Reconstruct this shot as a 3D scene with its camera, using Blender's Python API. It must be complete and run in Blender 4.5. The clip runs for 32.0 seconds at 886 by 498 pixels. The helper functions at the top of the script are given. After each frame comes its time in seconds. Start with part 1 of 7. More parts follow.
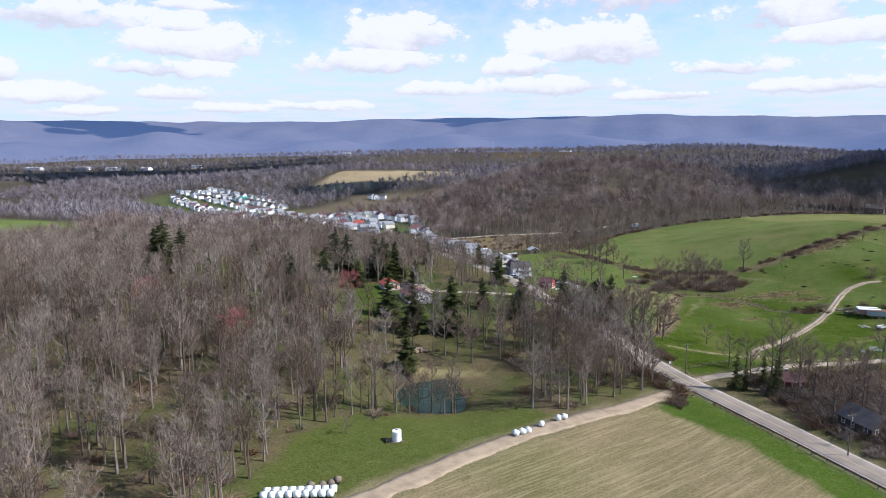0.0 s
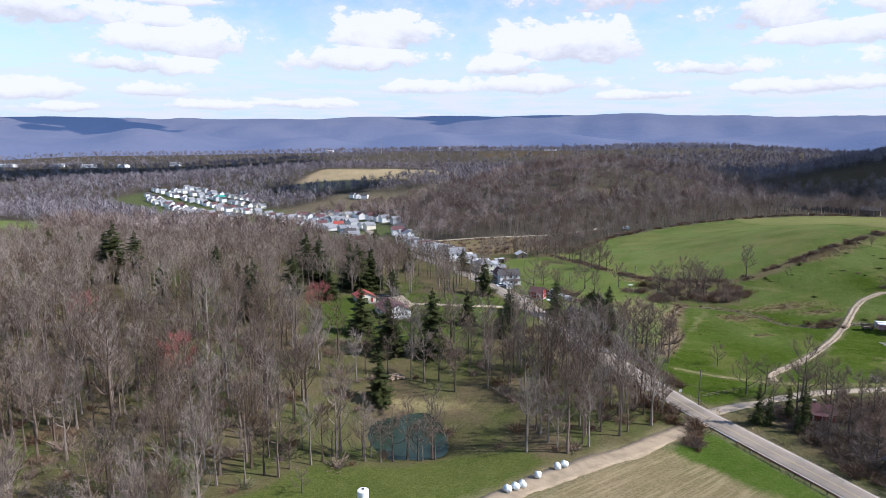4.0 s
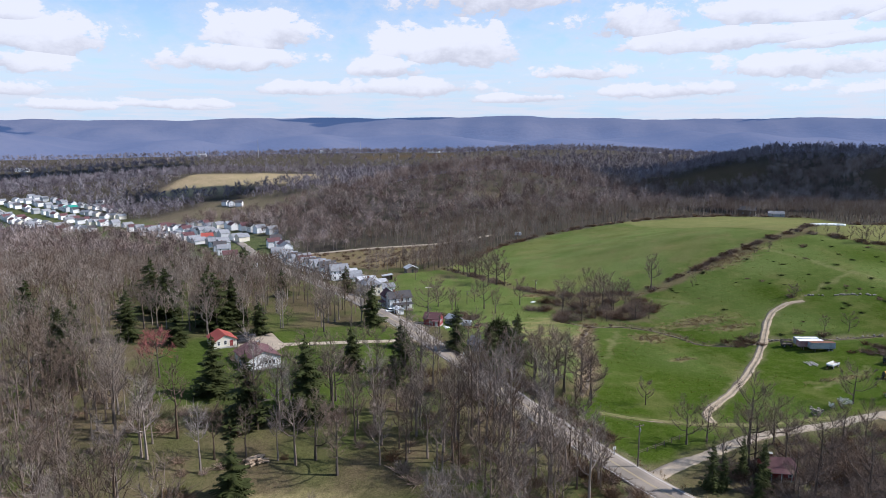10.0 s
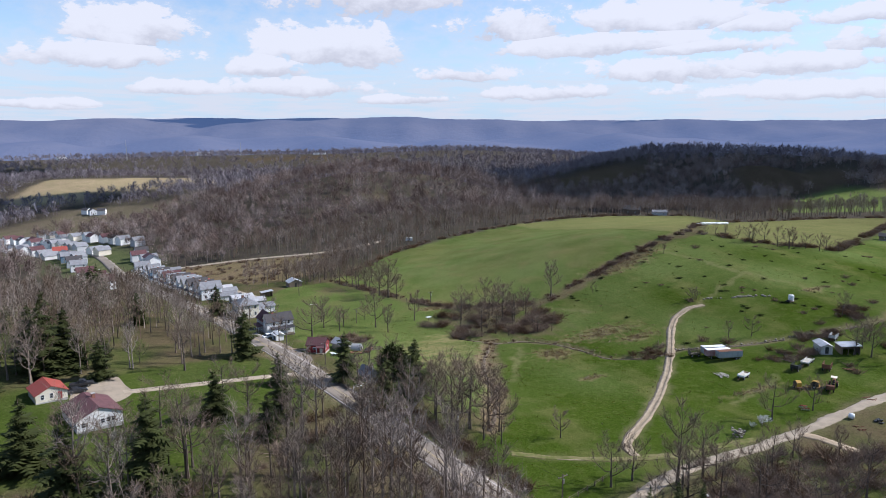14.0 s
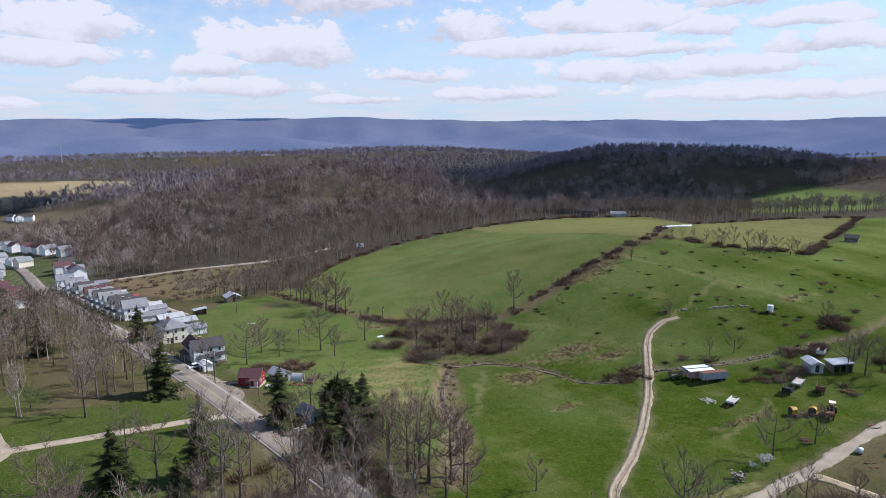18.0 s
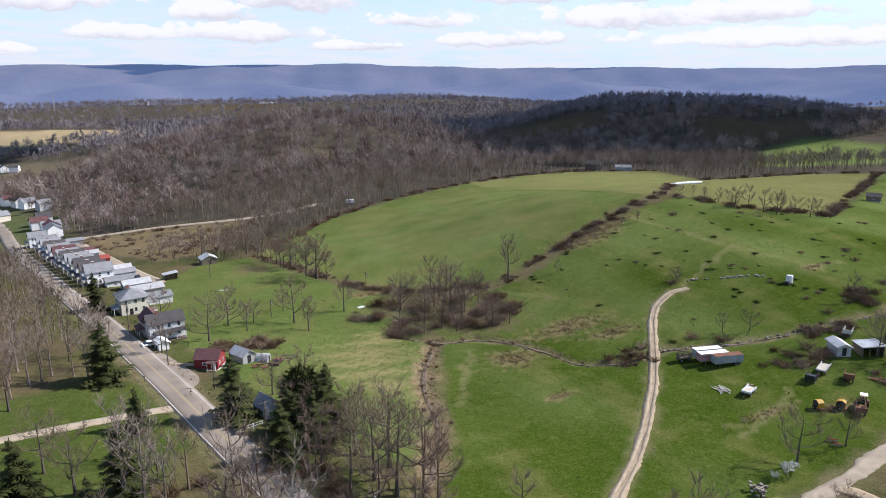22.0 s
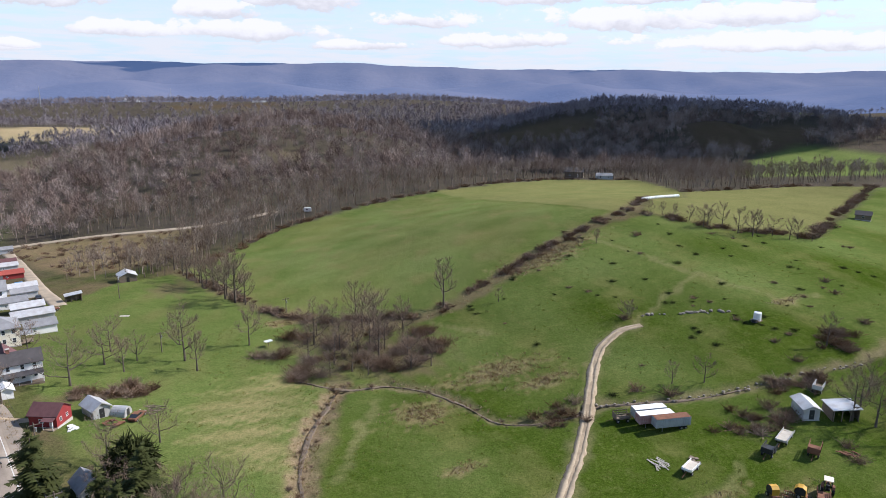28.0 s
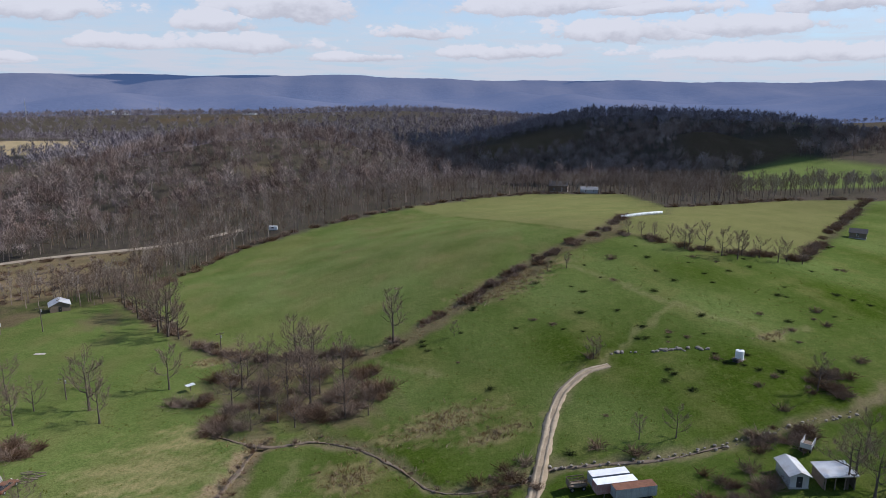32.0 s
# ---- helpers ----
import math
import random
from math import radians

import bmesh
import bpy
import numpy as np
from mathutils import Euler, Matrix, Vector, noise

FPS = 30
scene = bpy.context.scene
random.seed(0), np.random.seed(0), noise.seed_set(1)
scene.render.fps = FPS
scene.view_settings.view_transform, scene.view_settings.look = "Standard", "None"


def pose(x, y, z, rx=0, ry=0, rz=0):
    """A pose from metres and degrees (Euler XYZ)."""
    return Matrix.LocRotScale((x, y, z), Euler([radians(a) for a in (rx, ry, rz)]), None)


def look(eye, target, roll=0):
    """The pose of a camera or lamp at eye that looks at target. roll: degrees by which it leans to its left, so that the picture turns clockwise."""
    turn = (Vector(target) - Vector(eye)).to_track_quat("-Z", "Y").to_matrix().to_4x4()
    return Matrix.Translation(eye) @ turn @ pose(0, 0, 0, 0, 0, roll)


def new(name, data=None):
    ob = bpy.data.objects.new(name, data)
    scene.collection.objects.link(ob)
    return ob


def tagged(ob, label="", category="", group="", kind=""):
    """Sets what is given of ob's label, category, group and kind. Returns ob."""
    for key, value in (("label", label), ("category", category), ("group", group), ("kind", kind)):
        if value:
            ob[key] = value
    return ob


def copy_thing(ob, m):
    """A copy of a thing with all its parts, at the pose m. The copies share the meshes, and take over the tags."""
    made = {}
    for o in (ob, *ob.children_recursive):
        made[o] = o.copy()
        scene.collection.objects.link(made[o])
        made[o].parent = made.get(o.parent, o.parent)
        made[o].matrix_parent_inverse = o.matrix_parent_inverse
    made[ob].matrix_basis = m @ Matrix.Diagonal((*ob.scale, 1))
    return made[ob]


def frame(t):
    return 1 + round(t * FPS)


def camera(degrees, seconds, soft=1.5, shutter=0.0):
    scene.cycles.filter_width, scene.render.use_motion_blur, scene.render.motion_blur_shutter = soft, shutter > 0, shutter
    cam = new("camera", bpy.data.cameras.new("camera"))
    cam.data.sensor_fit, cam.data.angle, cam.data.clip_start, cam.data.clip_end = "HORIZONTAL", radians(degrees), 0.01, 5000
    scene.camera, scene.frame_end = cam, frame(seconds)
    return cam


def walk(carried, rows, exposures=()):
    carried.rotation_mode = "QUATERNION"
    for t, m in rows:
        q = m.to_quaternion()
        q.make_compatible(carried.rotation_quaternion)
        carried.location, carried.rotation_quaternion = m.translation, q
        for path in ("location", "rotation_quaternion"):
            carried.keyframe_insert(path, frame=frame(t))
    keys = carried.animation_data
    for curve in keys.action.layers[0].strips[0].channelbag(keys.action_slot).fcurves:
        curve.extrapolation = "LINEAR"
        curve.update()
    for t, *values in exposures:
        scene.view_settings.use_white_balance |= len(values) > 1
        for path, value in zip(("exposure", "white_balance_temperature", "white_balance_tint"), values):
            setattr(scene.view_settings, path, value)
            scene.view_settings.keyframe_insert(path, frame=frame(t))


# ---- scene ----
cam = camera(67.46, 32.0, soft=0.75)
# seconds, place in metres, then yaw to the left, pitch up and roll in degrees
ROWS = [
    (0.0, -0.01, -0.08, 68.88, 0.06, -9.51, -0.35),
    (0.5, 0.16, 3.30, 68.89, 0.04, -9.55, -0.31),
    (1.0, 0.38, 6.51, 68.84, 0.02, -9.58, -0.30),
    (1.5, 0.60, 9.63, 68.75, -0.66, -9.61, -0.25),
    (2.0, 0.80, 12.71, 68.65, -0.66, -9.63, -0.21),
    (2.5, 0.97, 15.80, 68.55, -0.66, -9.66, -0.16),
    (3.0, 1.11, 18.91, 68.46, -0.65, -9.67, -0.15),
    (3.5, 1.21, 22.06, 68.38, -1.20, -9.67, -0.08),
    (5.5, 1.59, 35.03, 68.26, -1.37, -9.61, -0.05),
    (6.0, 1.73, 38.33, 68.28, -1.36, -9.62, -0.04),
    (6.5, 1.91, 41.63, 68.30, -2.45, -9.64, -0.01),
    (7.0, 2.14, 44.94, 68.33, -9.37, -9.61, 0.10),
    (7.5, 2.43, 48.23, 68.37, -11.18, -9.59, 0.07),
    (8.0, 2.79, 51.51, 68.41, -11.14, -9.51, -0.03),
    (8.5, 3.21, 54.77, 68.45, -11.13, -9.47, -0.06),
    (9.0, 3.70, 58.00, 68.48, -11.19, -9.47, -0.09),
    (9.5, 4.26, 61.21, 68.50, -11.20, -9.48, -0.12),
    (10.0, 4.88, 64.40, 68.52, -11.25, -9.50, -0.15),
    (10.5, 5.56, 67.56, 68.53, -11.41, -9.50, -0.20),
    (11.0, 6.31, 70.69, 68.53, -12.51, -9.50, -0.18),
    (11.5, 7.10, 73.81, 68.51, -13.91, -9.49, -0.20),
    (12.0, 7.95, 76.91, 68.49, -15.23, -9.47, -0.20),
    (12.5, 8.84, 79.98, 68.46, -16.45, -9.46, -0.23),
    (13.0, 9.77, 83.05, 68.43, -17.75, -9.45, -0.25),
    (13.5, 10.73, 86.09, 68.38, -19.18, -9.44, -0.27),
    (14.0, 11.73, 89.12, 68.34, -20.85, -9.44, -0.26),
    (14.5, 12.77, 92.13, 68.29, -22.43, -9.43, -0.25),
    (15.0, 13.84, 95.12, 68.25, -23.80, -9.43, -0.27),
    (15.5, 14.94, 98.08, 68.21, -24.30, -9.43, -0.29),
    (17.5, 19.81, 109.50, 68.11, -24.27, -9.46, -0.38),
    (18.0, 21.17, 112.21, 68.11, -24.87, -9.43, -0.39),
    (18.5, 22.60, 114.84, 68.12, -24.91, -9.44, -0.42),
    (19.0, 24.12, 117.37, 68.15, -24.88, -9.41, -0.43),
    (19.5, 25.72, 119.80, 68.19, -24.79, -9.36, -0.45),
    (20.0, 27.42, 122.12, 68.24, -24.70, -9.54, -0.42),
    (20.5, 29.23, 124.33, 68.31, -24.64, -9.94, -0.40),
    (21.0, 31.15, 126.41, 68.38, -24.58, -12.87, -0.37),
    (21.5, 33.18, 128.35, 68.47, -24.56, -13.80, -0.30),
    (22.0, 35.33, 130.17, 68.56, -24.58, -13.77, -0.23),
    (22.5, 37.60, 131.87, 68.66, -24.64, -13.73, -0.14),
    (23.0, 39.98, 133.43, 68.77, -24.63, -13.72, -0.01),
    (23.5, 42.48, 134.89, 68.88, -24.65, -13.66, 0.13),
    (24.0, 45.07, 136.24, 68.98, -24.63, -13.67, 0.27),
    (24.5, 47.75, 137.51, 69.09, -24.61, -13.68, 0.34),
    (25.0, 50.51, 138.72, 69.19, -24.60, -13.67, 0.43),
    (25.5, 53.32, 139.88, 69.28, -24.58, -13.69, 0.48),
    (27.5, 64.71, 144.65, 69.55, -24.54, -13.71, 0.46),
    (28.0, 67.49, 146.00, 69.59, -24.52, -13.73, 0.48),
    (28.5, 70.21, 147.46, 69.62, -24.55, -13.75, 0.48),
    (29.0, 72.86, 149.03, 69.63, -24.57, -13.79, 0.53),
    (29.5, 75.44, 150.72, 69.64, -24.64, -13.83, 0.53),
    (30.0, 77.97, 152.51, 69.65, -24.70, -13.89, 0.50),
    (30.5, 80.46, 154.36, 69.65, -24.73, -9.69, 0.46),
    (31.0, 82.98, 156.21, 69.66, -24.75, -5.29, 0.41),
    (31.5, 85.58, 157.97, 69.68, -24.80, -8.90, 0.33),
    (32.0, 88.38, 159.52, 69.71, -24.75, -12.80, 0.21),
]
# seconds and stops: the picture is brighter while the lens looks lower or into the dark woods
EXPOSURES = [(0.0, 0.56, 5950, 14), (5.5, 0.56, 5950, 14), (8.0, 0.47, 5950, 14), (12.0, 0.4, 5950, 14), (16.0, 0.35, 5950, 14), (20.3, 0.3, 5950, 14), (21.0, 0.26, 6050, 14), (21.5, 0.58, 6250, 14), (30.0, 0.58, 6250, 14), (30.8, 0.2, 5950, 14), (31.2, 0.17, 5950, 14), (32.0, 0.12, 6050, 14)]


def aimed(x, y, z, yaw, pitch, roll):
    a, b = radians(yaw), radians(pitch)
    ahead = Vector((-math.sin(a) * math.cos(b), math.cos(a) * math.cos(b), math.sin(b)))
    eye = Vector((x, y, z))
    return look(eye, eye + ahead, roll)


walk(cam, [(r[0], aimed(*r[1:])) for r in ROWS], exposures=EXPOSURES)

# ---------------------------------------------------------------- world, sun
SUN_DIR = Vector((0.7586, -0.1066, 0.643)).normalized()
SUN_EL = math.asin(SUN_DIR.z)
SUN_AZ = math.atan2(SUN_DIR.x, SUN_DIR.y)


def clamp01(a):
    return np.clip(a, 0.0, 1.0)


class Nodes:
    """Small helper to wire node trees."""

    def __init__(self, tree):
        self.tree = tree
        tree.nodes.clear()

    def add(self, kind, **inputs):
        node = self.tree.nodes.new(kind)
        for key, value in inputs.items():
            self.put(node, key, value)
        return node

    def put(self, node, key, value):
        sock = node.inputs[int(key[1:])] if key[0] == "i" and key[1:].isdigit() else node.inputs[key.replace("_", " ")]
        if isinstance(value, bpy.types.NodeSocket):
            self.tree.links.new(value, sock)
        else:
            sock.default_value = value

    def math(self, op, a, b=0.0, c=0.0):
        n = self.tree.nodes.new("ShaderNodeMath")
        n.operation = op
        for k, v in enumerate((a, b, c)):
            self.put(n, "i%d" % k, v)
        return n.outputs[0]

    def ramp(self, fac, lo, hi, a=0.0, b=1.0, smooth=True):
        n = self.tree.nodes.new("ShaderNodeMapRange")
        n.interpolation_type = "SMOOTHSTEP" if smooth else "LINEAR"
        for k, v in enumerate((fac, lo, hi, a, b)):
            self.put(n, "i%d" % k, v)
        return n.outputs[0]

    def noise(self, vec, scale, detail=4.0, rough=0.55, distort=0.0):
        n = self.tree.nodes.new("ShaderNodeTexNoise")
        if vec is not None:
            self.put(n, "Vector", vec)
        n.inputs["Scale"].default_value = scale
        n.inputs["Detail"].default_value = detail
        n.inputs["Roughness"].default_value = rough
        n.inputs["Distortion"].default_value = distort
        return n.outputs["Fac"]

    def mix(self, fac, a, b, mode="MIX"):
        n = self.tree.nodes.new("ShaderNodeMix")
        n.data_type, n.blend_type = "RGBA", mode
        self.put(n, "i0", fac)
        for k, v in (("i6", a), ("i7", b)):
            self.put(n, k, (*v, 1.0) if isinstance(v, tuple) and len(v) == 3 else v)
        return n.outputs[2]


# azimuth, elevation, half width and half height in degrees: heaped clouds, and flat banks low over the mountain
HEAPS = [
    (16.2, 11.5, 7.8, 2.44), (8.9, 12.8, 4.2, 1.85), (12.4, 7.1, 5.5, 2.09), (-3.1, 8.2, 4.4, 1.97), (-5.4, 6.1, 6.0, 1.21),
    (26.6, 9.0, 4.7, 1.9), (37.8, 9.1, 7.6, 1.33), (34.2, 7.3, 8.8, 1.05), (48.1, 10.2, 3.2, 0.86), (56.6, 11.4, 3.5, 1.57),
    (32.9, 14.8, 2.7, 0.78), (45.7, 8.3, 2.8, 0.89), (52.8, 8.4, 4.2, 0.79), (54.7, 6.7, 5.2, 1.21), (-28.9, 8.8, 5.4, 1.33),
    (-20.7, 8.6, 1.9, 0.85), (-20.0, 7.2, 5.4, 1.45), (-23.1, 5.3, 4.5, 0.96), (-19.4, 10.2, 2.8, 0.42), (-32.9, 4.9, 1.0, 0.97),
]
BANKS = [
    (47.8, 5.4, 6.8, 0.9), (9.1, 4.1, 6.0, 0.95), (22.5, 5.1, 3.8, 0.81), (-0.8, 4.0, 3.7, 0.64), (6.5, 5.6, 3.4, 1.03),
    (39.2, 5.2, 6.6, 1.05), (29.9, 3.6, 8.0, 0.65), (51.9, 3.3, 8.1, 0.73), (17.9, 3.2, 5.1, 0.49), (-7.7, 2.7, 1.7, 0.42),
    (41.9, 6.8, 5.9, 0.72), (-29.7, 3.3, 3.8, 0.83), (-21.6, 3.5, 3.0, 0.59), (-27.6, 2.1, 2.9, 0.43), (-17.9, 2.4, 3.4, 0.46),
    (-10.7, 2.6, 3.9, 0.42),
]
SKY = 0.124
CLOUD = 5.0


def build_world():
    world = bpy.data.worlds.new("sky")
    scene.world = world
    world.use_nodes = True
    n = Nodes(world.node_tree)
    coord = n.add("ShaderNodeTexCoord").outputs["Generated"]
    x, y, z = n.add("ShaderNodeSeparateXYZ", Vector=coord).outputs
    sky = n.add("ShaderNodeTexSky")
    sky.sky_type, sky.sun_disc = "NISHITA", False
    sky.sun_elevation, sky.sun_rotation = SUN_EL, SUN_AZ
    sky.air_density, sky.dust_density, sky.ozone_density, sky.altitude = 1.0, 0.0, 1.7, 300
    az = n.math("MULTIPLY", n.math("ARCTAN2", x, y), 57.29578)
    el = n.math("MULTIPLY", n.math("ARCSINE", z), 57.29578)
    turn = n.add("ShaderNodeCombineXYZ", X=az, Y=n.math("MULTIPLY", el, 1.7), Z=1.7).outputs[0]
    puff = n.noise(turn, 0.22, 8.0, 0.60, 0.25)
    curl = n.noise(turn, 0.75, 5.0, 0.60, 0.1)
    rough = n.math("ADD", n.math("MULTIPLY", n.math("SUBTRACT", puff, 0.5), 3.3), n.math("MULTIPLY", n.math("SUBTRACT", curl, 0.5), 1.5))
    # nearness to the heart of the closest cloud, and the height over its foot
    near, over = -9.0, 0.0
    for clouds in (HEAPS, BANKS):
        for ca, ce, wa, we in clouds:
            da = n.math("MULTIPLY_ADD", az, 1.0 / wa, -ca / wa)
            de = n.math("MULTIPLY_ADD", el, 1.0 / we, -ce / we)
            foot = n.math("MULTIPLY_ADD", n.math("MINIMUM", de, 0.0), 0.7, de)
            r = n.math("SQRT", n.math("MULTIPLY_ADD", da, da, n.math("MULTIPLY", foot, foot)))
            here = n.math("SUBTRACT", 1.0, r)
            wins = n.math("GREATER_THAN", here, near)
            over = n.math("MULTIPLY_ADD", wins, n.math("SUBTRACT", de, over), over)
            near = n.math("MAXIMUM", here, near)
    body = n.ramp(n.math("ADD", near, rough), -0.30, 0.10)
    veil = n.math("MULTIPLY", n.ramp(n.math("MULTIPLY_ADD", rough, 1.2, near), -1.2, 0.0), 0.38)
    # scattered cumulus over the rest of the sky, and thin white haze low down
    zz = n.math("ADD", n.math("MAXIMUM", z, 0.0), 0.06)
    deck = n.add("ShaderNodeCombineXYZ", X=n.math("DIVIDE", x, zz), Y=n.math("DIVIDE", y, zz), Z=0.0).outputs[0]
    loose = n.math("MULTIPLY", n.ramp(n.noise(deck, 0.55, 7.0, 0.58, 0.3), 0.59, 0.69), n.ramp(el, 12.0, 20.0, 0.25, 0.8))
    streak = n.add("ShaderNodeCombineXYZ", X=n.math("MULTIPLY", az, 0.22), Y=n.math("MULTIPLY", el, 2.1), Z=7.0).outputs[0]
    low = n.math("MULTIPLY", n.ramp(n.noise(streak, 1.0, 6.0, 0.55), 0.36, 0.60), n.ramp(el, 8.5, 2.5))
    total = n.math("MAXIMUM", n.math("MAXIMUM", body, loose), n.math("MAXIMUM", veil, n.math("MULTIPLY", low, 0.80)))
    lit = n.ramp(n.math("MULTIPLY_ADD", rough, 0.75, over), -0.9, 0.3, 0.72, 1.06)
    light = n.math("MULTIPLY_ADD", body, n.math("SUBTRACT", lit, 0.93), 0.93)
    white = n.add("ShaderNodeCombineColor", Red=n.math("MULTIPLY", light, CLOUD), Green=n.math("MULTIPLY", light, CLOUD), Blue=n.math("MULTIPLY", n.math("MULTIPLY_ADD", light, 0.90, 0.10), CLOUD * 1.05)).outputs[0]
    air = n.mix(n.ramp(el, 0.0, 11.0, 0.94, 0.12), sky.outputs[0], tuple(CLOUD * c for c in (0.66, 0.83, 1.0)))
    mixed = n.mix(n.math("MULTIPLY", total, 0.95), air, white)
    back = n.add("ShaderNodeBackground", Color=mixed, Strength=SKY)
    n.add("ShaderNodeOutputWorld", Surface=back.outputs[0])


build_world()

sun = new("sun", bpy.data.lights.new("sun", "SUN"))
sun.data.energy, sun.data.angle, sun.data.color = 5.0, radians(0.53), (1.0, 0.955, 0.88)
sun.matrix_world = look(SUN_DIR * 100, (0, 0, 0))


# ---------------------------------------------------------------- lie of the land
# round rises and hollows: centre, reach, height
HILLS = [
    (0, 120, 60, -0.5), (60, 170, 60, -5.3), (-20, 240, 60, 1.9), (150, 250, 60, -4.0),
    (230, 280, 70, 3.1), (110, 320, 60, -5.8), (240, 370, 70, 14.6), (310, 390, 80, 0.9),
    (60, 430, 90, -1.0), (150, 330, 50, -0.1), (130, 480, 80, -3.8), (-120, 300, 130, 9.6),
    (-60, 560, 130, -11.1), (450, 420, 130, 7.7), (-200, 1000, 350, -40.2), (160, 680, 120, 5.5),
    (520, 700, 160, -18.1), (-180, 1290, 180, 28.5), (30, 2000, 400, 16.1), (820, 1850, 400, 22.2),
    (-1000, 1600, 600, -35.4), (1600, 1700, 600, -8.8), (300, 150, 100, -5.0), (-2, 168, 16, -4.5),
]
# long swells whose near skirts carry the hayfield and the east pasture
SKIRTS = [
    (250, 980, 200, 37.3), (880, 970, 230, 28.6), (1100, 850, 250, 12.1),
]
# wooded knolls beyond the fields: the sunlit hill, the shaded hill and the swell before it
KNOLLS = [
    (20, 880, 70, 14.2), (95, 800, 75, 14.0), (180, 790, 75, 21.6), (275, 765, 70, 18.5),
    (330, 680, 60, 3.7), (90, 690, 60, 8.1), (200, 690, 60, -3.0), (230, 880, 80, 12.9),
    (130, 930, 90, -1.4), (330, 900, 90, 0.1), (60, 1050, 110, 24.3), (250, 1080, 120, -3.2),
    (730, 970, 110, 31.1), (850, 860, 110, 14.4), (900, 790, 90, 29.6), (610, 960, 110, 14.2),
    (480, 850, 80, 18.7), (660, 690, 70, 49.4), (560, 780, 80, -8.1), (420, 1050, 120, -8.7),
    (780, 760, 80, -10.8), (1000, 800, 120, -13.4), (930, 1080, 140, 9.7), (600, 1180, 150, -9.0),
    (400, 1250, 160, -3.3),
]
BASE = 7.9

POND_LEVEL = 2.3


def wave(x, y, size, seed):
    """A smooth, repeatable ripple of about one metre, made of a few crossing waves."""
    rng = np.random.RandomState(seed)
    out = 0.0
    for k in range(5):
        a, p, s = rng.uniform(0, 6.28), rng.uniform(0, 6.28), size * rng.uniform(0.6, 1.7)
        out = out + np.sin((x * np.cos(a) + y * np.sin(a)) * 6.28 / s + p)
    return out / 2.5


def smooth01(a):
    a = clamp01(a)
    return a * a * (3 - 2 * a)


def past_fields(x, y):
    """0 over the fields and the village, 1 over the wooded country beyond them."""
    north = smooth01((y - np.interp(x, [-60, 0, 400, 520, 760, 1300], [640, 575, 575, 640, 660, 600])) / 90)
    return north * smooth01((x - np.interp(y, [560, 830, 1000, 1200, 2500], [-40, -70, -60, -150, -900])) / 90)


def height(x, y):
    x, y = np.asarray(x, float), np.asarray(y, float)
    z = BASE + 0 * x + 0 * y
    beyond = past_fields(x, y)
    for hills, share in ((HILLS, 1.0), (SKIRTS, 1.0 - beyond), (KNOLLS, beyond)):
        for cx, cy, s, a in hills:
            z = z + share * a * np.exp(-((x - cx) ** 2 + (y - cy) ** 2) / (2 * s * s))
    r = np.hypot(x, y)
    far = clamp01((r - 700) / 900)
    z = z + far * 7 * wave(x, y, 620, 5)
    return z


def ground(x, y):
    return float(height(x, y))


def inside(poly, x, y, soft):
    """1 inside a plan outline, 0 outside, blended over soft metres."""
    p = np.array(poly, float)
    q = np.roll(p, -1, 0)
    odd = np.zeros(np.shape(x), bool)
    near = np.full(np.shape(x), 1e9)
    for (ax, ay), (bx, by) in zip(p, q):
        odd ^= ((ay > y) != (by > y)) & (x < (bx - ax) * (y - ay) / ((by - ay) if by != ay else 1e-9) + ax)
        t = clamp01(((x - ax) * (bx - ax) + (y - ay) * (by - ay)) / ((bx - ax) ** 2 + (by - ay) ** 2))
        near = np.minimum(near, np.hypot(x - ax - t * (bx - ax), y - ay - t * (by - ay)))
    return clamp01(0.5 + np.where(odd, near, -near) / soft)


def along(path, x, y):
    """Distance to a plan line."""
    near = np.full(np.shape(x), 1e9)
    for (ax, ay), (bx, by) in zip(path, path[1:]):
        t = clamp01(((x - ax) * (bx - ax) + (y - ay) * (by - ay)) / ((bx - ax) ** 2 + (by - ay) ** 2))
        near = np.minimum(near, np.hypot(x - ax - t * (bx - ax), y - ay - t * (by - ay)))
    return near


def curve(path, step=2.0):
    """The plan line as a smooth curve of points about step metres apart."""
    p = [Vector((*q, 0)) for q in path]
    p = [2 * p[0] - p[1]] + p + [2 * p[-1] - p[-2]]
    out = []
    for a, b, c, d in zip(p, p[1:], p[2:], p[3:]):
        m = max(1, round((c - b).length / step))
        for k in range(m):
            t = k / m
            v = 0.5 * (2 * b + (c - a) * t + (2 * a - 5 * b + 4 * c - d) * t * t + (3 * b - a - 3 * c + d) * t ** 3)
            out.append((v.x, v.y))
    out.append((p[-2].x, p[-2].y))
    return out


ROAD = [(190, -160), (124, -20), (100, 60), (91, 96), (84, 124), (79, 143), (73, 161.5), (68, 175), (63.4, 189), (57, 209), (52, 227), (46.5, 245), (41.5, 262), (36.5, 280), (29.5, 305), (22, 333), (14.8, 359), (4.5, 398), (-3, 431), (-33, 559), (-70, 700), (-150, 830), (-260, 960)]
SIDE_ROAD = [(69, 177), (77, 180.5), (87, 185), (105, 191), (128, 193), (147, 195.5), (167, 199), (210, 202), (300, 198)]
FARM_TRACK = [(98, 200), (101, 206.5), (114, 216.5), (124, 225), (138, 238.5), (149, 250.4), (158, 261), (168, 272.3), (175.4, 277.6), (182.4, 280), (188, 279.4)]
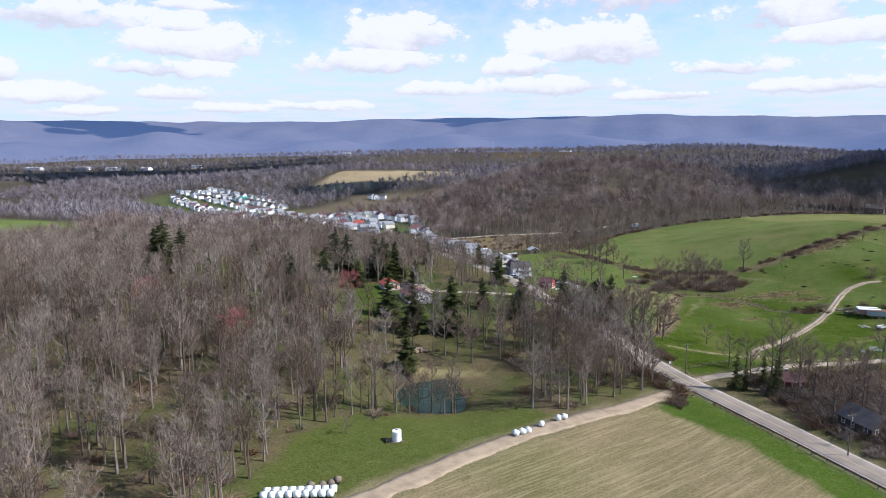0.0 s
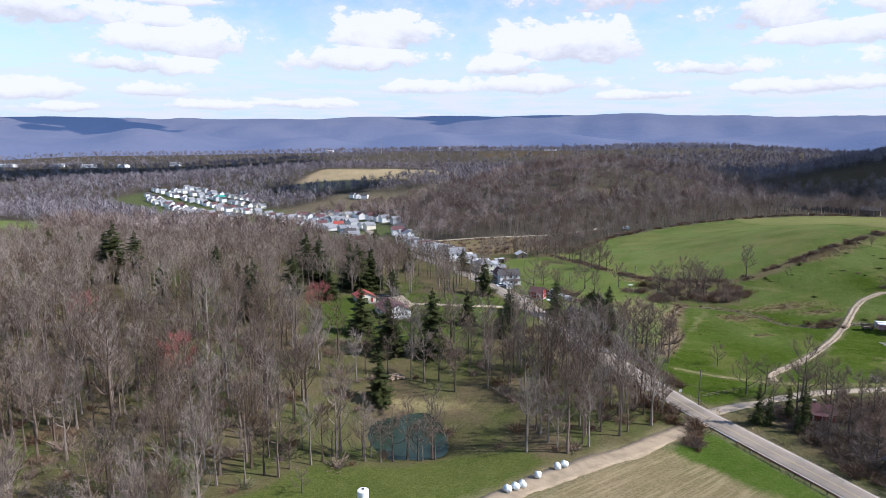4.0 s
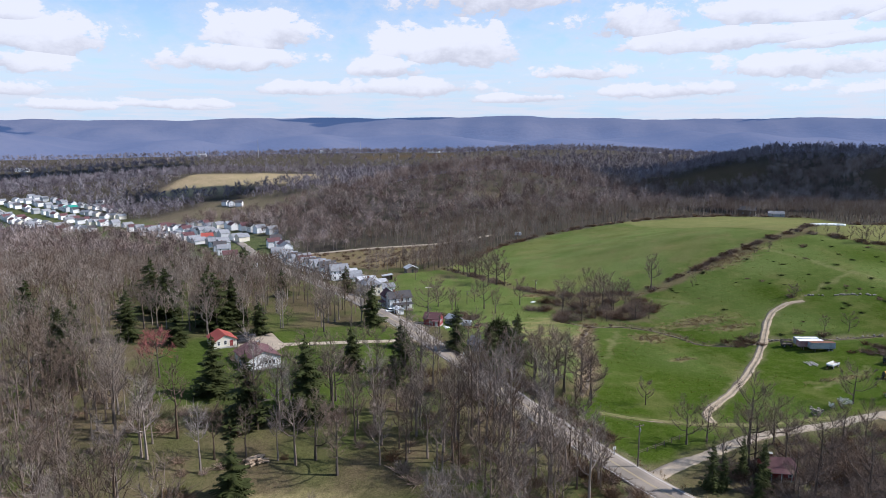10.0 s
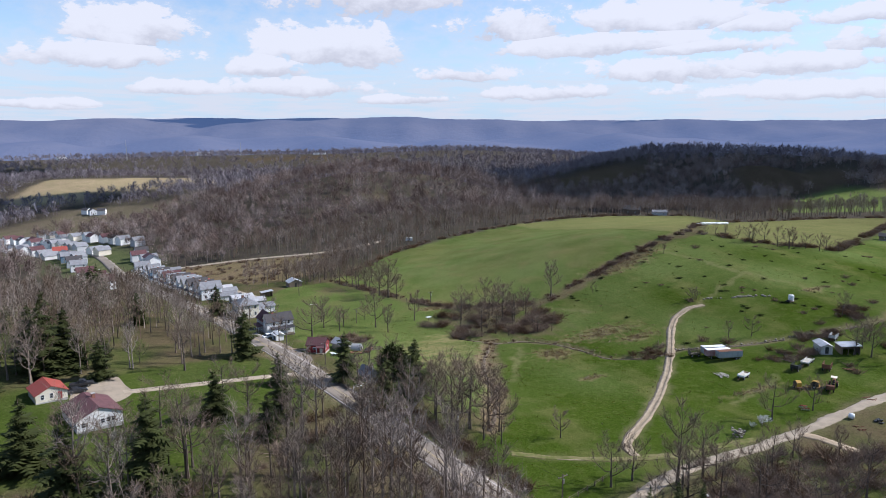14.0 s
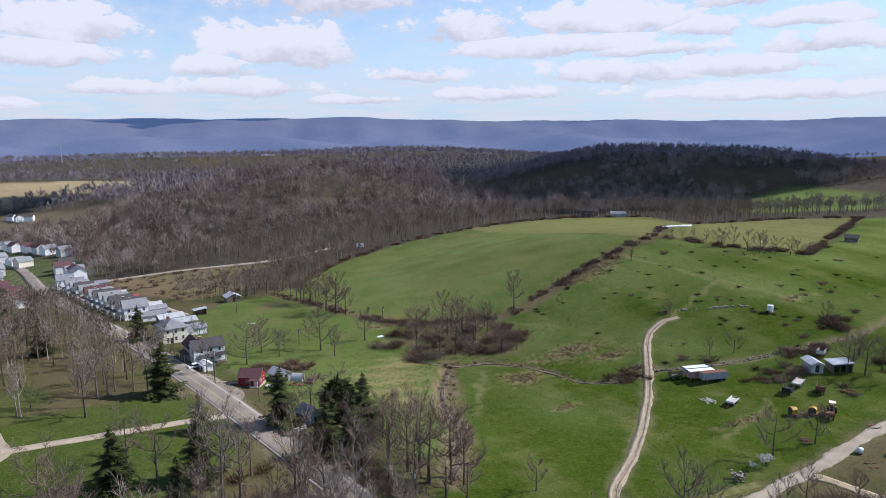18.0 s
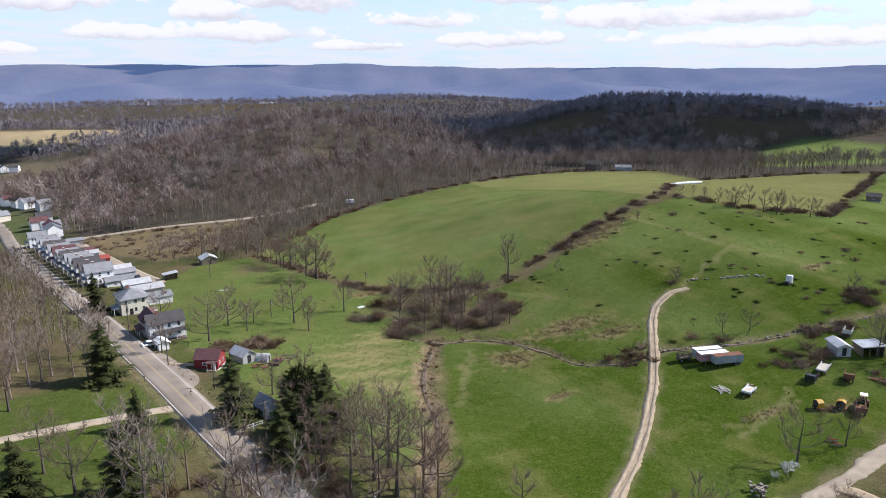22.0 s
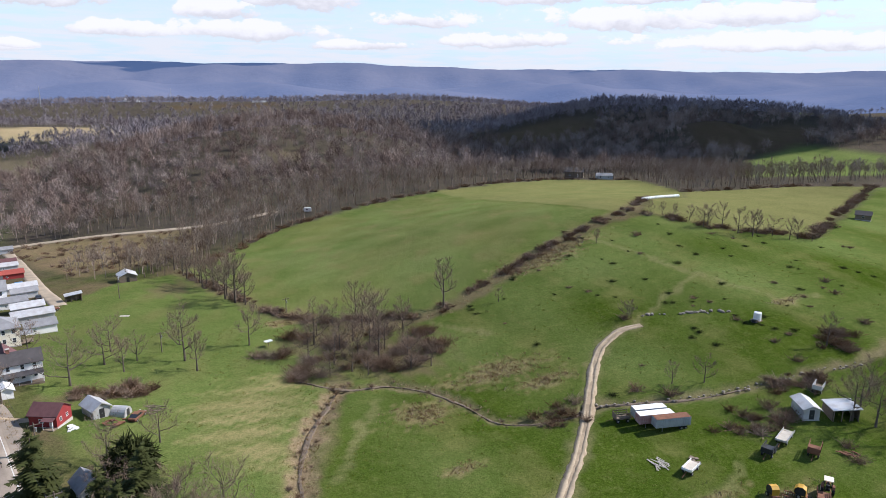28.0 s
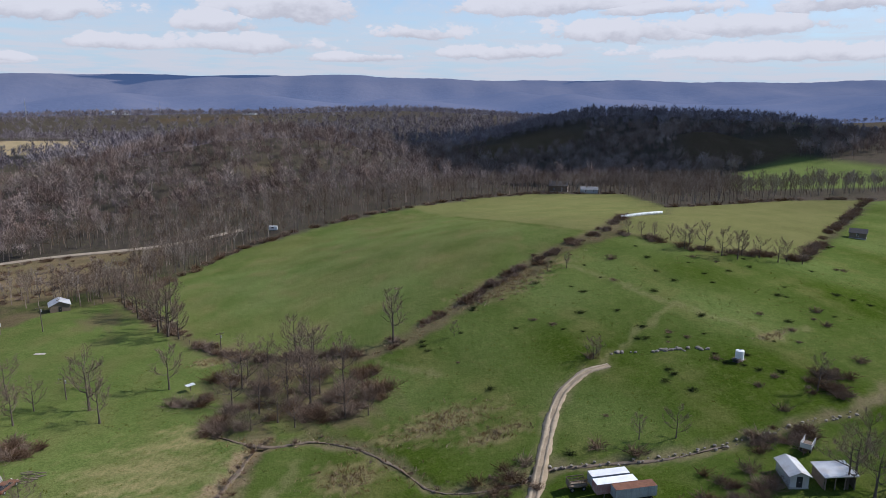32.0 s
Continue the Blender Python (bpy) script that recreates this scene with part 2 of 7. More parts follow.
LOOP_TRACK = [(73, 209), (82, 204.5), (95, 199.5), (105.5, 197), (115, 196.5), (128, 196)]
LANE = [(139, 194), (141, 190), (144, 180), (160, 165)]
FIELD_TRACK = [(-120, 20), (-40, 82), (-14, 107.5), (-3, 118), (13.5, 134), (28, 145.3), (44, 155.5), (58, 165.5), (66.5, 172)]
DRIVEWAY = [(36.4, 266.6), (27, 264.6), (10.5, 260.5), (-6, 257)]
ALLEY = [(-4, 557), (12, 498), (26.5, 436), (35, 404), (38, 392)]
VALLEY_ROAD = [(-33, 561), (-3, 559), (43, 554.5), (98, 539), (140, 548)]
STREAM = [(52, 420), (64, 385), (75, 358), (88, 325), (98, 300), (107.5, 290), (117, 287.5), (125, 280), (129.5, 269.5), (132.5, 259.5), (138.5, 255.5), (147, 253.7), (156, 254), (175, 246), (188, 243.3), (206, 241.5), (221, 239), (250, 245)]
DITCH = [(107, 292), (101, 282.8), (95.8, 273.8), (92, 265), (89, 256), (87, 246), (80, 232), (74, 222)]
FIELD_EDGE = [(79, 428), (90, 389), (99, 362), (109, 342), (125, 331), (140, 323)]
HEDGE = [(142, 322.5), (154, 324), (174.5, 332), (204.5, 343), (228, 351), (250, 360), (282, 388)]

# faint paths trodden over the pasture
PATHS = [[(212, 340), (217.5, 318), (222, 295.5), (230, 276), (233, 268)], [(140, 214), (146.5, 216), (156.5, 220), (164, 223)], [(142, 317.5), (146.5, 308), (151.5, 300.5)], [(233, 269), (244, 270)], [(187, 281.5), (200, 286), (222, 295)], [(112, 281), (101, 261), (94.5, 250.5)]]

HAYFIELD = [(79, 430), (90, 389), (99, 362), (109, 343), (125, 331), (142, 324), (154, 325.5), (174, 333.5), (204, 344.5), (250, 361.5), (284, 391), (312, 396), (352, 436), (398, 529), (342, 560), (250, 542), (190, 526), (133, 499), (104, 463)]
# the part of the hayfield already mown
CUT_HAY = [(243, 478), (233, 394), (241, 357), (300, 398), (330, 400), (420, 530), (340, 575), (240, 550)]
OLIVEFIELD = [(251, 352), (262, 327), (292, 310), (484, 412), (440, 432), (354, 436), (314, 395), (284, 385)]
PASTURE = [(65, 213), (66, 197), (71, 182), (78, 184), (88, 189), (105, 194), (130, 196), (150, 199), (172, 203), (300, 205), (420, 250), (500, 405), (484, 408), (293, 306), (261, 323), (249, 349), (204, 339), (174, 328), (154, 320), (135, 318), (112, 322), (108, 290), (90, 248), (76, 228)]
MEADOW = [(58, 262), (66, 240), (74, 230), (88, 247), (106, 290), (112, 322), (107, 340), (97, 362), (88, 389), (77, 427), (55, 424), (40, 398), (34, 350), (38, 320), (48, 285)]
LAWN = [(-38, 215), (-20, 212), (14, 214), (22, 228), (40, 250), (33, 285), (14, 282), (-10, 272), (-34, 262)]
MARSH = [(-2, 553), (43, 549), (97, 534), (92, 480), (60, 452), (40, 445), (22, 480)]
STUBBLE = [(-46, 70), (-14, 103), (-3, 114), (13.5, 130), (28, 141.3), (44, 151.5), (58, 161), (66, 160), (72, 140), (78, 115), (84, 60), (20, 20)]
VERGE = [(52, 158), (60, 164), (66, 168), (71, 158), (77, 140), (82, 122), (90, 90), (96, 60), (80, 60), (72, 110), (66, 135)]
TANKYARD = [(-36, 104), (-16, 110), (-3, 122), (13, 138), (27, 150), (20, 156), (4, 152), (-8, 146), (-22, 142), (-32, 130)]
POND = [(-26.5, 157), (-21, 153.5), (-13, 152.5), (-6, 152), (4, 154.5), (5.5, 162), (4.2, 170), (0.5, 176.8), (-7, 175), (-13, 174.3), (-19, 171.8), (-24, 167)]
WESTFIELD = [(-640, 590), (-420, 520), (-330, 570), (-345, 700), (-470, 790), (-660, 770)]
TANFIELD = [(-230, 1130), (-120, 1140), (50, 1230), (70, 1380), (-60, 1400), (-200, 1330)]
EASTFIELD = [(490, 505), (590, 470), (740, 540), (720, 650), (570, 610)]
VILLAGE = [(-8, 565), (-16, 640), (-80, 770), (-180, 870), (-190, 940), (-410, 1190), (-500, 1150), (-500, 1060), (-310, 850), (-170, 745), (-100, 650), (-66, 560)]
# fields between the wooded knolls, coloured dark for cloud shade, and green farmland in the east valley
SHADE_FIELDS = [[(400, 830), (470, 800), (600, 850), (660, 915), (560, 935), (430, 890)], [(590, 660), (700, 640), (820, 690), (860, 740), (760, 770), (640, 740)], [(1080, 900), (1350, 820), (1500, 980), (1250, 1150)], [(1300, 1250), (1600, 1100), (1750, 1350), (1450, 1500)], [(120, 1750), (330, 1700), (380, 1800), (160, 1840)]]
FLATS = [(-120, 1080), (40, 1000), (80, 900), (0, 860), (-160, 840), (-240, 930)]


def axis(lo, hi, step, edge_lo, edge_hi, grow=1.075):
    v = list(np.arange(lo, hi + step, step))
    s, p = step, v[-1]
    while p < edge_hi:
        s = min(s * grow, 90)
        p += s
        v.append(p)
    s, p, w = step, v[0], []
    while p > edge_lo:
        s = min(s * grow, 160)
        p -= s
        w.append(p)
    return np.array(w[::-1] + v)


def mesh_from(name, verts, faces, smooth=True):
    """A mesh from arrays of corners and of faces with equal corner counts."""
    me = bpy.data.meshes.new(name)
    verts, faces = np.asarray(verts, np.float32), np.asarray(faces, np.int32)
    me.vertices.add(len(verts))
    me.vertices.foreach_set("co", verts.ravel())
    n = faces.shape[1]
    me.loops.add(faces.size)
    me.loops.foreach_set("vertex_index", faces.ravel())
    me.polygons.add(len(faces))
    me.polygons.foreach_set("loop_start", np.arange(0, faces.size, n, dtype=np.int32))
    me.polygons.foreach_set("use_smooth", np.full(len(faces), smooth))
    me.update(calc_edges=True)
    return me


LUSH, HAY, OLIVE, DRY = (0.066, 0.098, 0.014), (0.172, 0.208, 0.070), (0.215, 0.200, 0.085), (0.290, 0.220, 0.120)
LITTER, MOSS = (0.155, 0.112, 0.072), (0.085, 0.105, 0.030)
FAR_WOOD = (0.105, 0.082, 0.074)
# dry patches in the pasture: place and half sizes
PATCHES = [(143, 280, 13, 5), (152, 270, 8, 3), (119, 270, 7, 5), (200, 338, 18, 3.5), (232, 270, 5, 1.6), (118, 246, 4, 2), (150, 218, 9, 1.5), (165, 213, 7, 1.2), (120, 322, 10, 4), (105, 343, 9, 3), (186, 331, 16, 4), (194, 335, 12, 4)]
# pale mown ground, and the brown floor under the thicket and the edge trees: place and half sizes
MOWN = [(86, 288, 13, 12), (80, 275, 9, 7), (93, 300, 8, 6), (84, 265, 8, 6), (3, 180, 8, 4), (-8, 179, 9, 3)]
FLOORS = [(118, 308, 17, 13), (126, 296, 11, 9), (108, 322, 9, 10), (122, 330, 8, 9), (74, 402, 9, 12), (52, 303, 12, 3), (168, 712, 26, 8), (182, 700, 12, 8)]


def land_cover(x, y):
    """The base colour of the ground over the plan."""
    ripple = wave(x, y, 9, 3) * 0.8 + wave(x, y, 3.5, 4) * 0.4
    wx, wy = x + ripple, y + wave(x, y, 8, 8) * 0.8
    big = wave(x, y, 45, 21)
    col = np.empty(x.shape + (3,))
    col[:] = LITTER

    def lay(mask, c):
        col[:] = col * (1 - mask[..., None]) + np.array(c) * mask[..., None]

    r = np.hypot(x, y)
    lay(clamp01(0.45 + 0.35 * big + 0.3 * wave(x, y, 14, 9)) * 0.85, MOSS)
    lay(clamp01((r - 420) / 120), FAR_WOOD)
    lay(inside(WESTFIELD, wx, wy, 6), HAY)
    lay(inside(TANFIELD, wx, wy, 8), (0.46, 0.34, 0.22))
    lay(inside(EASTFIELD, wx, wy, 6), HAY)
    # shade on the fields among the knolls is put into a dark brown base
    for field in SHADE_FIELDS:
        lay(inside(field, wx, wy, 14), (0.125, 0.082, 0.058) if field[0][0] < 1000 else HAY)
    lay(inside(FLATS, wx, wy, 20) * 0.6, (0.24, 0.185, 0.13))
    lay(inside(VILLAGE, wx, wy, 20) * 0.8, (0.12, 0.14, 0.06))
    lay(inside(MARSH, wx, wy, 5), (0.25, 0.175, 0.11))
    lay(inside(MARSH, wx, wy, 5) * clamp01(0.2 + 0.6 * wave(x, y, 18, 66)) * 0.6, (0.17, 0.125, 0.08))
    lay(inside(MEADOW, wx, wy, 3), tuple(0.35 * a + 0.65 * b for a, b in zip(LUSH, HAY)))
    lay(inside(MEADOW, wx, wy, 3) * clamp01(0.15 + 0.5 * wave(x, y, 16, 61)) * 0.5, (0.21, 0.18, 0.08))
    lay(inside(PASTURE, wx, wy, 3), LUSH)
    lay(clamp01(clamp01((y - 225) / 110) * 0.6 + 0.25 * big) * inside(PASTURE, wx, wy, 3), HAY)
    lay(clamp01(-0.1 + 0.6 * wave(x, y, 24, 62) + 0.4 * wave(x, y, 7, 63)) * 0.5 * inside(PASTURE, wx, wy, 3), (0.20, 0.185, 0.07))
    lay(inside(OLIVEFIELD, wx, wy, 3), OLIVE)
    hay = inside(HAYFIELD, wx, wy, 3)
    lay(hay, HAY)
    rim = clamp01(1.3 - along(HAYFIELD + HAYFIELD[:1], wx, wy) / 26)
    lay(hay * rim * 0.55, (0.085, 0.125, 0.026))
    lay(hay * clamp01(0.3 + 0.45 * wave(x, y, 70, 31)) * 0.6, (0.20, 0.185, 0.068))
    lay(hay * clamp01(-0.15 + 0.7 * wave(x, y, 26, 33) + 0.5 * wave(x, y, 9, 34)) * 0.55, (0.255, 0.205, 0.095))
    lay(hay * clamp01(0.1 + 0.7 * wave(x, y, 38, 35)) * 0.4, (0.105, 0.140, 0.034))
    lay(hay * inside(CUT_HAY, wx, wy, 4) * 0.75, (0.250, 0.225, 0.098))
    lay(hay * clamp01(1.6 - np.abs(along(CUT_HAY[:3], wx, wy)) / 1.6) * 0.5, (0.07, 0.11, 0.02))
    lay(hay * clamp01(0.5 + 0.6 * np.sin((0.62 * x - 0.78 * y) / 3.4 + 0.8 * wave(x, y, 60, 71))) * 0.28, (0.20, 0.205, 0.085))
    lay(inside(LAWN, wx, wy, 4), MOSS)
    lay(inside(LAWN, wx, wy, 4) * clamp01(0.3 + 0.5 * big), LUSH)
    lay(inside(TANKYARD, wx, wy, 3), tuple(0.55 * a + 0.45 * b for a, b in zip(LUSH, (0.16, 0.15, 0.06))))
    lay(inside(STUBBLE, wx, wy, 2), (0.285, 0.215, 0.128))
    lay(inside(STUBBLE, wx, wy, 2) * clamp01(0.2 + 0.6 * big) * 0.7, (0.185, 0.165, 0.070))
    lay(inside(VERGE, wx, wy, 2), (0.088, 0.132, 0.024))
    for px, py, a, b in PATCHES:
        d = np.hypot((wx - px) / a, (wy - py) / b)
        lay(clamp01(1.6 - 1.3 * d + 0.55 * wave(x, y, 2.6, 41) + 0.35 * ripple) * 0.8, DRY)
    for px, py, a, b in MOWN:
        d = np.hypot((wx - px) / a, (wy - py) / b)
        lay(clamp01(1.1 - d + 0.45 * wave(x, y, 5, 43) + 0.3 * wave(x, y, 2.2, 44)) * 0.8, (0.34, 0.27, 0.14))
    for px, py, a, b in FLOORS:
        d = np.hypot((wx - px) / a, (wy - py) / b)
        lay(clamp01(1.5 - 1.2 * d + 0.4 * wave(x, y, 6, 45)) * 0.75, (0.190, 0.138, 0.088))
    lay(clamp01(1.5 - along(FIELD_EDGE, wx, wy) / 3.0 + 0.3 * wave(x, y, 7, 46)) * 0.75, (0.20, 0.145, 0.095))
    lay(clamp01(1.6 - along(HEDGE, wx, wy) / 3.2) * 0.8, (0.20, 0.155, 0.095))
    lay(clamp01(1.5 - along(DITCH, wx, wy) / 2.6 + 0.25 * wave(x, y, 3, 47)) * 0.95, (0.31, 0.215, 0.145))
    lay(clamp01(1.4 - along(STREAM[4:], wx, wy) / 1.7) * 0.8, (0.24, 0.185, 0.12))
    for path in PATHS:
        lay(clamp01(1.5 - along(path, wx, wy) / 0.9 + 0.4 * wave(x, y, 4, 72)) * 0.5, (0.27, 0.23, 0.12))
    lay(clamp01(1.7 - along(FARM_TRACK, wx, wy) / 1.5) * 0.7, (0.22, 0.19, 0.10))
    lay(clamp01(1.6 - along(FIELD_TRACK, wx, wy) / 3.0) * 0.8, (0.30, 0.24, 0.15))
    lay(clamp01(1.6 - along(SIDE_ROAD, wx, wy) / 2.2) * 0.6, (0.22, 0.19, 0.11))
    lay(clamp01(1.7 - along(LOOP_TRACK, wx, wy) / 1.3) * 0.5, (0.20, 0.175, 0.08))
    lay(clamp01(1.5 - np.abs(along(ROAD, x, y) - 4.2) / 1.2) * 0.6, (0.24, 0.20, 0.13))
    return col


def build_ground():
    xs, ys = axis(-70, 300, 1.35, -5200, 5200), axis(70, 440, 1.35, -5200, 5200)
    x, y = np.meshgrid(xs, ys)
    z = height(x, y)
    near = clamp01((700 - np.hypot(x, y)) / 300)
    ways = np.minimum.reduce([along(path, x, y) for path in (ROAD, SIDE_ROAD, FARM_TRACK, LOOP_TRACK, LANE, FIELD_TRACK, DRIVEWAY)])
    z += near * 0.05 * wave(x, y, 11, 14) * clamp01(ways / 4 - 1)
    z -= clamp01(1.5 - along(STREAM[4:], x, y) / 1.5) * 0.7 * near
    z -= clamp01(1.5 - along(DITCH, x, y) / 1.8) * 0.8 * near
    z -= inside(POND, x, y, 3) * 1.2
    for path, wide in ((ROAD, 4.6), (SIDE_ROAD, 2.6), (FARM_TRACK, 1.8), (LOOP_TRACK, 1.6), (LANE, 1.6), (FIELD_TRACK, 3.4), (DRIVEWAY, 1.8), (ALLEY, 3), (VALLEY_ROAD, 3)):
        z -= clamp01((wide + 1.5 - along(path, x, y)) / 1.5) * (0.05 if wide < 4 else 0.12)
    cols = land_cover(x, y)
    w = len(xs)
    i = np.arange(len(ys) - 1)[:, None] * w + np.arange(w - 1)[None, :]
    faces = np.stack([i, i + 1, i + w + 1, i + w], -1).reshape(-1, 4)
    me = mesh_from("ground", np.stack([x, y, z], -1).reshape(-1, 3), faces)
    att = me.color_attributes.new("land", "FLOAT_COLOR", "POINT")
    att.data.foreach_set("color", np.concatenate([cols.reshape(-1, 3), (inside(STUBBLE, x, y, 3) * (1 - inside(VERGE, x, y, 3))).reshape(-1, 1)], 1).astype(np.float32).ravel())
    me.materials.append(GROUND)
    return tagged(new("ground", me), "rolling green pasture, brown woodland floor and distant blue hills", "ground", kind="structure")


# ---------------------------------------------------------------- materials
def material(name, base, rough=0.85, var=0.25, scale=3.0, fine=18.0, metal=0.0, bump=0.15, spec=0.3, second=None, island=0.0, coords="Object"):
    """A surface with colour variation at two scales and fine relief."""
    m = bpy.data.materials.new(name)
    m.use_nodes = True
    n = Nodes(m.node_tree)
    vec = n.add("ShaderNodeTexCoord").outputs[coords]
    a, b = n.noise(vec, scale, 3.0), n.noise(vec, fine, 5.0, 0.65)
    second = second or tuple(c * 0.55 for c in base)
    col = n.mix(n.ramp(a, 0.35, 0.7, 0.0, min(1.0, var * 2)), base, second)
    col = n.mix(n.math("MULTIPLY", n.ramp(b, 0.3, 0.75), var), col, tuple(c * 0.6 for c in base))
    if island:
        rnd = n.add("ShaderNodeNewGeometry").outputs["Random Per Island"]
        col = n.mix(n.math("MULTIPLY", rnd, island), col, tuple(min(1, c * 1.7) for c in second))
    info = n.add("ShaderNodeObjectInfo").outputs["Random"]
    tone = n.add("ShaderNodeAttribute")
    tone.attribute_name = "tone"
    val = n.math("MULTIPLY_ADD", tone.outputs["Fac"], 0.36, n.ramp(info, 0.0, 1.0, 0.9, 1.1, False))
    hsv = n.add("ShaderNodeHueSaturation", Color=col, Value=val, Saturation=n.math("MULTIPLY_ADD", tone.outputs["Fac"], -0.25, 1.0))
    bs = n.add("ShaderNodeBsdfPrincipled", Base_Color=hsv.outputs[0], Metallic=metal)
    bs.inputs["Specular IOR Level"].default_value = spec
    n.put(bs, "Roughness", n.ramp(b, 0.2, 0.8, max(0.05, rough - 0.1), min(1.0, rough + 0.1)))
    if bump:
        bp = n.add("ShaderNodeBump", Height=b, Strength=bump, Distance=0.05)
        n.put(bs, "Normal", bp.outputs[0])
    n.add("ShaderNodeOutputMaterial", Surface=bs.outputs[0])
    return m


def ground_material():
    m = bpy.data.materials.new("ground_cover")
    m.use_nodes = True
    n = Nodes(m.node_tree)
    att = n.add("ShaderNodeAttribute")
    att.attribute_name = "land"
    vec = n.add("ShaderNodeTexCoord").outputs["Object"]
    fine, mid, coarse, vast = n.noise(vec, 1.9, 6.0, 0.75), n.noise(vec, 0.30, 6.0, 0.72), n.noise(vec, 0.05, 5.0, 0.65), n.noise(vec, 0.008, 5.0, 0.62)
    turf = n.noise(vec, 0.75, 4.0, 0.7)
    col = n.mix(n.ramp(fine, 0.35, 0.68, 0.0, 0.75), att.outputs["Color"], (0.48, 0.52, 0.42), "MULTIPLY")
    col = n.mix(n.ramp(turf, 0.52, 0.78, 0.0, 0.40), col, (0.20, 0.19, 0.075))
    col = n.mix(n.ramp(mid, 0.50, 0.72, 0.0, 0.30), col, (0.175, 0.165, 0.060))
    col = n.mix(n.ramp(mid, 0.50, 0.30, 0.0, 0.40), col, (0.62, 0.74, 0.55), "MULTIPLY")
    col = n.mix(n.ramp(coarse, 0.35, 0.68, 0.0, 0.6), col, (0.70, 0.78, 0.66), "MULTIPLY")
    col = n.mix(n.ramp(vast, 0.40, 0.66, 0.0, 0.5), col, (0.75, 0.72, 0.8), "MULTIPLY")
    blade = n.noise(vec, 4.6, 4.0, 0.75)
    col = n.mix(n.ramp(blade, 0.42, 0.64, 0.0, 0.6), col, (0.50, 0.56, 0.46), "MULTIPLY")
    col = n.mix(n.ramp(blade, 0.46, 0.30, 0.0, 0.35), col, (0.17, 0.19, 0.065))
    # combed straw of the mown field
    turned = n.add("ShaderNodeMapping", Vector=vec)
    turned.vector_type = "TEXTURE"
    turned.inputs["Rotation"].default_value = (0, 0, radians(38))
    turned.inputs["Scale"].default_value = (22.0, 0.55, 1.0)
    straw = n.noise(turned.outputs[0], 1.0, 5.0, 0.7, 0.25)
    col = n.mix(n.math("MULTIPLY", n.ramp(straw, 0.47, 0.62), n.math("MULTIPLY", att.outputs["Alpha"], 0.32)), col, (0.40, 0.32, 0.19))
    # blades and clods
    hgt = n.math("ADD", n.math("MULTIPLY", fine, 0.5), n.math("MULTIPLY", mid, 1.2))
    bp = n.add("ShaderNodeBump", Height=hgt, Strength=0.6, Distance=0.4)
    bs = n.add("ShaderNodeBsdfPrincipled", Base_Color=col, Roughness=0.95, Normal=bp.outputs[0])
    bs.inputs["Specular IOR Level"].default_value = 0.0
    n.add("ShaderNodeOutputMaterial", Surface=bs.outputs[0])
    return m


GROUND = ground_material()
BARK = material("bark", (0.120, 0.098, 0.080), 0.9, 0.3, 0.15, 4.0, island=0.35, spec=0.0)
TWIGS = material("bare_twigs", (0.252, 0.198, 0.160), 0.9, 0.4, 0.05, 0.6, bump=0, spec=0.0, island=0.45, second=(0.112, 0.084, 0.064))
FAR_TWIGS = material("distant_bare_woods", (0.265, 0.202, 0.174), 0.95, 0.4, 0.02, 0.5, bump=0, spec=0.0, island=0.15, second=(0.120, 0.090, 0.078))
# grey-violet, little varied base: distance haze put into the colour
HAZE_TWIGS = material("haze_tinted_bare_woods", (0.205, 0.176, 0.186), 0.95, 0.3, 0.006, 0.1, bump=0, spec=0.0, island=0.08, second=(0.180, 0.155, 0.168))
DARK_TWIGS = material("dark_twigs", (0.215, 0.158, 0.122), 0.9, 0.3, 0.2, 3.0, bump=0, spec=0.0, island=0.4, second=(0.125, 0.090, 0.068))
NEEDLES = material("spruce_needles", (0.050, 0.058, 0.020), 0.8, 0.3, 0.5, 4.0, bump=0, spec=0.05, island=0.35)
ASPHALT = material("worn_asphalt", (0.295, 0.245, 0.198), 0.9, 0.35, 0.12, 3.0, bump=0.1)
DIRT = material("dirt_track", (0.37, 0.285, 0.19), 0.95, 0.35, 0.35, 2.2, bump=0.4)
PALE_DIRT = material("pale_rut_dirt", (0.365, 0.295, 0.212), 0.95, 0.3, 0.4, 3.0, bump=0.2, spec=0.0)
WORN_GRASS = material("worn_grass", (0.20, 0.175, 0.085), 0.95, 0.5, 0.5, 2.5, bump=0.4, spec=0.0, second=(0.10, 0.12, 0.03))
MUD = material("stream_mud", (0.165, 0.125, 0.090), 0.8, 0.4, 0.6, 4.0, bump=0.3)
GRAVEL = material("pale_gravel", (0.375, 0.305, 0.225), 0.95, 0.3, 0.3, 4.0, bump=0.3)

# ---------------------------------------------------------------- ground, roads
land = build_ground()


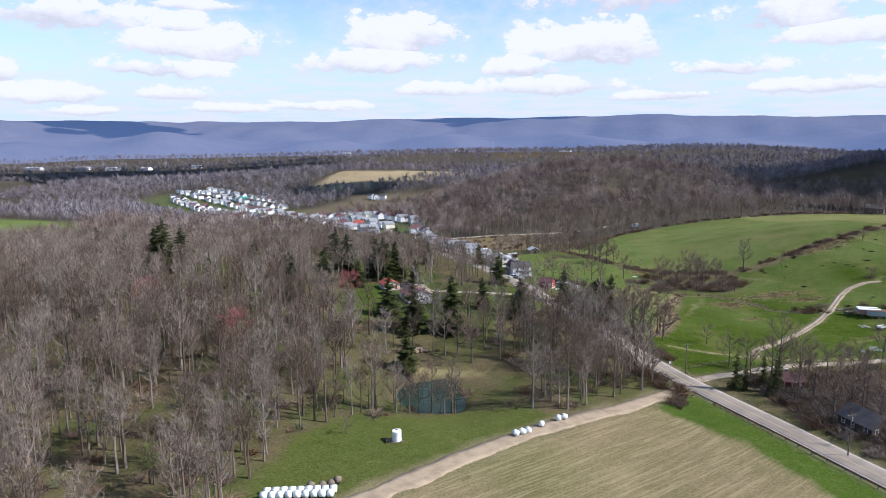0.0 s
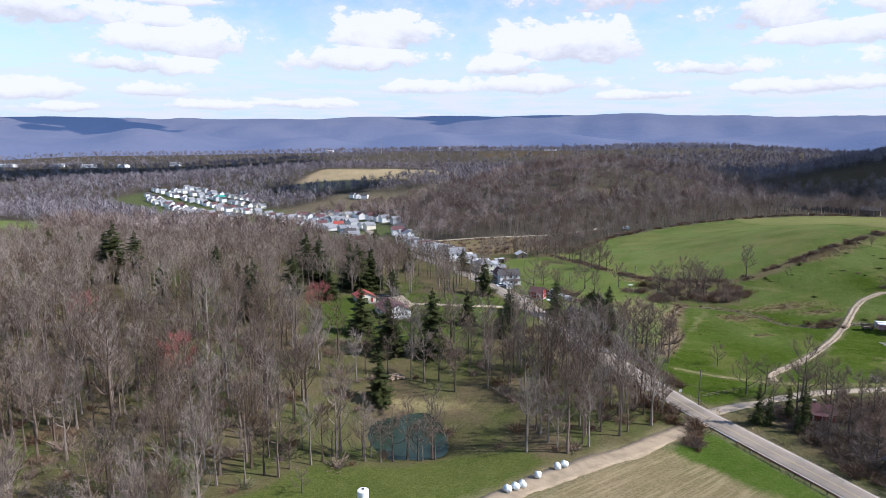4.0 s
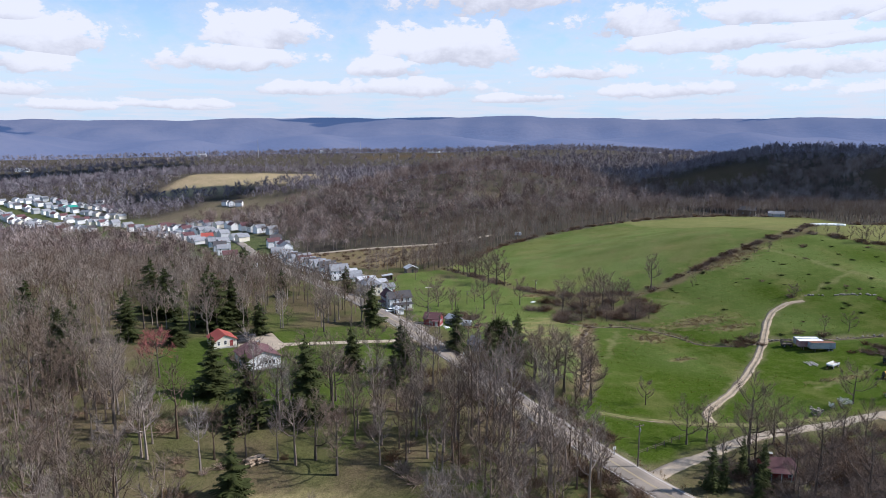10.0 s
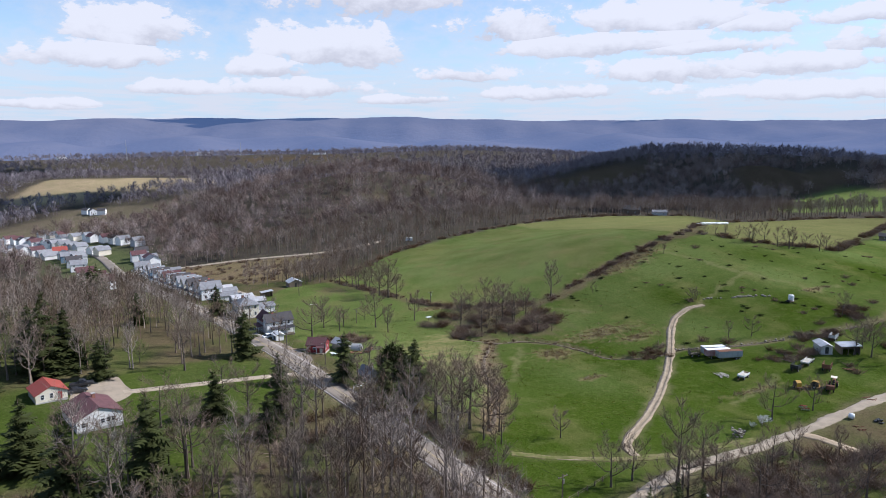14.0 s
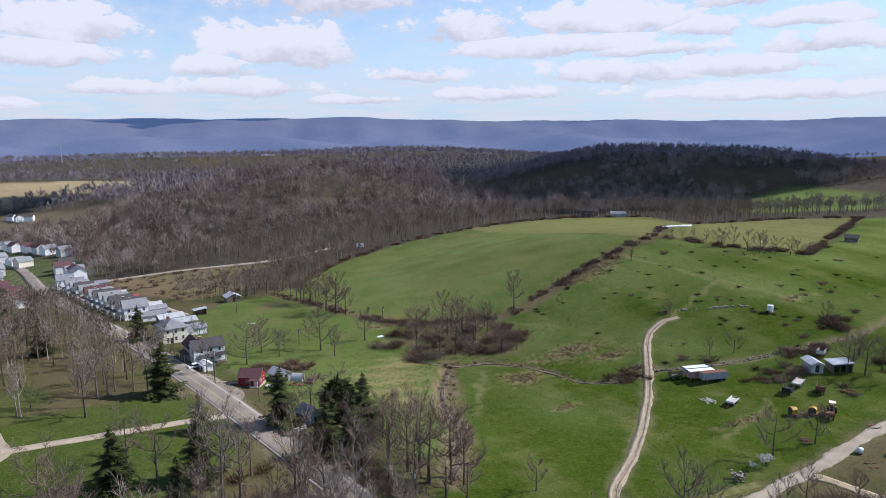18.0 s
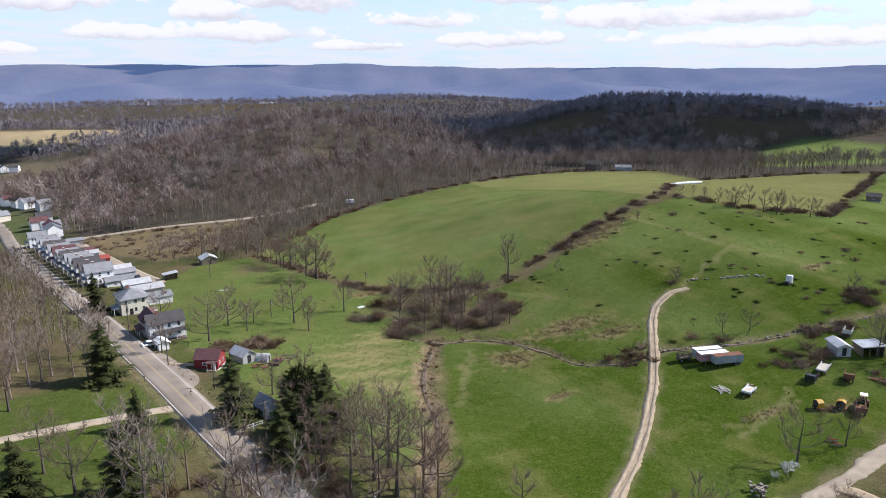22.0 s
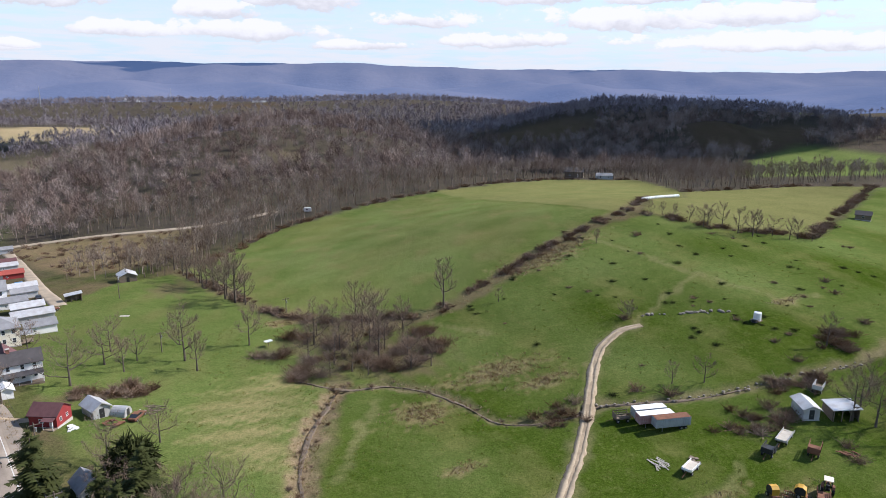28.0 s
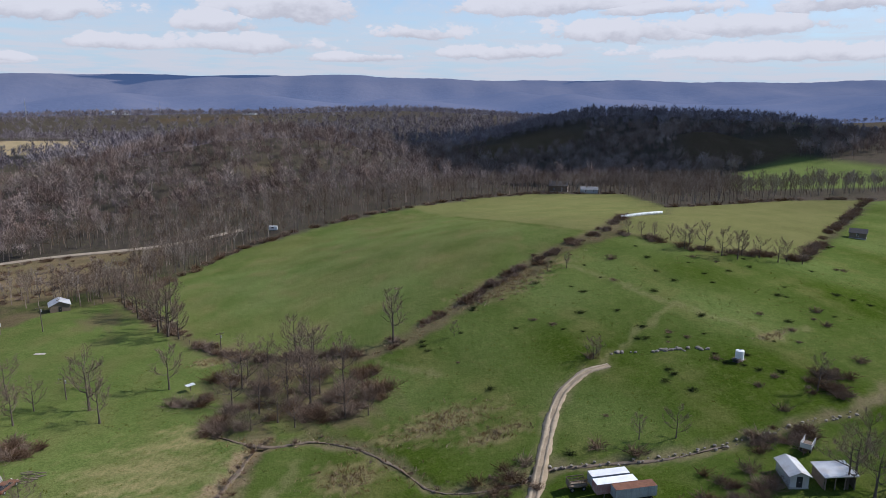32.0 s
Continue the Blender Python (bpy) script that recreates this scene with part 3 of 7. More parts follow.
def strip(name, path, width, mat, label, category, lift=0.05, ragged=0.0, step=2.0, across=4, shift=0.0):
    """A road or track as a sheet that follows the ground, with skirts down into it."""
    pts = curve(path, step)
    n = len(pts)
    p = np.array(pts)
    d = np.gradient(p, axis=0)
    d /= np.linalg.norm(d, axis=1)[:, None]
    side = np.stack([d[:, 1], -d[:, 0]], 1)
    rng = np.random.RandomState(len(pts))
    rows = []
    for k in range(across + 1):
        f = (k / across - 0.5) * width + shift
        wob = np.convolve(rng.normal(size=n + 12), np.ones(7) / 7, "same")[6:-6] * 1.6 + rng.normal(size=n) * 0.15
        off = f + (np.clip(wob, -1.3, 1.3) * ragged if k in (0, across) else 0)
        q = p + side * np.reshape(off, (-1, 1)) if np.ndim(off) else p + side * off
        z = height(p[:, 0], p[:, 1]) * 0.5 + height(q[:, 0], q[:, 1]) * 0.5 + lift
        rows.append(np.column_stack([q, z]))
    top = np.stack(rows, 1)
    lo, hi = top[:, :1].copy(), top[:, -1:].copy()
    lo[..., 2] -= 0.25
    hi[..., 2] -= 0.25
    v = np.concatenate([lo, top, hi], 1)
    m = v.shape[1]
    i = np.arange(n - 1)[:, None] * m + np.arange(m - 1)[None, :]
    faces = np.stack([i, i + 1, i + m + 1, i + m], -1).reshape(-1, 4)
    me = mesh_from(name, v.reshape(-1, 3), faces[:, ::-1])
    me.materials.append(mat)
    return tagged(new(name, me), label, category, kind="structure")


strip("road", ROAD, 7.4, ASPHALT, "worn grey two-lane asphalt country road", "road", 0.08, 0.12)
strip("side_road", SIDE_ROAD, 3.2, GRAVEL, "pale gravel farm road along the pasture", "gravel road", 0.02, 0.4, 1.0)
strip("farm_track", FARM_TRACK, 2.5, DIRT, "bare dirt farm track up the pasture", "dirt track", 0.0, 0.32, 0.8)
strip("loop_track", LOOP_TRACK, 1.9, WORN_GRASS, "worn grassy track at the pasture's foot", "dirt track", 0.015, 0.5, 0.8)
strip("lane", LANE, 2.4, DIRT, "narrow dirt lane beside the farm road", "dirt track", 0.015, 0.5, 0.8)
strip("field_track", FIELD_TRACK, 5.0, DIRT, "broad bare dirt track beside a stubble field", "dirt track", 0.02, 0.5, 0.8)
strip("driveway", DRIVEWAY, 2.8, GRAVEL, "pale concrete driveway across the lawn", "driveway", 0.06, 0.1)
strip("alley", ALLEY, 5.0, GRAVEL, "pale gravel alley behind the row of houses", "alley", 0.06, 0.3, 4.0)
strip("valley_road", VALLEY_ROAD, 5.5, GRAVEL, "pale gravel road past the marsh", "gravel road", 0.1, 0.3, 4.0)


for ways, gap, wide in ((FARM_TRACK, 0.66, 0.7), (LOOP_TRACK, 0.6, 0.35), (FIELD_TRACK, 1.1, 1.0)):
    for sgn in (-1, 1):
        strip("wheel_rut", ways, wide, PALE_DIRT, "pale bare wheel rut worn into a track", "wheel rut", 0.012, 0.2, 0.8, 2, sgn * gap)


strip("stream", STREAM[4:15], 0.6, MUD, "narrow eroded stream bed winding through pasture", "stream", -0.5, 0.35, 1.0)
strip("ditch", DITCH, 1.0, MUD, "dry eroded ditch with bare brown banks", "ditch", -0.6, 0.35, 1.0)


# ---------------------------------------------------------------- trees
def facet(a, b, w, out):
    """A thin three-cornered spray of twigs from a to b that faces out of the crown."""
    s = np.cross(out, b - a)
    s *= w / (np.linalg.norm(s) + 1e-9)
    return [a + s, a - s, b]


def sliver(a, b, w, rng):
    """A thin three-cornered twig from a to b."""
    d = b - a
    s = np.cross(d, rng.normal(size=3))
    s *= w / (np.linalg.norm(s) + 1e-9)
    return [a + s, a - s, b]


def tube(a, b, ra, rb, sides=5):
    """A tapered limb from a to b as a list of triangles."""
    d = (b - a) / (np.linalg.norm(b - a) + 1e-9)
    u = np.cross(d, (0.3, 0.5, 0.81))
    u /= np.linalg.norm(u)
    w = np.cross(d, u)
    ring = [(np.cos(t) * u + np.sin(t) * w) for t in np.arange(sides) * 2 * np.pi / sides]
    out = []
    for k in range(sides):
        p, q = ring[k], ring[(k + 1) % sides]
        out += [[a + p * ra, a + q * ra, b + q * rb], [a + p * ra, b + q * rb, b + p * rb]]
    return out


def bare_tree(seed, tall, limbs=9, forks=5, twigs=7, width=0.035, spread=0.32, start=0.38, sides=5, upright=0.9, girth=1.0, fine=2):
    """Triangles of the wood and of the twigs of a leafless tree: a stem that dissolves into rising limbs."""
    rng = np.random.RandomState(seed)
    wood, spray = [], []
    up = np.array([0, 0, 1.0])

    def unit(v):
        return v / (np.linalg.norm(v) + 1e-9)

    lean = rng.normal(size=2) * 0.035 * tall
    ts = np.linspace(0, 0.86, 7)
    joints = [np.array([lean[0] * t * t + rng.normal() * 0.010 * tall * t, lean[1] * t * t + rng.normal() * 0.010 * tall * t, tall * t]) for t in ts]
    joints[0] = np.array([0, 0, -0.4])
    r0 = tall * 0.0135 * girth
    for k in range(6):
        wood += tube(joints[k], joints[k + 1], r0 * (1 - 0.15 * k) * (1.3 if k == 0 else 1), r0 * (1 - 0.15 * (k + 1)), sides)
    for i in range(limbs):
        t = start + (0.84 - start) * (i + rng.uniform(0, 0.7)) / limbs
        f = min(5.999, t / 0.86 * 6)
        k = int(f)
        a = joints[k] + (joints[k + 1] - joints[k]) * (f - k)
        ang = i * 2.4 + rng.uniform(-0.6, 0.6)
        out = np.array([np.cos(ang), np.sin(ang), 0])
        rel = (t - start) / (0.84 - start)
        reach = tall * spread * (1.15 - 0.55 * rel) * rng.uniform(0.75, 1.2)
        rr = r0 * 0.60 * (1.15 - t)
        bend = upright * rng.uniform(0.6, 1.3)
        q = a
        chain = [a]
        for m in range(4):
            d = unit(out + up * (0.35 + 0.45 * m) * bend + rng.normal(size=3) * 0.16)
            q = q + d * reach * 0.36
            chain.append(q)
        if sides > 3:
            for m in range(4):
                wood += tube(chain[m], chain[m + 1], rr * (1 - 0.22 * m), rr * (0.78 - 0.21 * m) + 0.004, 3)
        else:
            wood += [sliver(chain[0], chain[2], rr, rng), sliver(chain[2] * 0.9 + chain[1] * 0.1, chain[4], rr * 0.6, rng)]
        for j in range(forks):
            s = (j + rng.uniform(0.2, 1.0)) / forks * 3.2 + 0.6
            m = min(3, int(s))
            p = chain[m] + (chain[m + 1] - chain[m]) * (s - m)
            d = unit(chain[m + 1] - chain[m])
            e = unit(d * 0.75 + unit(np.cross(d, up)) * (0.8 if j % 2 else -0.8) * rng.uniform(0.4, 1.2) + rng.normal(size=3) * 0.3 + up * 0.3)
            length = reach * 0.68 * (1.2 - 0.17 * s) * rng.uniform(0.7, 1.25)
            knee = p + e * length * 0.5
            tip = knee + unit(e + up * 0.45 + rng.normal(size=3) * 0.2) * length * 0.5
            wood.append(sliver(p, knee + (knee - p) * 0.15, max(width * 1.3, rr * 0.4), rng))
            wood.append(sliver(knee, tip, max(width, rr * 0.25), rng))
            for _ in range(twigs):
                v = rng.uniform(0.15, 1.0)
                u = p + (knee - p) * v * 2 if v < 0.5 else knee + (tip - knee) * (v - 0.5) * 2
                g = unit(e * 0.7 + rng.normal(size=3) * 0.5 + up * 0.35) * tall * 0.092 * rng.uniform(0.5, 1.3)
                spray.append(sliver(u, u + g, width, rng))
                for _ in range(fine):
                    h = unit(g) * 0.6 + rng.normal(size=3) * 0.45 + up * 0.2
                    o = u + g * rng.uniform(0.2, 0.9)
                    spray.append(sliver(o, o + h * tall * 0.055, width * 0.75, rng))
    return np.array(wood, np.float32), np.array(spray, np.float32)


def fuzzy_tree(seed, tall, count, w, radius=0.30):
    """A leafless tree seen from afar: a stem and an uneven crown of rising twigs."""
    rng = np.random.RandomState(seed)
    out = tube(np.array([0, 0, -0.4]), np.array([rng.normal() * 0.3, rng.normal() * 0.3, tall * 0.7]), tall * 0.013, tall * 0.005, 3)
    lobes = rng.uniform(0, 6.28, 3)
    for _ in range(count):
        d = rng.normal(size=3)
        d[2] = d[2] * 0.9 + 0.4
        d /= np.linalg.norm(d)
        a = math.atan2(d[1], d[0])
        r = tall * radius * (1 + 0.25 * math.sin(2 * a + lobes[0]) + 0.18 * math.sin(3 * a + lobes[1])) * np.array([1, 1, 1.1])
        p = np.array([0, 0, tall * 0.62]) + d * r * rng.uniform(0.45, 1.0)
        g = d * 0.45 + np.array([0, 0, 0.45]) + rng.normal(size=3) * 0.55
        face = d + rng.normal(size=3) * 0.35
        out.append(facet(p - g * tall * radius * 0.2, p + g * tall * radius * 0.38 * rng.uniform(0.6, 1.3), w * rng.uniform(0.6, 1.3), face))
    return np.array(out, np.float32)


def spruce(seed, tall, tiers=16, boughs=11, sprays=5):
    """Triangles of the trunk and of the drooping boughs of a spruce."""
    rng = np.random.RandomState(seed)
    wood = tube(np.array([0, 0, -0.4]), np.array([0, 0, tall * 0.97]), tall * 0.016, 0.02, 6)
    green = []
    for k in range(tiers):
        t = 0.07 + 0.90 * k / tiers
        reach = tall * 0.205 * (1 - t) ** 0.75 * rng.uniform(0.72, 1.2) + 0.12
        for j in range(max(4, int(boughs * (1 - 0.5 * t)))):
            ang = j * 6.283 / boughs + k * 1.3 + rng.uniform(-0.35, 0.35)
            d = np.array([np.cos(ang), np.sin(ang), 0])
            a = np.array([0, 0, tall * t + rng.uniform(-0.45, 0.45)])
            length = reach * rng.uniform(0.42, 1.4)
            tip = a + d * length + np.array([0, 0, -0.22 * length + 0.1])
            side = np.array([-d[1], d[0], 0])
            for s in range(sprays):
                f = (s + 0.3) / sprays
                p = a + (tip - a) * f
                w = length * 0.46 * (1.15 - f) + 0.16
                for sg in (-1, 1):
                    q = p + side * sg * w + d * length * 0.24 + np.array([0, 0, -0.16 * w - rng.uniform(0, 0.12)])
                    r = p + d * length * 0.26 + np.array([0, 0, -0.04])
                    green.append([p, q, r])
                    green.append([p + np.array([0, 0, 0.03]), q + np.array([0, 0, -0.28 * w - 0.1]), p + side * sg * w * 0.3 + np.array([0, 0, -0.32 * w - 0.08])])
            green.append([tip - d * 0.2 + side * 0.12, tip - d * 0.2 - side * 0.12, tip + d * 0.25])
    green.append([np.array([0.12, 0, tall * 0.94]), np.array([-0.12, 0, tall * 0.94]), np.array([0, 0, tall * 1.02])])
    green.append([np.array([0, 0.12, tall * 0.94]), np.array([0, -0.12, tall * 0.94]), np.array([0, 0, tall * 1.02])])
    return np.array(wood, np.float32), np.array(green, np.float32)


def tri_mesh(name, tris, mat, smooth=False):
    t = np.asarray(tris, np.float32)
    me = mesh_from(name, t.reshape(-1, 3), np.arange(len(t) * 3).reshape(-1, 3), smooth)
    me.materials.append(mat)
    return me


def stand(name, kinds, places, mat, label, category="trees", seed=1, lo=0.75, hi=1.2):
    """Many trees joined into one object: each of the given kinds is set at its share of the places."""
    rng = np.random.RandomState(seed)
    pick = rng.randint(0, len(kinds), len(places))
    out, tones = [], []
    z = height(places[:, 0], places[:, 1])
    for k, tris in enumerate(kinds):
        at = np.where(pick == k)[0]
        a, s = rng.uniform(0, 6.283, len(at)), rng.uniform(lo, hi, len(at))
        c, n = np.cos(a), np.sin(a)
        t = tris[None]
        x = (t[..., 0] * c[:, None, None] - t[..., 1] * n[:, None, None]) * s[:, None, None] + places[at, 0][:, None, None]
        y = (t[..., 0] * n[:, None, None] + t[..., 1] * c[:, None, None]) * s[:, None, None] + places[at, 1][:, None, None]
        h = t[..., 2] * s[:, None, None] * rng.uniform(0.9, 1.15, len(at))[:, None, None] + z[at][:, None, None]
        out.append(np.stack([x, y, h], -1).reshape(-1, 3, 3))
        tones.append(np.repeat(rng.uniform(-1, 1, len(at)), len(tris) * 3))
    me = tri_mesh(name, np.concatenate(out), mat)
    me.attributes.new("tone", "FLOAT", "POINT").data.foreach_set("value", np.concatenate(tones).astype(np.float32))
    return tagged(new(name, me), label, category, kind="stuff")


def scatter(x0, x1, y0, y1, gap, seed):
    """Uneven places about gap metres apart."""
    rng = np.random.RandomState(seed)
    gx, gy = np.meshgrid(np.arange(x0, x1, gap), np.arange(y0, y1, gap))
    p = np.stack([gx.ravel(), gy.ravel()], 1)
    return p + rng.uniform(-0.55, 0.55, p.shape) * gap


CLEAR = [(LAWN, 6), (PASTURE, 2), (MEADOW, 2), (HAYFIELD, 3), (OLIVEFIELD, 3), (STUBBLE, 5), (TANKYARD, 3), (POND, 5), (MARSH, 4), (VERGE, 3), (WESTFIELD, 6), (TANFIELD, 6), (EASTFIELD, 6), (VILLAGE, 6), (FLATS, 6)] + [(field, 6) for field in SHADE_FIELDS]
WAYS = [(ROAD, 7), (SIDE_ROAD, 4), (FIELD_TRACK, 5), (DRIVEWAY, 4), (ALLEY, 8), (VALLEY_ROAD, 6), (LANE, 3), (LOOP_TRACK, 4)]
# small openings in the west wood: place and radius
GLADES = [(-10, 226, 11), (-20, 243, 11), (-3, 249, 9), (-30, 245, 9), (-44, 250, 8), (8, 188, 8), (4, 200, 7), (14, 178, 6), (-42, 262, 11), (-36, 236, 8), (-50, 290, 9), (-6, 290, 10), (4, 305, 8), (-30, 180, 6), (-66, 200, 7), (-16, 196, 5), (-58, 150, 6), (-35, 500, 22), (-47, 545, 24), (-60, 600, 26), (-80, 660, 28), (-6, 182, 9), (16, 222, 8), (160, 716, 9), (172, 710, 9), (184, 702, 8), (7, 178, 7), (11, 170, 6), (10, 160, 6), (8, 152, 5)]


def wooded(p):
    x, y = p[:, 0], p[:, 1]
    keep = np.ones(len(p), bool)
    for poly, m in CLEAR:
        keep &= inside(poly, x, y, 0.01) < 0.5
    for path, m in WAYS:
        keep &= along(path, x, y) > m
    for gx, gy, r in GLADES:
        keep &= np.hypot(x - gx, y - gy) > r
    return p[keep]


def in_view(p, spare=8):
    """Within the wedge of country that lies ahead of the flight."""
    a = np.degrees(np.arctan2(p[:, 0], p[:, 1] + 10))
    return p[(a > -36 - spare) & (a < 62 + spare)]


def build_woods():
    rich = [np.concatenate(bare_tree(40 + k, 14.0 + 1.0 * k, 9, 5, 7, 0.036, 0.155 + 0.02 * (k % 3), 0.36 - 0.04 * (k % 3), 5, 1.7, 1.25, 1)) for k in range(6)]
    mid = [np.concatenate(bare_tree(60 + k, 12.5 + 1.0 * k, 8, 4, 4, 0.075, 0.17 + 0.02 * (k % 3), 0.36, 3, 1.6, 1.1, 1)) for k in range(5)]
    poor = [fuzzy_tree(80 + k, 11.0 + 1.4 * k, 130, 0.16, 0.27 + 0.02 * k) for k in range(5)]
    crude = [fuzzy_tree(90 + k, 13.0, 34, 0.55, 0.42) for k in range(4)]
    west = wooded(in_view(scatter(-260, 74, 84, 232, 4.5, 1)))
    west = west[wave(west[:, 0], west[:, 1], 46, 50) + 0.6 * wave(west[:, 0], west[:, 1], 17, 51) > -0.42]
    west = west[(west[:, 0] < np.interp(west[:, 1], [60, 124, 175, 245], [80, 74, 62, 44])) & ((west[:, 1] > 148) | (west[:, 0] < -16))]
    stand("near_woodland", rich, west, TWIGS, "leafless grey-brown spring woodland west of the road", "woodland", 2, 0.6, 1.2)
    back = wooded(in_view(scatter(-330, 40, 232, 560, 6.0, 3)))
    back = back[((back[:, 1] < 455) | (back[:, 0] < -130)) & (back[:, 0] < np.interp(back[:, 1], [232, 305, 398, 560], [46, 26, 0, -40]))]
    close = (back[:, 1] < 300) & (back[:, 0] > -60)
    yard = back[close]
    yard = yard[((np.arange(len(yard)) % 2 == 0) | (yard[:, 1] > 266)) & (np.hypot((yard[:, 0] + 8) / 22, (yard[:, 1] - 238) / 26) > 1)]
    stand("lawn_woodland", rich, yard, TWIGS, "leafless grey-brown trees round a house lawn", "woodland", 14, 0.6, 1.05)
    back = back[~close]
    stand("west_woodland", mid, back, TWIGS, "leafless brown woodland sloping down to the village", "woodland", 4, 0.6, 1.05)
    far = wooded(in_view(scatter(-700, 1250, 440, 1060, 9.6, 5), 2))
    far = far[(far[:, 0] > np.interp(far[:, 1], [440, 560, 1300], [70, -600, -600])) & ((far[:, 1] > 560) | (far[:, 0] > 60))]
    rim = wooded(in_view(scatter(20, 640, 440, 610, 6.6, 18), 2))
    rim = rim[(rim[:, 0] > 70) | (rim[:, 1] > 562)]
    edge = (far[:, 1] < 600) & (far[:, 0] > 40)
    stand("edge_woodland", mid, rim, TWIGS, "leafless grey trees where the woods meet the fields", "woodland", 15, 0.6, 1.0)
    far = far[~edge]
    behind = np.hypot(far[:, 0] - 40, far[:, 1] - 100) > np.interp(far[:, 0], [-100, 300, 420, 800], [760, 760, 900, 1050])
    stand("rear_woodland", crude, far[behind], HAZE_TWIGS, "leafless woods in the valley behind the hill, tinted grey for haze", "woodland", 16, 0.6, 1.1)
    far = far[~behind]
    stand("far_woodland", poor, far, FAR_TWIGS, "leafless brown woods over the middle hills", "woodland", 6, 0.6, 1.3)
    farther = wooded(in_view(np.concatenate([scatter(-760, 1300, 1060, 1500, 13, 17), scatter(-1500, 2300, 1500, 2500, 25, 7)]), 0))
    stand("hill_woodland", crude, farther, HAZE_TWIGS, "distant leafless woods on low hills, tinted for haze", "woodland", 8, 0.6, 1.25)
    marsh = np.concatenate([scatter(40, 96, 440, 475, 6.5, 9), scatter(86, 130, 470, 530, 6.5, 10), scatter(60, 84, 428, 450, 5, 11)])
    marsh = marsh[(inside(HAYFIELD, marsh[:, 0], marsh[:, 1], 0.01) < 0.5) & (along(VALLEY_ROAD, marsh[:, 0], marsh[:, 1]) > 5)]
    stand("marsh_trees", mid, marsh, TWIGS, "thin leafless trees at the edge of the marsh", "woodland", 12, 0.5, 0.85)


build_woods()


# ---------------------------------------------------------------- the long mountain at the horizon
def build_mountain():
    az, r = np.meshgrid(np.arange(-80, 100, 0.3), np.linspace(2500, 4850, 80))
    a = np.radians(az)
    x, y = np.sin(a) * r, np.cos(a) * r
    spur = 0.8 * wave(x, y, 1100, 11) + 0.5 * wave(x, y, 430, 12)
    k = clamp01((r - 3350 + 90 * spur) / 1000)
    crest = 182 + 9 * np.sin(az * 0.105 + 0.6) + 4 * np.sin(az * 0.31 + 2) + 3 * np.sin(az * 0.83)
    crest = crest - 24 * clamp01((az - 34) / 26) + 8 * np.exp(-(((az - 14) / 12) ** 2)) - 12 * np.exp(-(((az + 21.3) / 1.3) ** 2))
    back = crest * (k * k * (3 - 2 * k))
    foot = 66 + 20 * np.sin(az * 0.24 + 0.5) + 11 * np.sin(az * 0.6 + 2.1) + 4 * np.sin(az * 1.3)
    front = foot * np.exp(-(((r - 3420 - 160 * np.sin(az * 0.3)) / 520) ** 2))
    near = 26 * np.exp(-(((r - 2900) / 260) ** 2)) * (1 + 0.6 * np.sin(az * 0.55 + 1.0))
    m = np.maximum(back, front) + near + k * 1.5 * wave(x, y, 90, 15)
    z = -45 + (m + 45) * clamp01((r - 2500) / 300) - 60 * clamp01((r - 4450) / 400)
    w = az.shape[1]
    i = np.arange(az.shape[0] - 1)[:, None] * w + np.arange(w - 1)[None, :]
    me = mesh_from("mountain", np.stack([x, y, z], -1).reshape(-1, 3), np.stack([i, i + 1, i + w + 1, i + w], -1).reshape(-1, 4)[:, ::-1])
    mat = bpy.data.materials.new("haze_glow_woods")
    mat.use_nodes = True
    n = Nodes(mat.node_tree)
    vec = n.add("ShaderNodeTexCoord").outputs["Object"]
    a, b = n.noise(vec, 0.003, 4.0, 0.55), n.noise(vec, 0.03, 4.0, 0.6)
    col = n.mix(n.ramp(a, 0.35, 0.65), (0.078, 0.072, 0.080), (0.100, 0.088, 0.090))
    col = n.mix(n.ramp(b, 0.3, 0.7, 0.0, 0.22), col, (0.055, 0.055, 0.065))
    bp = n.add("ShaderNodeBump", Height=b, Strength=0.35, Distance=10.0)
    bs = n.add("ShaderNodeBsdfPrincipled", Base_Color=col, Roughness=1.0, Normal=bp.outputs[0])
    bs.inputs["Specular IOR Level"].default_value = 0.0
    # blue emission stands in for haze, stronger towards the mountain's foot
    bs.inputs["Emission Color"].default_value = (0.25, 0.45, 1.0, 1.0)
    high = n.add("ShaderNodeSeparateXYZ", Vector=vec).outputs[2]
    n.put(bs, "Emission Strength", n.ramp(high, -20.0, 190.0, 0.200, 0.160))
    n.add("ShaderNodeOutputMaterial", Surface=bs.outputs[0])
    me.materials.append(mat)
    return tagged(new("backdrop", me), "long level wooded mountain on the horizon, glowing blue for haze", "mountain", kind="structure")


build_mountain()


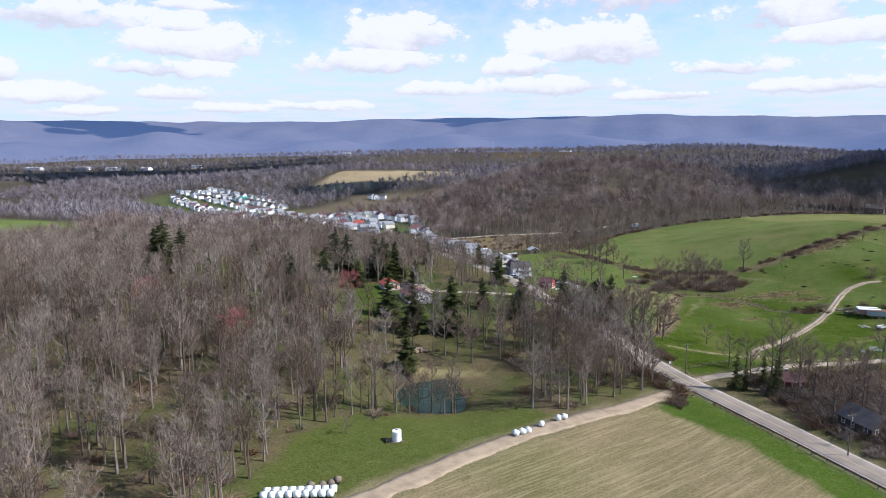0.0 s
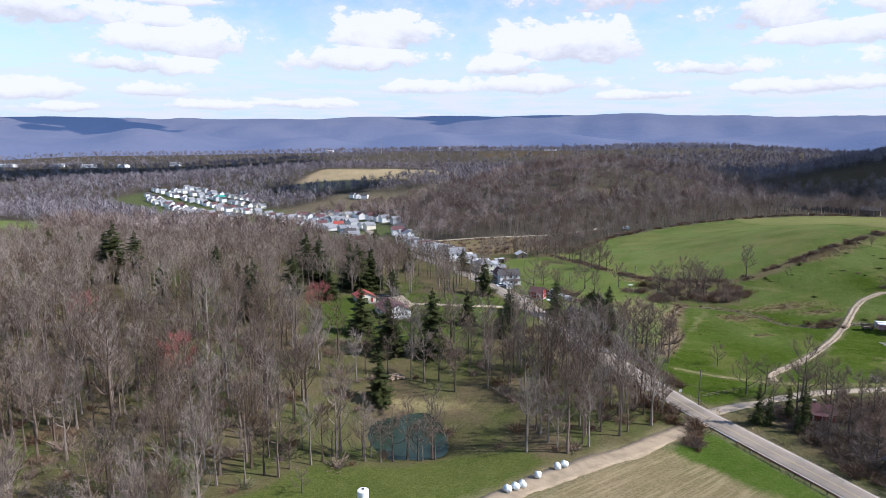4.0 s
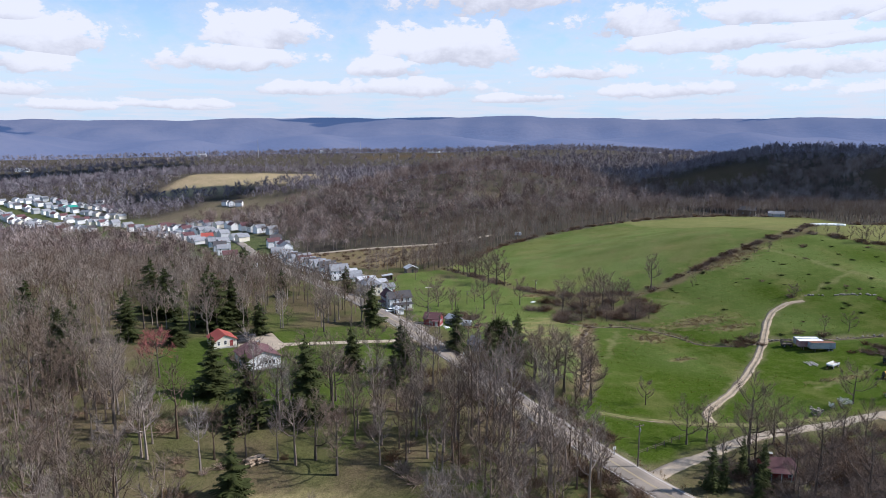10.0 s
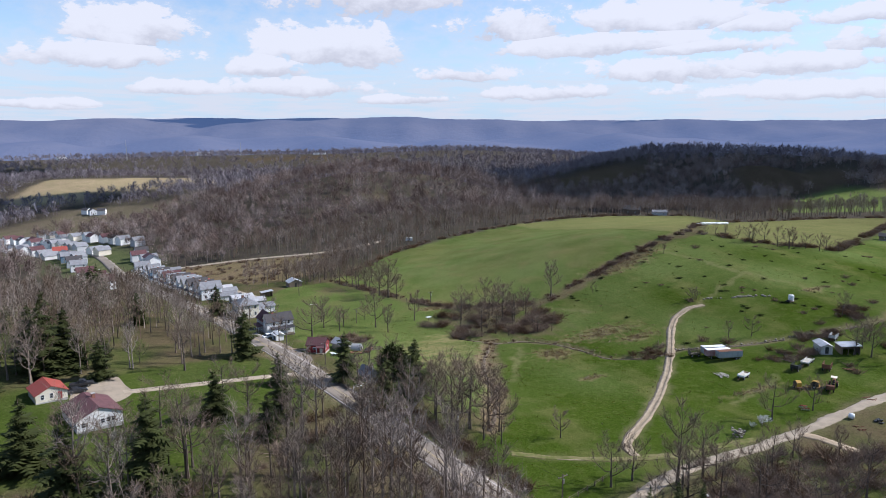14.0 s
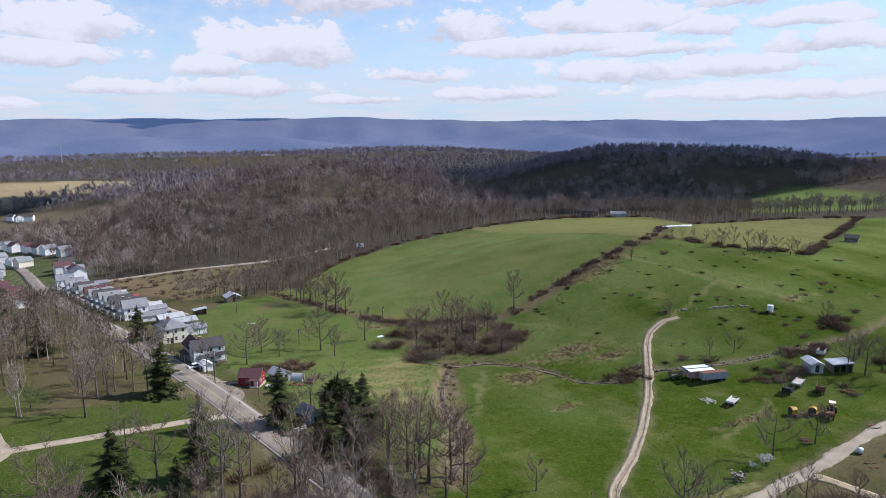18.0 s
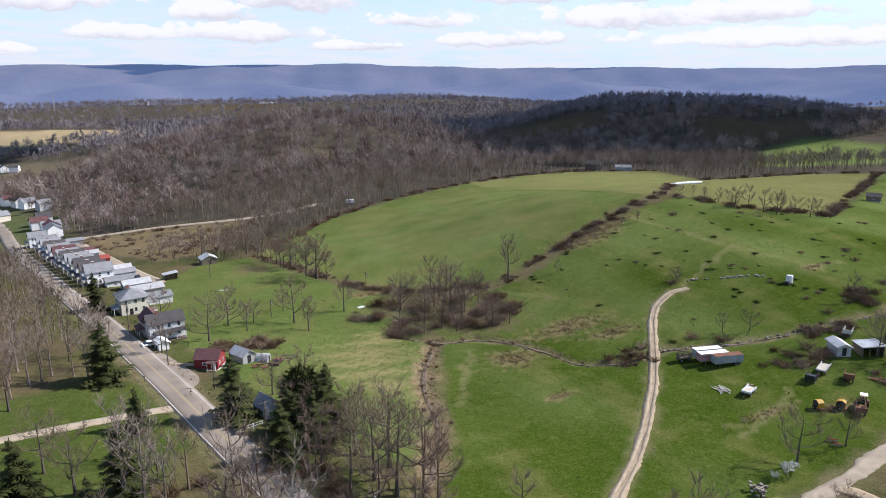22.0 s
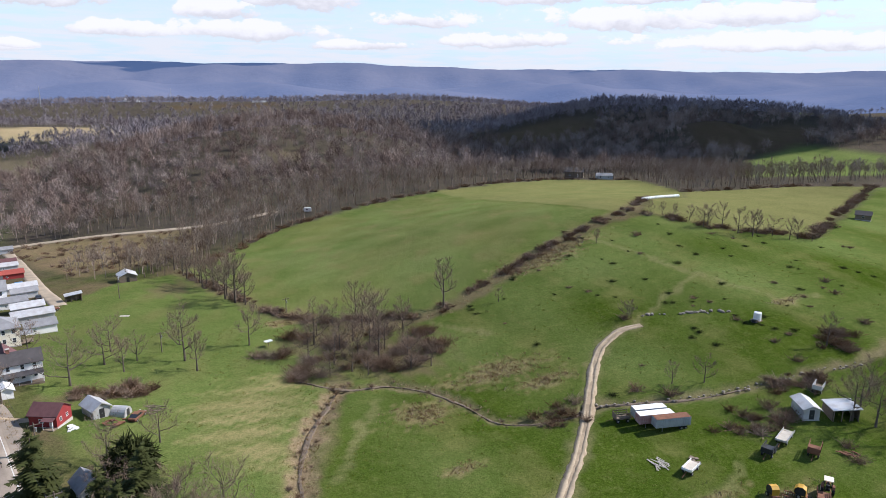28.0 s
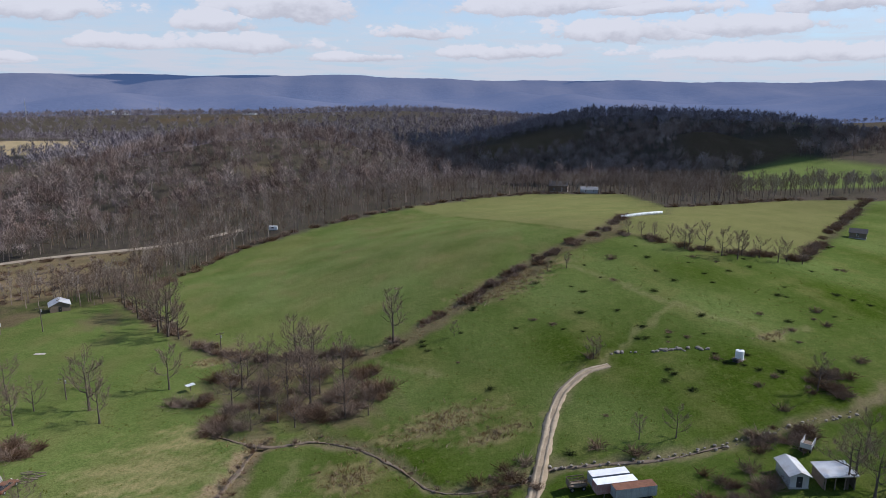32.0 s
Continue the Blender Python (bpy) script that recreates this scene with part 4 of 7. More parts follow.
def cumulus(x, y, z, a, b, seed):
    """A broad heaped cloud high overhead, whose shade lies on the hills."""
    rng = random.Random(seed)
    bm = bmesh.new()
    for k in range(26):
        t, r = rng.uniform(0, 6.283), math.sqrt(rng.uniform(0, 1))
        s = rng.uniform(0.22, 0.42) * (1.25 - 0.6 * r)
        m = Matrix.Translation((math.cos(t) * r * a * 0.8, math.sin(t) * r * b * 0.8, s * b * 0.25)) @ Matrix.Diagonal((s * a, s * b, s * b * 0.5, 1))
        bmesh.ops.create_icosphere(bm, subdivisions=2, radius=1.0, matrix=m)
    for v in bm.verts:
        v.co += noise.noise_vector(v.co * (2.2 / b)) * b * 0.10
    me = bpy.data.meshes.new("cumulus_cloud")
    bm.to_mesh(me)
    bm.free()
    me.materials.append(CLOUD_WHITE)
    ob = new("cumulus_cloud", me)
    ob.matrix_basis = pose(x, y, z)
    return tagged(ob, "broad white cumulus cloud high above the hills", "cloud", "clouds")


CLOUD_WHITE = material("cloud_white", (0.9, 0.9, 0.9), 1.0, 0.05, 0.002, 0.01, bump=0, spec=0.0)
# each cloud stands where the sun throws its shade on the wooded hills
for px, py, a, b, up in ((850, 940, 540, 400, 1150), (640, 720, 220, 110, 1150), (-130, 1130, 130, 70, 1150), (500, 770, 210, 190, 1150), (-700, 1750, 520, 260, 1500), (200, 4200, 620, 150, 1900), (1180, 4200, 480, 110, 1900), (2600, 3450, 420, 130, 1900), (-1950, 3700, 560, 230, 1900)):
    s = up / SUN_DIR.z
    cumulus(px + SUN_DIR.x * s, py + SUN_DIR.y * s, up, a, b, int(px))

# ---------------------------------------------------------------- things: helpers
def part(name, bm, mat, parent, label=""):
    """One mesh object under a thing or a part."""
    if isinstance(bm, bpy.types.Mesh):
        me = bm
    else:
        me = bpy.data.meshes.new(name)
        bmesh.ops.recalc_face_normals(bm, faces=bm.faces)
        bm.to_mesh(me)
        bm.free()
    if not me.materials:
        me.materials.append(mat)
    ob = new(name, me)
    ob.parent = parent
    return tagged(ob, label) if label else ob


def thing(name, label, category, x, y, rz=0.0, group="", dz=0.0):
    ob = new(name)
    ob.empty_display_size = 0.5
    ob.matrix_basis = pose(x, y, ground(x, y) + dz, 0, 0, rz)
    return tagged(ob, label, category, group)


def put(ob, m, tris_or_none=None):
    return copy_thing(ob, m)


def hexa(bm, lo, hi, taper=0.0):
    """A box from corner to corner; taper draws in the top."""
    (a, b, c), (d, e, f) = lo, hi
    t = taper
    v = [bm.verts.new(p) for p in ((a, b, c), (d, b, c), (d, e, c), (a, e, c), (a + t, b + t, f), (d - t, b + t, f), (d - t, e - t, f), (a + t, e - t, f))]
    for q in ((3, 2, 1, 0), (4, 5, 6, 7), (0, 1, 5, 4), (1, 2, 6, 5), (2, 3, 7, 6), (3, 0, 4, 7)):
        bm.faces.new([v[k] for k in q])
    return v


def box(lo, hi, bevel=0.0, taper=0.0):
    bm = bmesh.new()
    hexa(bm, lo, hi, taper)
    if bevel:
        bmesh.ops.bevel(bm, geom=bm.edges[:], offset=bevel, segments=1, affect="EDGES")
    return bm


def boxes(*pairs):
    bm = bmesh.new()
    for lo, hi in pairs:
        hexa(bm, lo, hi)
    return bm


def prism(outline, y0, y1):
    """An outline in x and z pulled out along y."""
    bm = bmesh.new()
    a = [bm.verts.new((x, y0, z)) for x, z in outline]
    b = [bm.verts.new((x, y1, z)) for x, z in outline]
    bm.faces.new(a)
    bm.faces.new(b[::-1])
    for k in range(len(a)):
        j = (k + 1) % len(a)
        bm.faces.new((a[k], b[k], b[j], a[j]))
    return bm


def rod(bm, a, b, ra, rb=None, sides=8):
    a, b = Vector(a), Vector(b)
    m = (b - a).to_track_quat("Z", "Y").to_matrix()
    rb = ra if rb is None else rb
    ring = [[bm.verts.new(p + m @ Vector((r * math.cos(t), r * math.sin(t), 0))) for t in (k * 2 * math.pi / sides for k in range(sides))] for p, r in ((a, ra), (b, rb))]
    bm.faces.new(ring[0][::-1])
    bm.faces.new(ring[1])
    for k in range(sides):
        j = (k + 1) % sides
        bm.faces.new((ring[0][k], ring[0][j], ring[1][j], ring[1][k]))


def rods(*items, sides=8):
    bm = bmesh.new()
    for it in items:
        rod(bm, *it, sides=sides)
    return bm


def wheel(parent, x, y, z, r, w, tyre, rim, name="wheel"):
    t = part(name, rods(((x - w / 2, y, z), (x + w / 2, y, z), r), sides=16), tyre, parent)
    part("rim", rods(((x - w / 2 - 0.02, y, z), (x + w / 2 + 0.02, y, z), r * 0.58), sides=12), rim, t, "dull metal rim")
    return t


WHITE = material("white_siding", (0.80, 0.79, 0.77), 0.6, 0.10, 0.4, 9.0, bump=0.05)
CREAM = material("cream_siding", (0.72, 0.66, 0.54), 0.65, 0.10, 0.4, 9.0, bump=0.05)
GREY_SIDING = material("grey_siding", (0.42, 0.43, 0.44), 0.65, 0.12, 0.4, 9.0, bump=0.05)
BLUE_SIDING = material("blue_siding", (0.16, 0.24, 0.32), 0.65, 0.12, 0.4, 9.0, bump=0.05)
RED_SIDING = material("red_siding", (0.26, 0.035, 0.035), 0.65, 0.15, 0.4, 9.0, bump=0.05)
MAROON = material("maroon_shingles", (0.125, 0.058, 0.060), 0.85, 0.25, 0.5, 6.0, bump=0.3)
RED_ROOF = material("red_metal_roof", (0.33, 0.075, 0.055), 0.5, 0.12, 0.5, 6.0, bump=0.05)
GREY_ROOF = material("grey_shingles", (0.25, 0.25, 0.26), 0.85, 0.25, 0.5, 6.0, bump=0.3)
DARK_ROOF = material("dark_shingles", (0.075, 0.068, 0.07), 0.85, 0.25, 0.5, 6.0, bump=0.3)
TIN = material("weathered_tin", (0.56, 0.56, 0.56), 0.45, 0.25, 0.5, 5.0, metal=0.3, bump=0.08, second=(0.34, 0.28, 0.24))
TEAL_ROOF = material("green_metal_roof", (0.02, 0.26, 0.20), 0.5, 0.12, 0.5, 6.0, bump=0.05)
CONCRETE = material("concrete", (0.42, 0.40, 0.37), 0.9, 0.2, 0.5, 5.0, bump=0.15)
BRICK = material("chimney_brick", (0.28, 0.13, 0.095), 0.9, 0.3, 2.0, 12.0, bump=0.2)
PANE = material("window_glass", (0.03, 0.035, 0.045), 0.12, 0.1, 1.0, 6.0, bump=0, spec=0.6)
TRIM = material("white_trim", (0.78, 0.77, 0.75), 0.55, 0.08, 0.8, 9.0, bump=0.03)
WOOD = material("weathered_wood", (0.20, 0.155, 0.115), 0.9, 0.3, 0.8, 8.0, bump=0.25)
PALE_WOOD = material("pale_boards", (0.46, 0.42, 0.36), 0.85, 0.25, 0.8, 6.0, bump=0.2)
POLE_WOOD = material("pole_wood", (0.15, 0.12, 0.095), 0.9, 0.25, 0.8, 8.0, bump=0.2)
RUBBER = material("black_rubber", (0.022, 0.022, 0.022), 0.8, 0.2, 2.0, 12.0)
STEEL = material("dull_steel", (0.42, 0.42, 0.42), 0.45, 0.25, 2.0, 10.0, metal=0.7)
BLACK_PAINT = material("black_paint", (0.03, 0.03, 0.032), 0.45, 0.2, 1.0, 8.0)
WHITE_PAINT = material("white_paint", (0.78, 0.78, 0.77), 0.45, 0.12, 0.7, 8.0, bump=0.04)
YELLOW_PAINT = material("yellow_machine_paint", (0.50, 0.28, 0.03), 0.5, 0.2, 1.0, 7.0)
RUST = material("rusty_steel", (0.19, 0.085, 0.05), 0.85, 0.35, 1.0, 7.0, bump=0.2)
RED_TRAILER = material("faded_red_panels", (0.32, 0.14, 0.13), 0.6, 0.35, 0.6, 5.0, bump=0.08, second=(0.48, 0.40, 0.38))
GREY_TRAILER = material("dull_grey_panels", (0.40, 0.42, 0.44), 0.5, 0.3, 0.6, 5.0, metal=0.2, bump=0.08)
POLY = material("white_plastic", (0.82, 0.81, 0.78), 0.45, 0.10, 0.5, 6.0, bump=0.03)
BLUE_TARP = material("blue_tarpaulin", (0.02, 0.18, 0.42), 0.5, 0.15, 1.0, 6.0, bump=0.15)
WRAP = material("bale_wrap", (0.80, 0.82, 0.80), 0.35, 0.15, 1.0, 7.0, bump=0.08)
LOGWOOD = material("cut_logs", (0.34, 0.25, 0.17), 0.9, 0.35, 1.5, 9.0, bump=0.2)
STONE = material("field_stone", (0.24, 0.21, 0.175), 0.9, 0.3, 1.0, 7.0, bump=0.25)
ROAD_WHITE = material("white_road_paint", (0.52, 0.51, 0.48), 0.8, 0.35, 0.3, 4.0, bump=0.05, second=(0.42, 0.40, 0.38))
ROAD_YELLOW = material("yellow_road_paint", (0.44, 0.34, 0.17), 0.8, 0.35, 0.3, 4.0, bump=0.05, second=(0.36, 0.30, 0.20))
BLOSSOM = material("white_blossom", (0.80, 0.78, 0.74), 0.8, 0.15, 1.0, 8.0, bump=0)
RED_BUDS = material("red_maple_buds", (0.34, 0.11, 0.10), 0.85, 0.3, 0.1, 3.0, bump=0, island=0.4)
GREEN_BUDS = material("green_buds", (0.16, 0.19, 0.055), 0.85, 0.3, 0.1, 3.0, bump=0, island=0.4)
BRUSH = material("bare_brush", (0.225, 0.155, 0.105), 0.95, 0.4, 0.15, 0.8, bump=0, spec=0.0, island=0.5, second=(0.105, 0.070, 0.050))
UNDERGREEN = material("leafing_shrub", (0.105, 0.120, 0.045), 0.9, 0.35, 0.1, 1.0, bump=0, spec=0.0, island=0.5, second=(0.14, 0.12, 0.06))
JUNIPER = material("dark_shrub", (0.045, 0.055, 0.022), 0.9, 0.3, 0.5, 5.0, bump=0, spec=0.0, island=0.4)
WATER = material("pond_water", (0.030, 0.048, 0.034), 0.12, 0.35, 0.08, 0.6, bump=0.05, spec=0.22)
WIRE = material("dark_wire", (0.03, 0.03, 0.03), 0.6, 0.1)


# ---------------------------------------------------------------- road markings, pond
def marking(name, path, shift, width, mat, label):
    p = np.array(curve(path, 2.0))
    d = np.gradient(p, axis=0)
    d /= np.linalg.norm(d, axis=1)[:, None]
    side = np.stack([d[:, 1], -d[:, 0]], 1)
    rows = []
    for f in (shift - width / 2, shift + width / 2):
        q = p + side * f
        rows.append(np.column_stack([q, height(p[:, 0], p[:, 1]) * 0.5 + height(q[:, 0], q[:, 1]) * 0.5 + 0.105]))
    v = np.stack(rows, 1)
    i = np.arange(len(p) - 1)[:, None] * 2
    me = mesh_from(name, v.reshape(-1, 3), np.concatenate([i + 2, i + 3, i + 1, i], 1))
    me.materials.append(mat)
    return tagged(new(name, me), label, "road marking", kind="structure")


for s in (-3.05, 3.05):
    marking("edge_line", ROAD[:19], s, 0.16, ROAD_WHITE, "worn white edge line on the asphalt road")
for s in (-0.16, 0.16):
    marking("centre_line", ROAD[:19], s, 0.13, ROAD_YELLOW, "worn double yellow centre line on the road")


def sheet(name, outline, z, mat, label, category, follow=False, lift=0.06):
    """A flat or ground-hugging patch with a rounded outline."""
    pts = curve(list(outline) + [outline[0]], 2.0)[:-1]
    bm = bmesh.new()
    vs = [bm.verts.new((x, y, ground(x, y) + lift if follow else z)) for x, y in pts]
    cx, cy = sum(p[0] for p in pts) / len(pts), sum(p[1] for p in pts) / len(pts)
    rings = [vs]
    for f in (0.66, 0.33):
        rings.append([bm.verts.new((cx + (x - cx) * f, cy + (y - cy) * f, ground(cx + (x - cx) * f, cy + (y - cy) * f) + lift if follow else z)) for x, y in pts])
    for a, b in zip(rings, rings[1:]):
        for k in range(len(a)):
            j = (k + 1) % len(a)
            bm.faces.new((a[k], a[j], b[j], b[k]))
    mid = bm.verts.new((cx, cy, ground(cx, cy) + lift if follow else z))
    for k in range(len(pts)):
        bm.faces.new((rings[-1][k], rings[-1][(k + 1) % len(pts)], mid))
    me = bpy.data.meshes.new(name)
    bmesh.ops.recalc_face_normals(bm, faces=bm.faces)
    if sum(f.normal.z for f in bm.faces) < 0:
        bmesh.ops.reverse_faces(bm, faces=bm.faces)
    bm.to_mesh(me)
    bm.free()
    me.materials.append(mat)
    return tagged(new(name, me), label, category, kind="structure")


sheet("pond", POND, POND_LEVEL, WATER, "still dark green farm pond among bare trees", "pond")
sheet("parking_pad", [(-17, 254), (-8, 250), (-4, 256), (-6, 262), (-10, 272), (-17, 268)], 0, GRAVEL, "pale gravel parking pad beside a red-roofed garage", "driveway", True)
sheet("roadside_pad", [(33, 297), (35.5, 303), (40, 292), (43, 283), (41.5, 277), (38.5, 277)], 0, ASPHALT, "grey asphalt lay-by along the road", "lay-by", True)
strip("barn_path", [(33, 296), (38, 293), (44, 291.5)], 2.4, DIRT, "short dirt drive to the red house", "dirt track", 0.05, 0.2)


# ---------------------------------------------------------------- trees and shrubs as things
def tree_kind(name, seed, tall, bud, label, spread=0.30, limbs=10, start=0.28, upright=0.85, width=0.024):
    wood, spray = bare_tree(seed, tall, limbs, 8, 8, width, spread, start, 6, upright, 1.6, 3)
    return tri_mesh(name + "_trunk", wood, BARK, True), tri_mesh(name + "_crown", spray, bud)


KINDS = [tree_kind("tree", 300 + k, 12.0, DARK_TWIGS, "", *q) for k, q in enumerate(((0.34, 8, 0.18, 1.0), (0.40, 8, 0.14, 0.8), (0.26, 8, 0.24, 1.4), (0.36, 9, 0.16, 0.9), (0.30, 7, 0.20, 1.15)))]
BUDDED = tree_kind("tree", 320, 12.0, RED_BUDS, "", 0.30, 11, 0.3, 0.9, 0.035)
GREENING = tree_kind("tree", 321, 12.0, GREEN_BUDS, "", 0.30, 11, 0.25, 0.9, 0.035)
FLOWERING = tree_kind("tree", 322, 12.0, BLOSSOM, "", 0.42, 12, 0.2, 0.9, 0.10)


def plant_tree(kind, x, y, tall, label, name="bare_tree", category="tree", group=""):
    rng = random.Random(int(x * 7 + y * 13))
    ob = thing(name, label, category, x, y, rng.uniform(0, 360), group)
    ob.scale = (tall / 12.0,) * 3
    part("trunk", kind[0], BARK, ob)
    part("crown", kind[1], TWIGS, ob)
    return ob


# place and height
MEADOW_TREES = [(149.1, 324.1, 12.5), (73.4, 322.2, 12), (75.8, 313.9, 8.4), (55.6, 334.3, 8.4), (62, 325.6, 6.4), (92.5, 371, 14.6), (90, 377, 12.6), (90.8, 328.5, 9.7), (47.9, 310.9, 10.7), (54.5, 324.1, 8.6), (95.1, 409.9, 10.2), (84.2, 397.7, 9.4), (88, 397.3, 7.8), (72.8, 335.9, 5.8), (57.1, 268.7, 8.2), (36.9, 334.1, 8.6), (35.9, 302.6, 7.4), (59, 318, 7.5), (66, 276, 7)]
for x, y, h in MEADOW_TREES:
    plant_tree(KINDS[int(x * 3) % 5], x, y, h * 1.2, "leafless spreading tree standing in the green meadow", group="meadow trees")
EDGE_TREES = [(67, 474, 9), (70, 461, 10), (73.5, 450, 9), (76.4, 437, 11), (79, 423, 10), (80, 416, 12), (82.7, 412, 10), (84, 405, 12), (86, 400, 11), (88, 395, 13), (89.2, 391, 10), (91, 381, 12), (93, 373, 14), (95.3, 367, 11), (62, 470, 8), (66, 455, 9), (71, 440, 9), (55, 462, 8), (48, 466, 7), (58, 452, 8)]
for x, y, h in EDGE_TREES:
    plant_tree(KINDS[(2, 4, 0)[int(x + y) % 3]], x, y, h, "tall leafless tree in the row along the hayfield's edge", group="field edge trees")
THICKET_TREES = [(124, 334.7, 10), (123.2, 325.7, 9.7), (120.3, 302.2, 12), (125.2, 321, 12), (107.5, 321, 11), (126, 293.4, 7.8), (113, 314, 8), (118, 318, 9), (131, 312, 9), (116, 307, 8), (109, 305, 9), (121, 312, 10), (128, 301, 8), (112, 299, 7), (133, 318, 8), (104, 313, 8), (110, 328, 8), (116, 333, 7), (128, 330, 8), (124, 308, 9), (115, 295, 6), (131, 292, 6), (106, 298, 6)]
for x, y, h in THICKET_TREES:
    plant_tree(KINDS[int(y) % 5], x, y, h * 1.15, "leafless dark-limbed tree rising from a brushy thicket", group="thicket trees")
CLUMP_TREES = [(74.6, 224.3, 14.3), (69.3, 223.3, 17), (67.1, 228.9, 15.6), (63.9, 232, 12.4), (75.5, 220.2, 11.9), (74.2, 241.5, 13), (71, 232, 14), (66.5, 238, 13), (62, 226, 11), (70, 217, 10), (78, 232, 11), (60, 237, 12), (65, 220, 13), (73, 214, 9), (57.5, 231, 10), (68, 246, 11), (61, 248, 10), (58, 256, 9)]
for x, y, h in CLUMP_TREES:
    plant_tree(KINDS[int(x * 5) % 5], x, y, h, "tall leafless tree in a clump between road and pasture", group="roadside clump")
LANE_TREES = [(87.6, 213.2, 7), (98.1, 186.4, 15.7), (104.5, 186.6, 11.8), (90.8, 191, 9.8), (85.3, 190.3, 10.4), (57.9, 176.1, 11), (102.7, 158.6, 15), (152.6, 202, 8.5), (136.1, 181.7, 7.3), (106.3, 184.9, 9.2), (139.5, 202.2, 11), (118, 176, 9), (126, 168, 10), (110, 166, 11), (150, 176, 8), (96, 164, 12), (112, 152, 10), (89, 160, 9), (100, 144, 12), (93, 150, 11), (108, 132, 12), (96, 134, 11), (95, 180, 12), (92, 178, 13), (99, 176, 12), (104, 172, 13), (110, 176, 11), (86, 178, 9), (120, 184, 9), (128, 186, 8), (106, 158, 12), (115, 164, 12), (122, 158, 12), (132, 172, 9), (142, 170, 9), (101, 152, 12), (93, 166, 11)]
for x, y, h in LANE_TREES:
    plant_tree(KINDS[int(x + y) % 5], x, y, h, "leafless tree beside the farm road", group="lane trees")
SHED_TREES = [(195.2, 223.7, 10.8), (197, 220, 10.7), (201, 226, 9), (204, 220, 10), (199, 214, 9), (208, 229, 8)]
for x, y, h in SHED_TREES:
    plant_tree(KINDS[int(y) % 5], x, y, h, "leafless grey tree leaning over old sheds", group="shed trees")
PASTURE_TREES = [(186.7, 283.7, 5.5), (188.5, 285, 4.6), (174.7, 252.9, 5.5), (181.2, 249.6, 6.6), (219.7, 247.8, 8), (256.9, 326.9, 8.1), (260, 328, 8.6), (264.3, 325, 9.3), (264.4, 317.5, 9.4), (267.3, 313.5, 9.8), (272, 316, 8), (276.4, 312.6, 7.6), (279.9, 308, 7.9), (284, 308, 7), (254.8, 346.3, 5.2), (257, 342, 5.5), (259, 336, 6), (288, 305, 6.5), (252, 350, 5), (164, 316, 4.5), (206, 334, 4.5), (212, 332, 5)]
for x, y, h in PASTURE_TREES:
    plant_tree(KINDS[int(x) % 5], x, y, h, "small leafless tree on the open pasture", group="pasture trees")
plant_tree(FLOWERING, 134.6, 200.4, 2.6, "small tree white with spring blossom", "blossoming_tree")
for x, y in ((137.2, 201.0), (131.6, 200.6)):
    plant_tree(FLOWERING, x, y, 1.6, "low bush flecked with white blossom", "blossoming_bush", "shrub")
for x, y, h in ((-56, 172, 14), (-33, 230, 12), (-96, 210, 13)):
    plant_tree(BUDDED, x, y, h, "maple tree hazed with red spring buds", "budding_tree", group="red maples")
for x, y, h in ((-4, 282, 6), (-40, 128, 9), (-24, 150, 8), (-68, 128, 10), (-52, 110, 8)):
    plant_tree(GREENING, x, y, h, "young tree with fresh green buds", "budding_tree", group="greening trees")
for x, y, h in ((7.5, 272.7, 13), (-14.9, 297.4, 14.8), (16, 246, 11), (-14, 226, 10), (3, 232.5, 12), (21, 238, 12), (9, 216, 13), (-3, 214, 13), (30, 246, 8), (33, 238, 9), (-1, 151, 9), (-12, 150, 9), (2.5, 152, 10), (-18, 149, 8), (-6, 149.5, 11), (-21, 133, 5), (8, 186, 14), (4, 191, 13)):
    plant_tree(KINDS[int(x * 2 + y) % 5], x, y, h, "leafless tree at the edge of a clearing", group="clearing trees")

SPRUCES = []
for k, (tiers, boughs) in enumerate(((22, 11), (19, 10), (24, 11))):
    w, g = spruce(400 + k, 14.0, tiers, boughs)
    SPRUCES.append((tri_mesh("spruce_trunk", w, BARK, True), tri_mesh("spruce_boughs", g, NEEDLES)))
w, g = spruce(410, 14.0, 22, 8, 3)
SLIM = (tri_mesh("cedar_trunk", w, BARK, True), tri_mesh("cedar_boughs", g, NEEDLES))


def plant_spruce(kind, x, y, tall, label, name="spruce", slim=1.0):
    ob = thing(name, label, "conifer", x, y, (x * 37 + y * 11) % 360)
    ob.scale = (tall / 14 * slim, tall / 14 * slim, tall / 14)
    part("trunk", kind[0], BARK, ob)
    part("foliage", kind[1], NEEDLES, ob)


